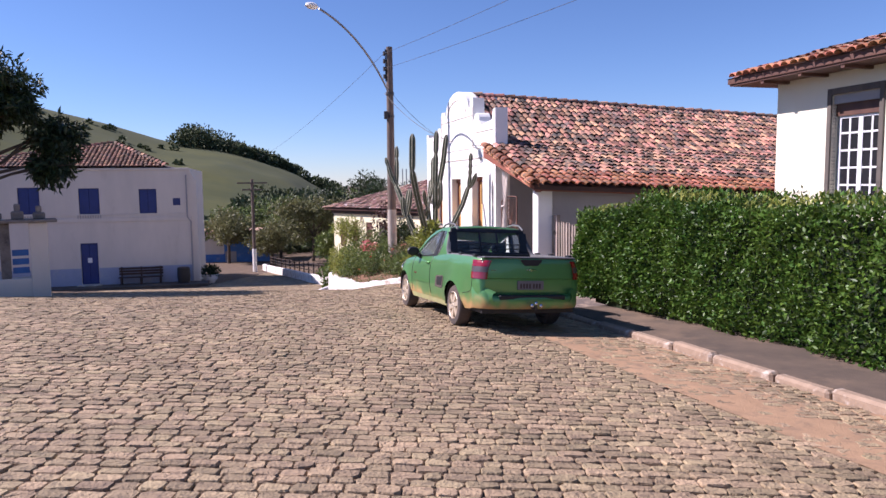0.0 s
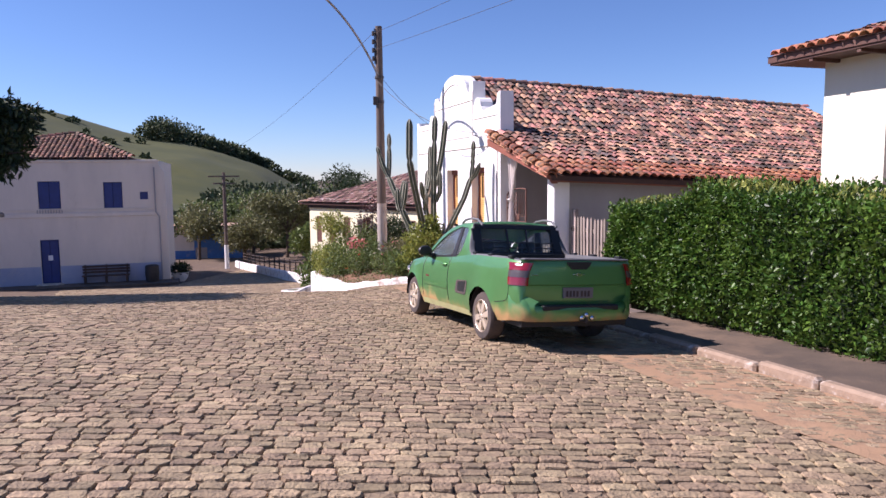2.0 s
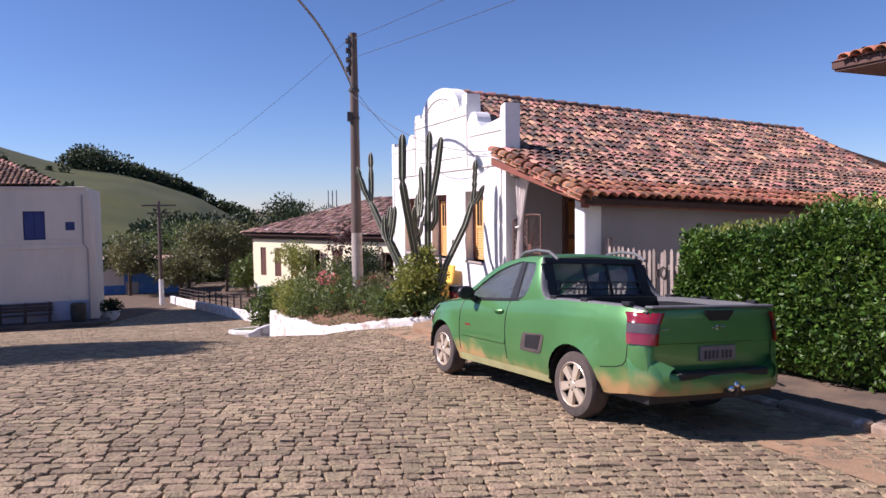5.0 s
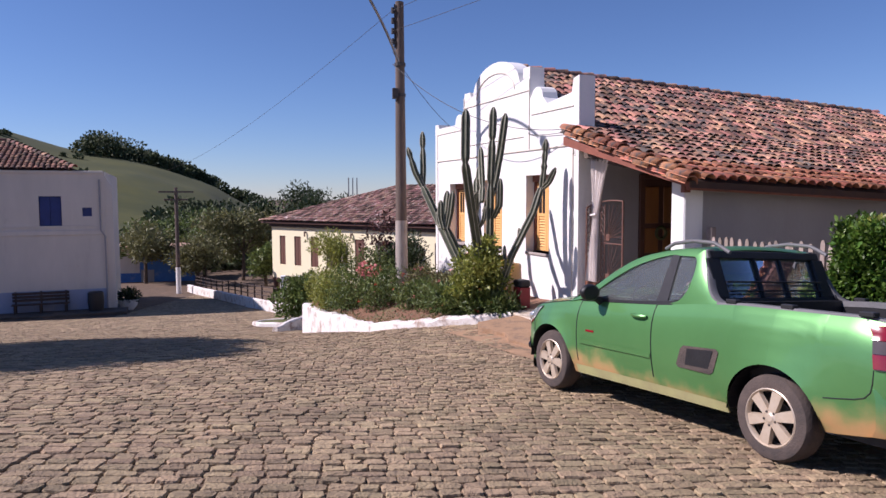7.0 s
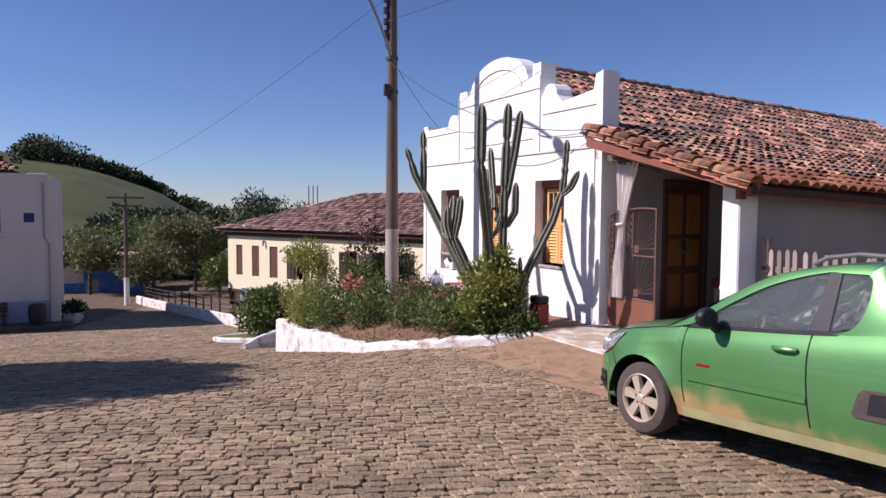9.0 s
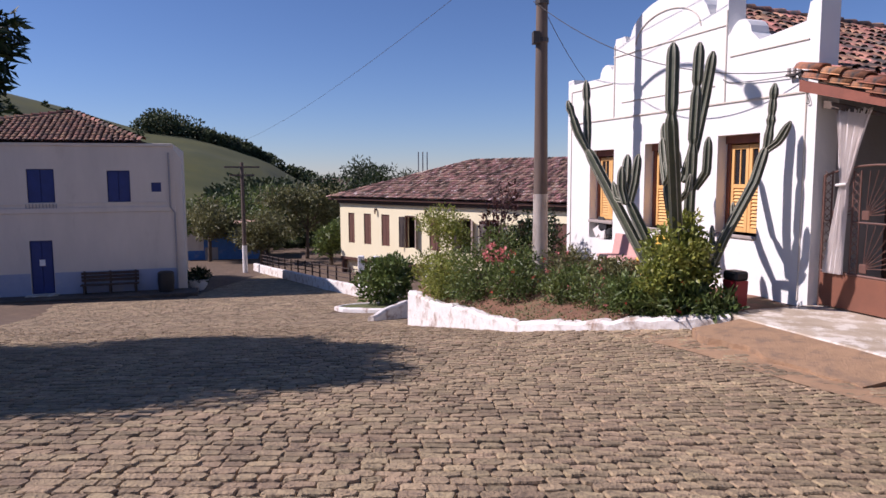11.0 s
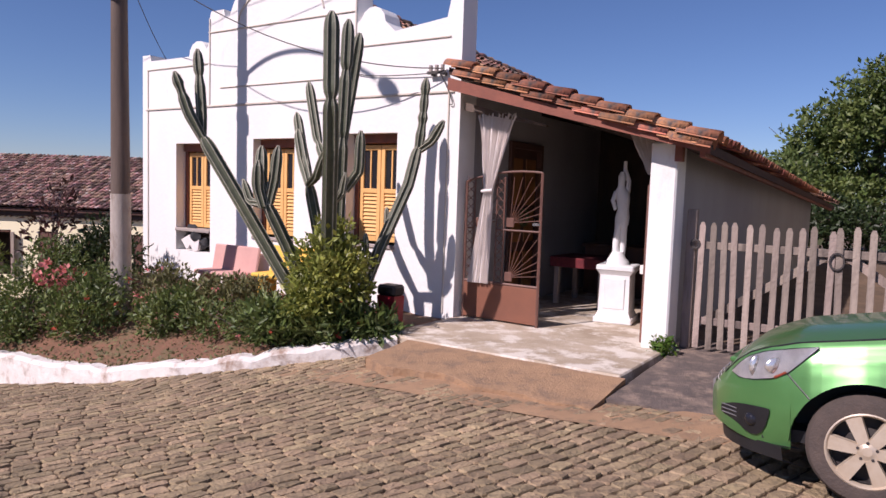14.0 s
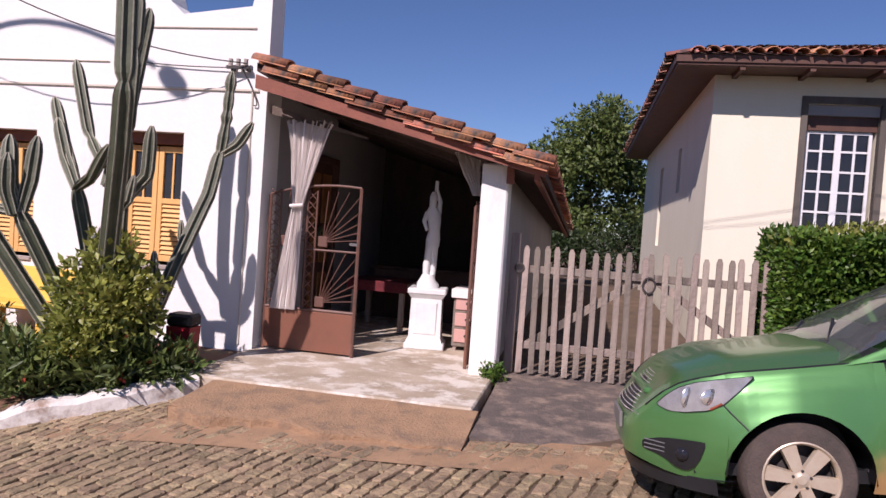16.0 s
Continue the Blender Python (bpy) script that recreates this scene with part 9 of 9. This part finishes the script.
# ridge tiles
bm = bmesh.new()
rng = np.random.default_rng(44)
for i in range(34):
    y = 0.40 + i * 0.375
    if y > yr1:
        break
    tv = tile_verts(0.46, 0.12, 0.14, 6, 0.8)
    vs = [bm.verts.new((RIDGE_S + p[1], y + p[0], RIDGE_Z - SAG * (y - Y_FRONT) + 0.02 + p[2] + p[0] * 0.04 + rng.normal() * 0.004)) for p in tv]
    for f in tile_faces(6):
        bm.faces.new([vs[j] for j in f])
hip_pts = [Vector((x, y, z - SAG * (y - Y_FRONT))) for x, y, z in ((RIDGE_S, yr1, RIDGE_Z), (BREAK_S, yr2, BREAK_Z), (EAVE_S, Y_BACK, EAVE_Z))]
for hip0, hip1 in zip(hip_pts, hip_pts[1:]):
    hd = hip1 - hip0
    HFm = slope_frame(hip0, hd, Vector((0, 0, 1)).cross(hd))
    for i in range(int(hd.length / 0.37)):
        vs = [bm.verts.new(HFm @ Vector((i * 0.37 + p[0], p[1], p[2] + 0.03 + p[0] * 0.04))) for p in tile_verts(0.46, 0.12, 0.14, 6, 0.8)]
        for f in tile_faces(6):
            bm.faces.new([vs[j] for j in f])
part("ridge_tiles", bm, TILE, house, "dark mossy ridge tiles", smooth=True)

# cream house: street slope and the slope over its side wall
rx0, rx1, ry0, ry1 = C_S - OV, C_S + 16 + OV, C_D - OV, C_D + 12.5 + OV
midy = (ry0 + ry1) / 2
F3 = slope_frame((rx0, midy, RZ3), (0, ry0 - midy, EZ3 - RZ3), (1, 0, 0))
len3 = math.hypot(midy - ry0, RZ3 - EZ3)


def span3(c):
    a = 0.0
    if c < 7:
        a = len3 * (1 - c / 7)
    if c > rx1 - rx0 - 7:
        a = len3 * (1 - (rx1 - rx0 - c) / 7)
    return a, len3 + 0.10


own3, _, _ = tile_field("roof_tiles", h3, F3, rx1 - rx0, span3, 0.215, 0.37, TILE, 51, label="red-brown barrel tiles", skip=lambda p: p[0] > len3 - 0.5 and p[1] < 9)
for x, c, z, tw in own3[:120]:
    ob = new("roof_tile", me)
    ob.parent, ob.matrix_basis = h3, F3 @ pose(x, c, z, 0, 0, math.degrees(tw))
F3b = slope_frame((rx0 + 7, ry1, RZ3), (-7, 0, EZ3 - RZ3), (0, -1, 0))
len3b = math.hypot(7, RZ3 - EZ3)


def span3b(c):
    half_ = (ry1 - ry0) / 2
    return len3b * (abs(c - half_) / half_), len3b + 0.08


tile_field("roof_tiles", h3, F3b, ry1 - ry0, span3b, 0.215, 0.37, TILE, 52, label="red-brown barrel tiles on the side slope")

# house across the square
FL = slope_frame((-13.8, 4.4, 4.5), (0, -4.52, -1.7), (1, 0, 0))
lenL = math.hypot(4.52, 1.7)
tile_field("roof_tiles", lh, FL, 13.2, lambda c: ((lenL * (1 - c / 9.35) if c < 9.35 else lenL * (c - 9.35) / 3.85), lenL + 0.06), 0.26, 0.42, TILE_LANE, 61, label="brown barrel tiles", L=0.5, r=0.12, seg=4)
bm = bmesh.new()
p0 = Vector((-4.45, 4.4, 4.5))
for p1 in (Vector((-0.62, -0.12, 2.80)), Vector((-13.8, -0.12, 2.80))):
    hd = p1 - p0
    HFm = slope_frame(p0, hd, Vector((0, 0, 1)).cross(hd))
    for i in range(int(hd.length / 0.4)):
        vs = [bm.verts.new(HFm @ Vector((i * 0.4 + p[0], p[1], p[2] + 0.05 + p[0] * 0.1))) for p in tile_verts(0.42, 0.12, 0.16, 5, 1.0)]
        for f in tile_faces(5):
            bm.faces.new([vs[j] for j in f])
part("hip_tiles", bm, TILE, lh, "stepped pale hip tiles", smooth=False)

# yellow house
FY = slope_frame((-0.95, 6.5, 2.2), (0, -6.95, -2.66), (1, 0, 0))
lenY = math.hypot(6.95, 2.66)
tile_field("roof_tiles", yh, FY, 28.9, lambda c: ((lenY * (1 - c / 8.35) if c < 8.35 else 0), lenY + 0.08), 0.24, 0.42, TILE_FAR, 71, label="mottled grey-red barrel tiles", L=0.5, r=0.115, seg=4)
FYb = slope_frame((7.4, 14, 2.2), (-8.35, 0, -2.66), (0, -1, 0))
lenYb = math.hypot(8.35, 2.66)
tile_field("roof_tiles", yh, FYb, 14.4, lambda c: (lenYb * abs(c - 7.5) / (7.5 if c < 7.5 else 6.95), lenYb + 0.06), 0.24, 0.42, TILE_FAR, 72, label="mottled grey-red barrel tiles on the hip", L=0.5, r=0.115, seg=4)
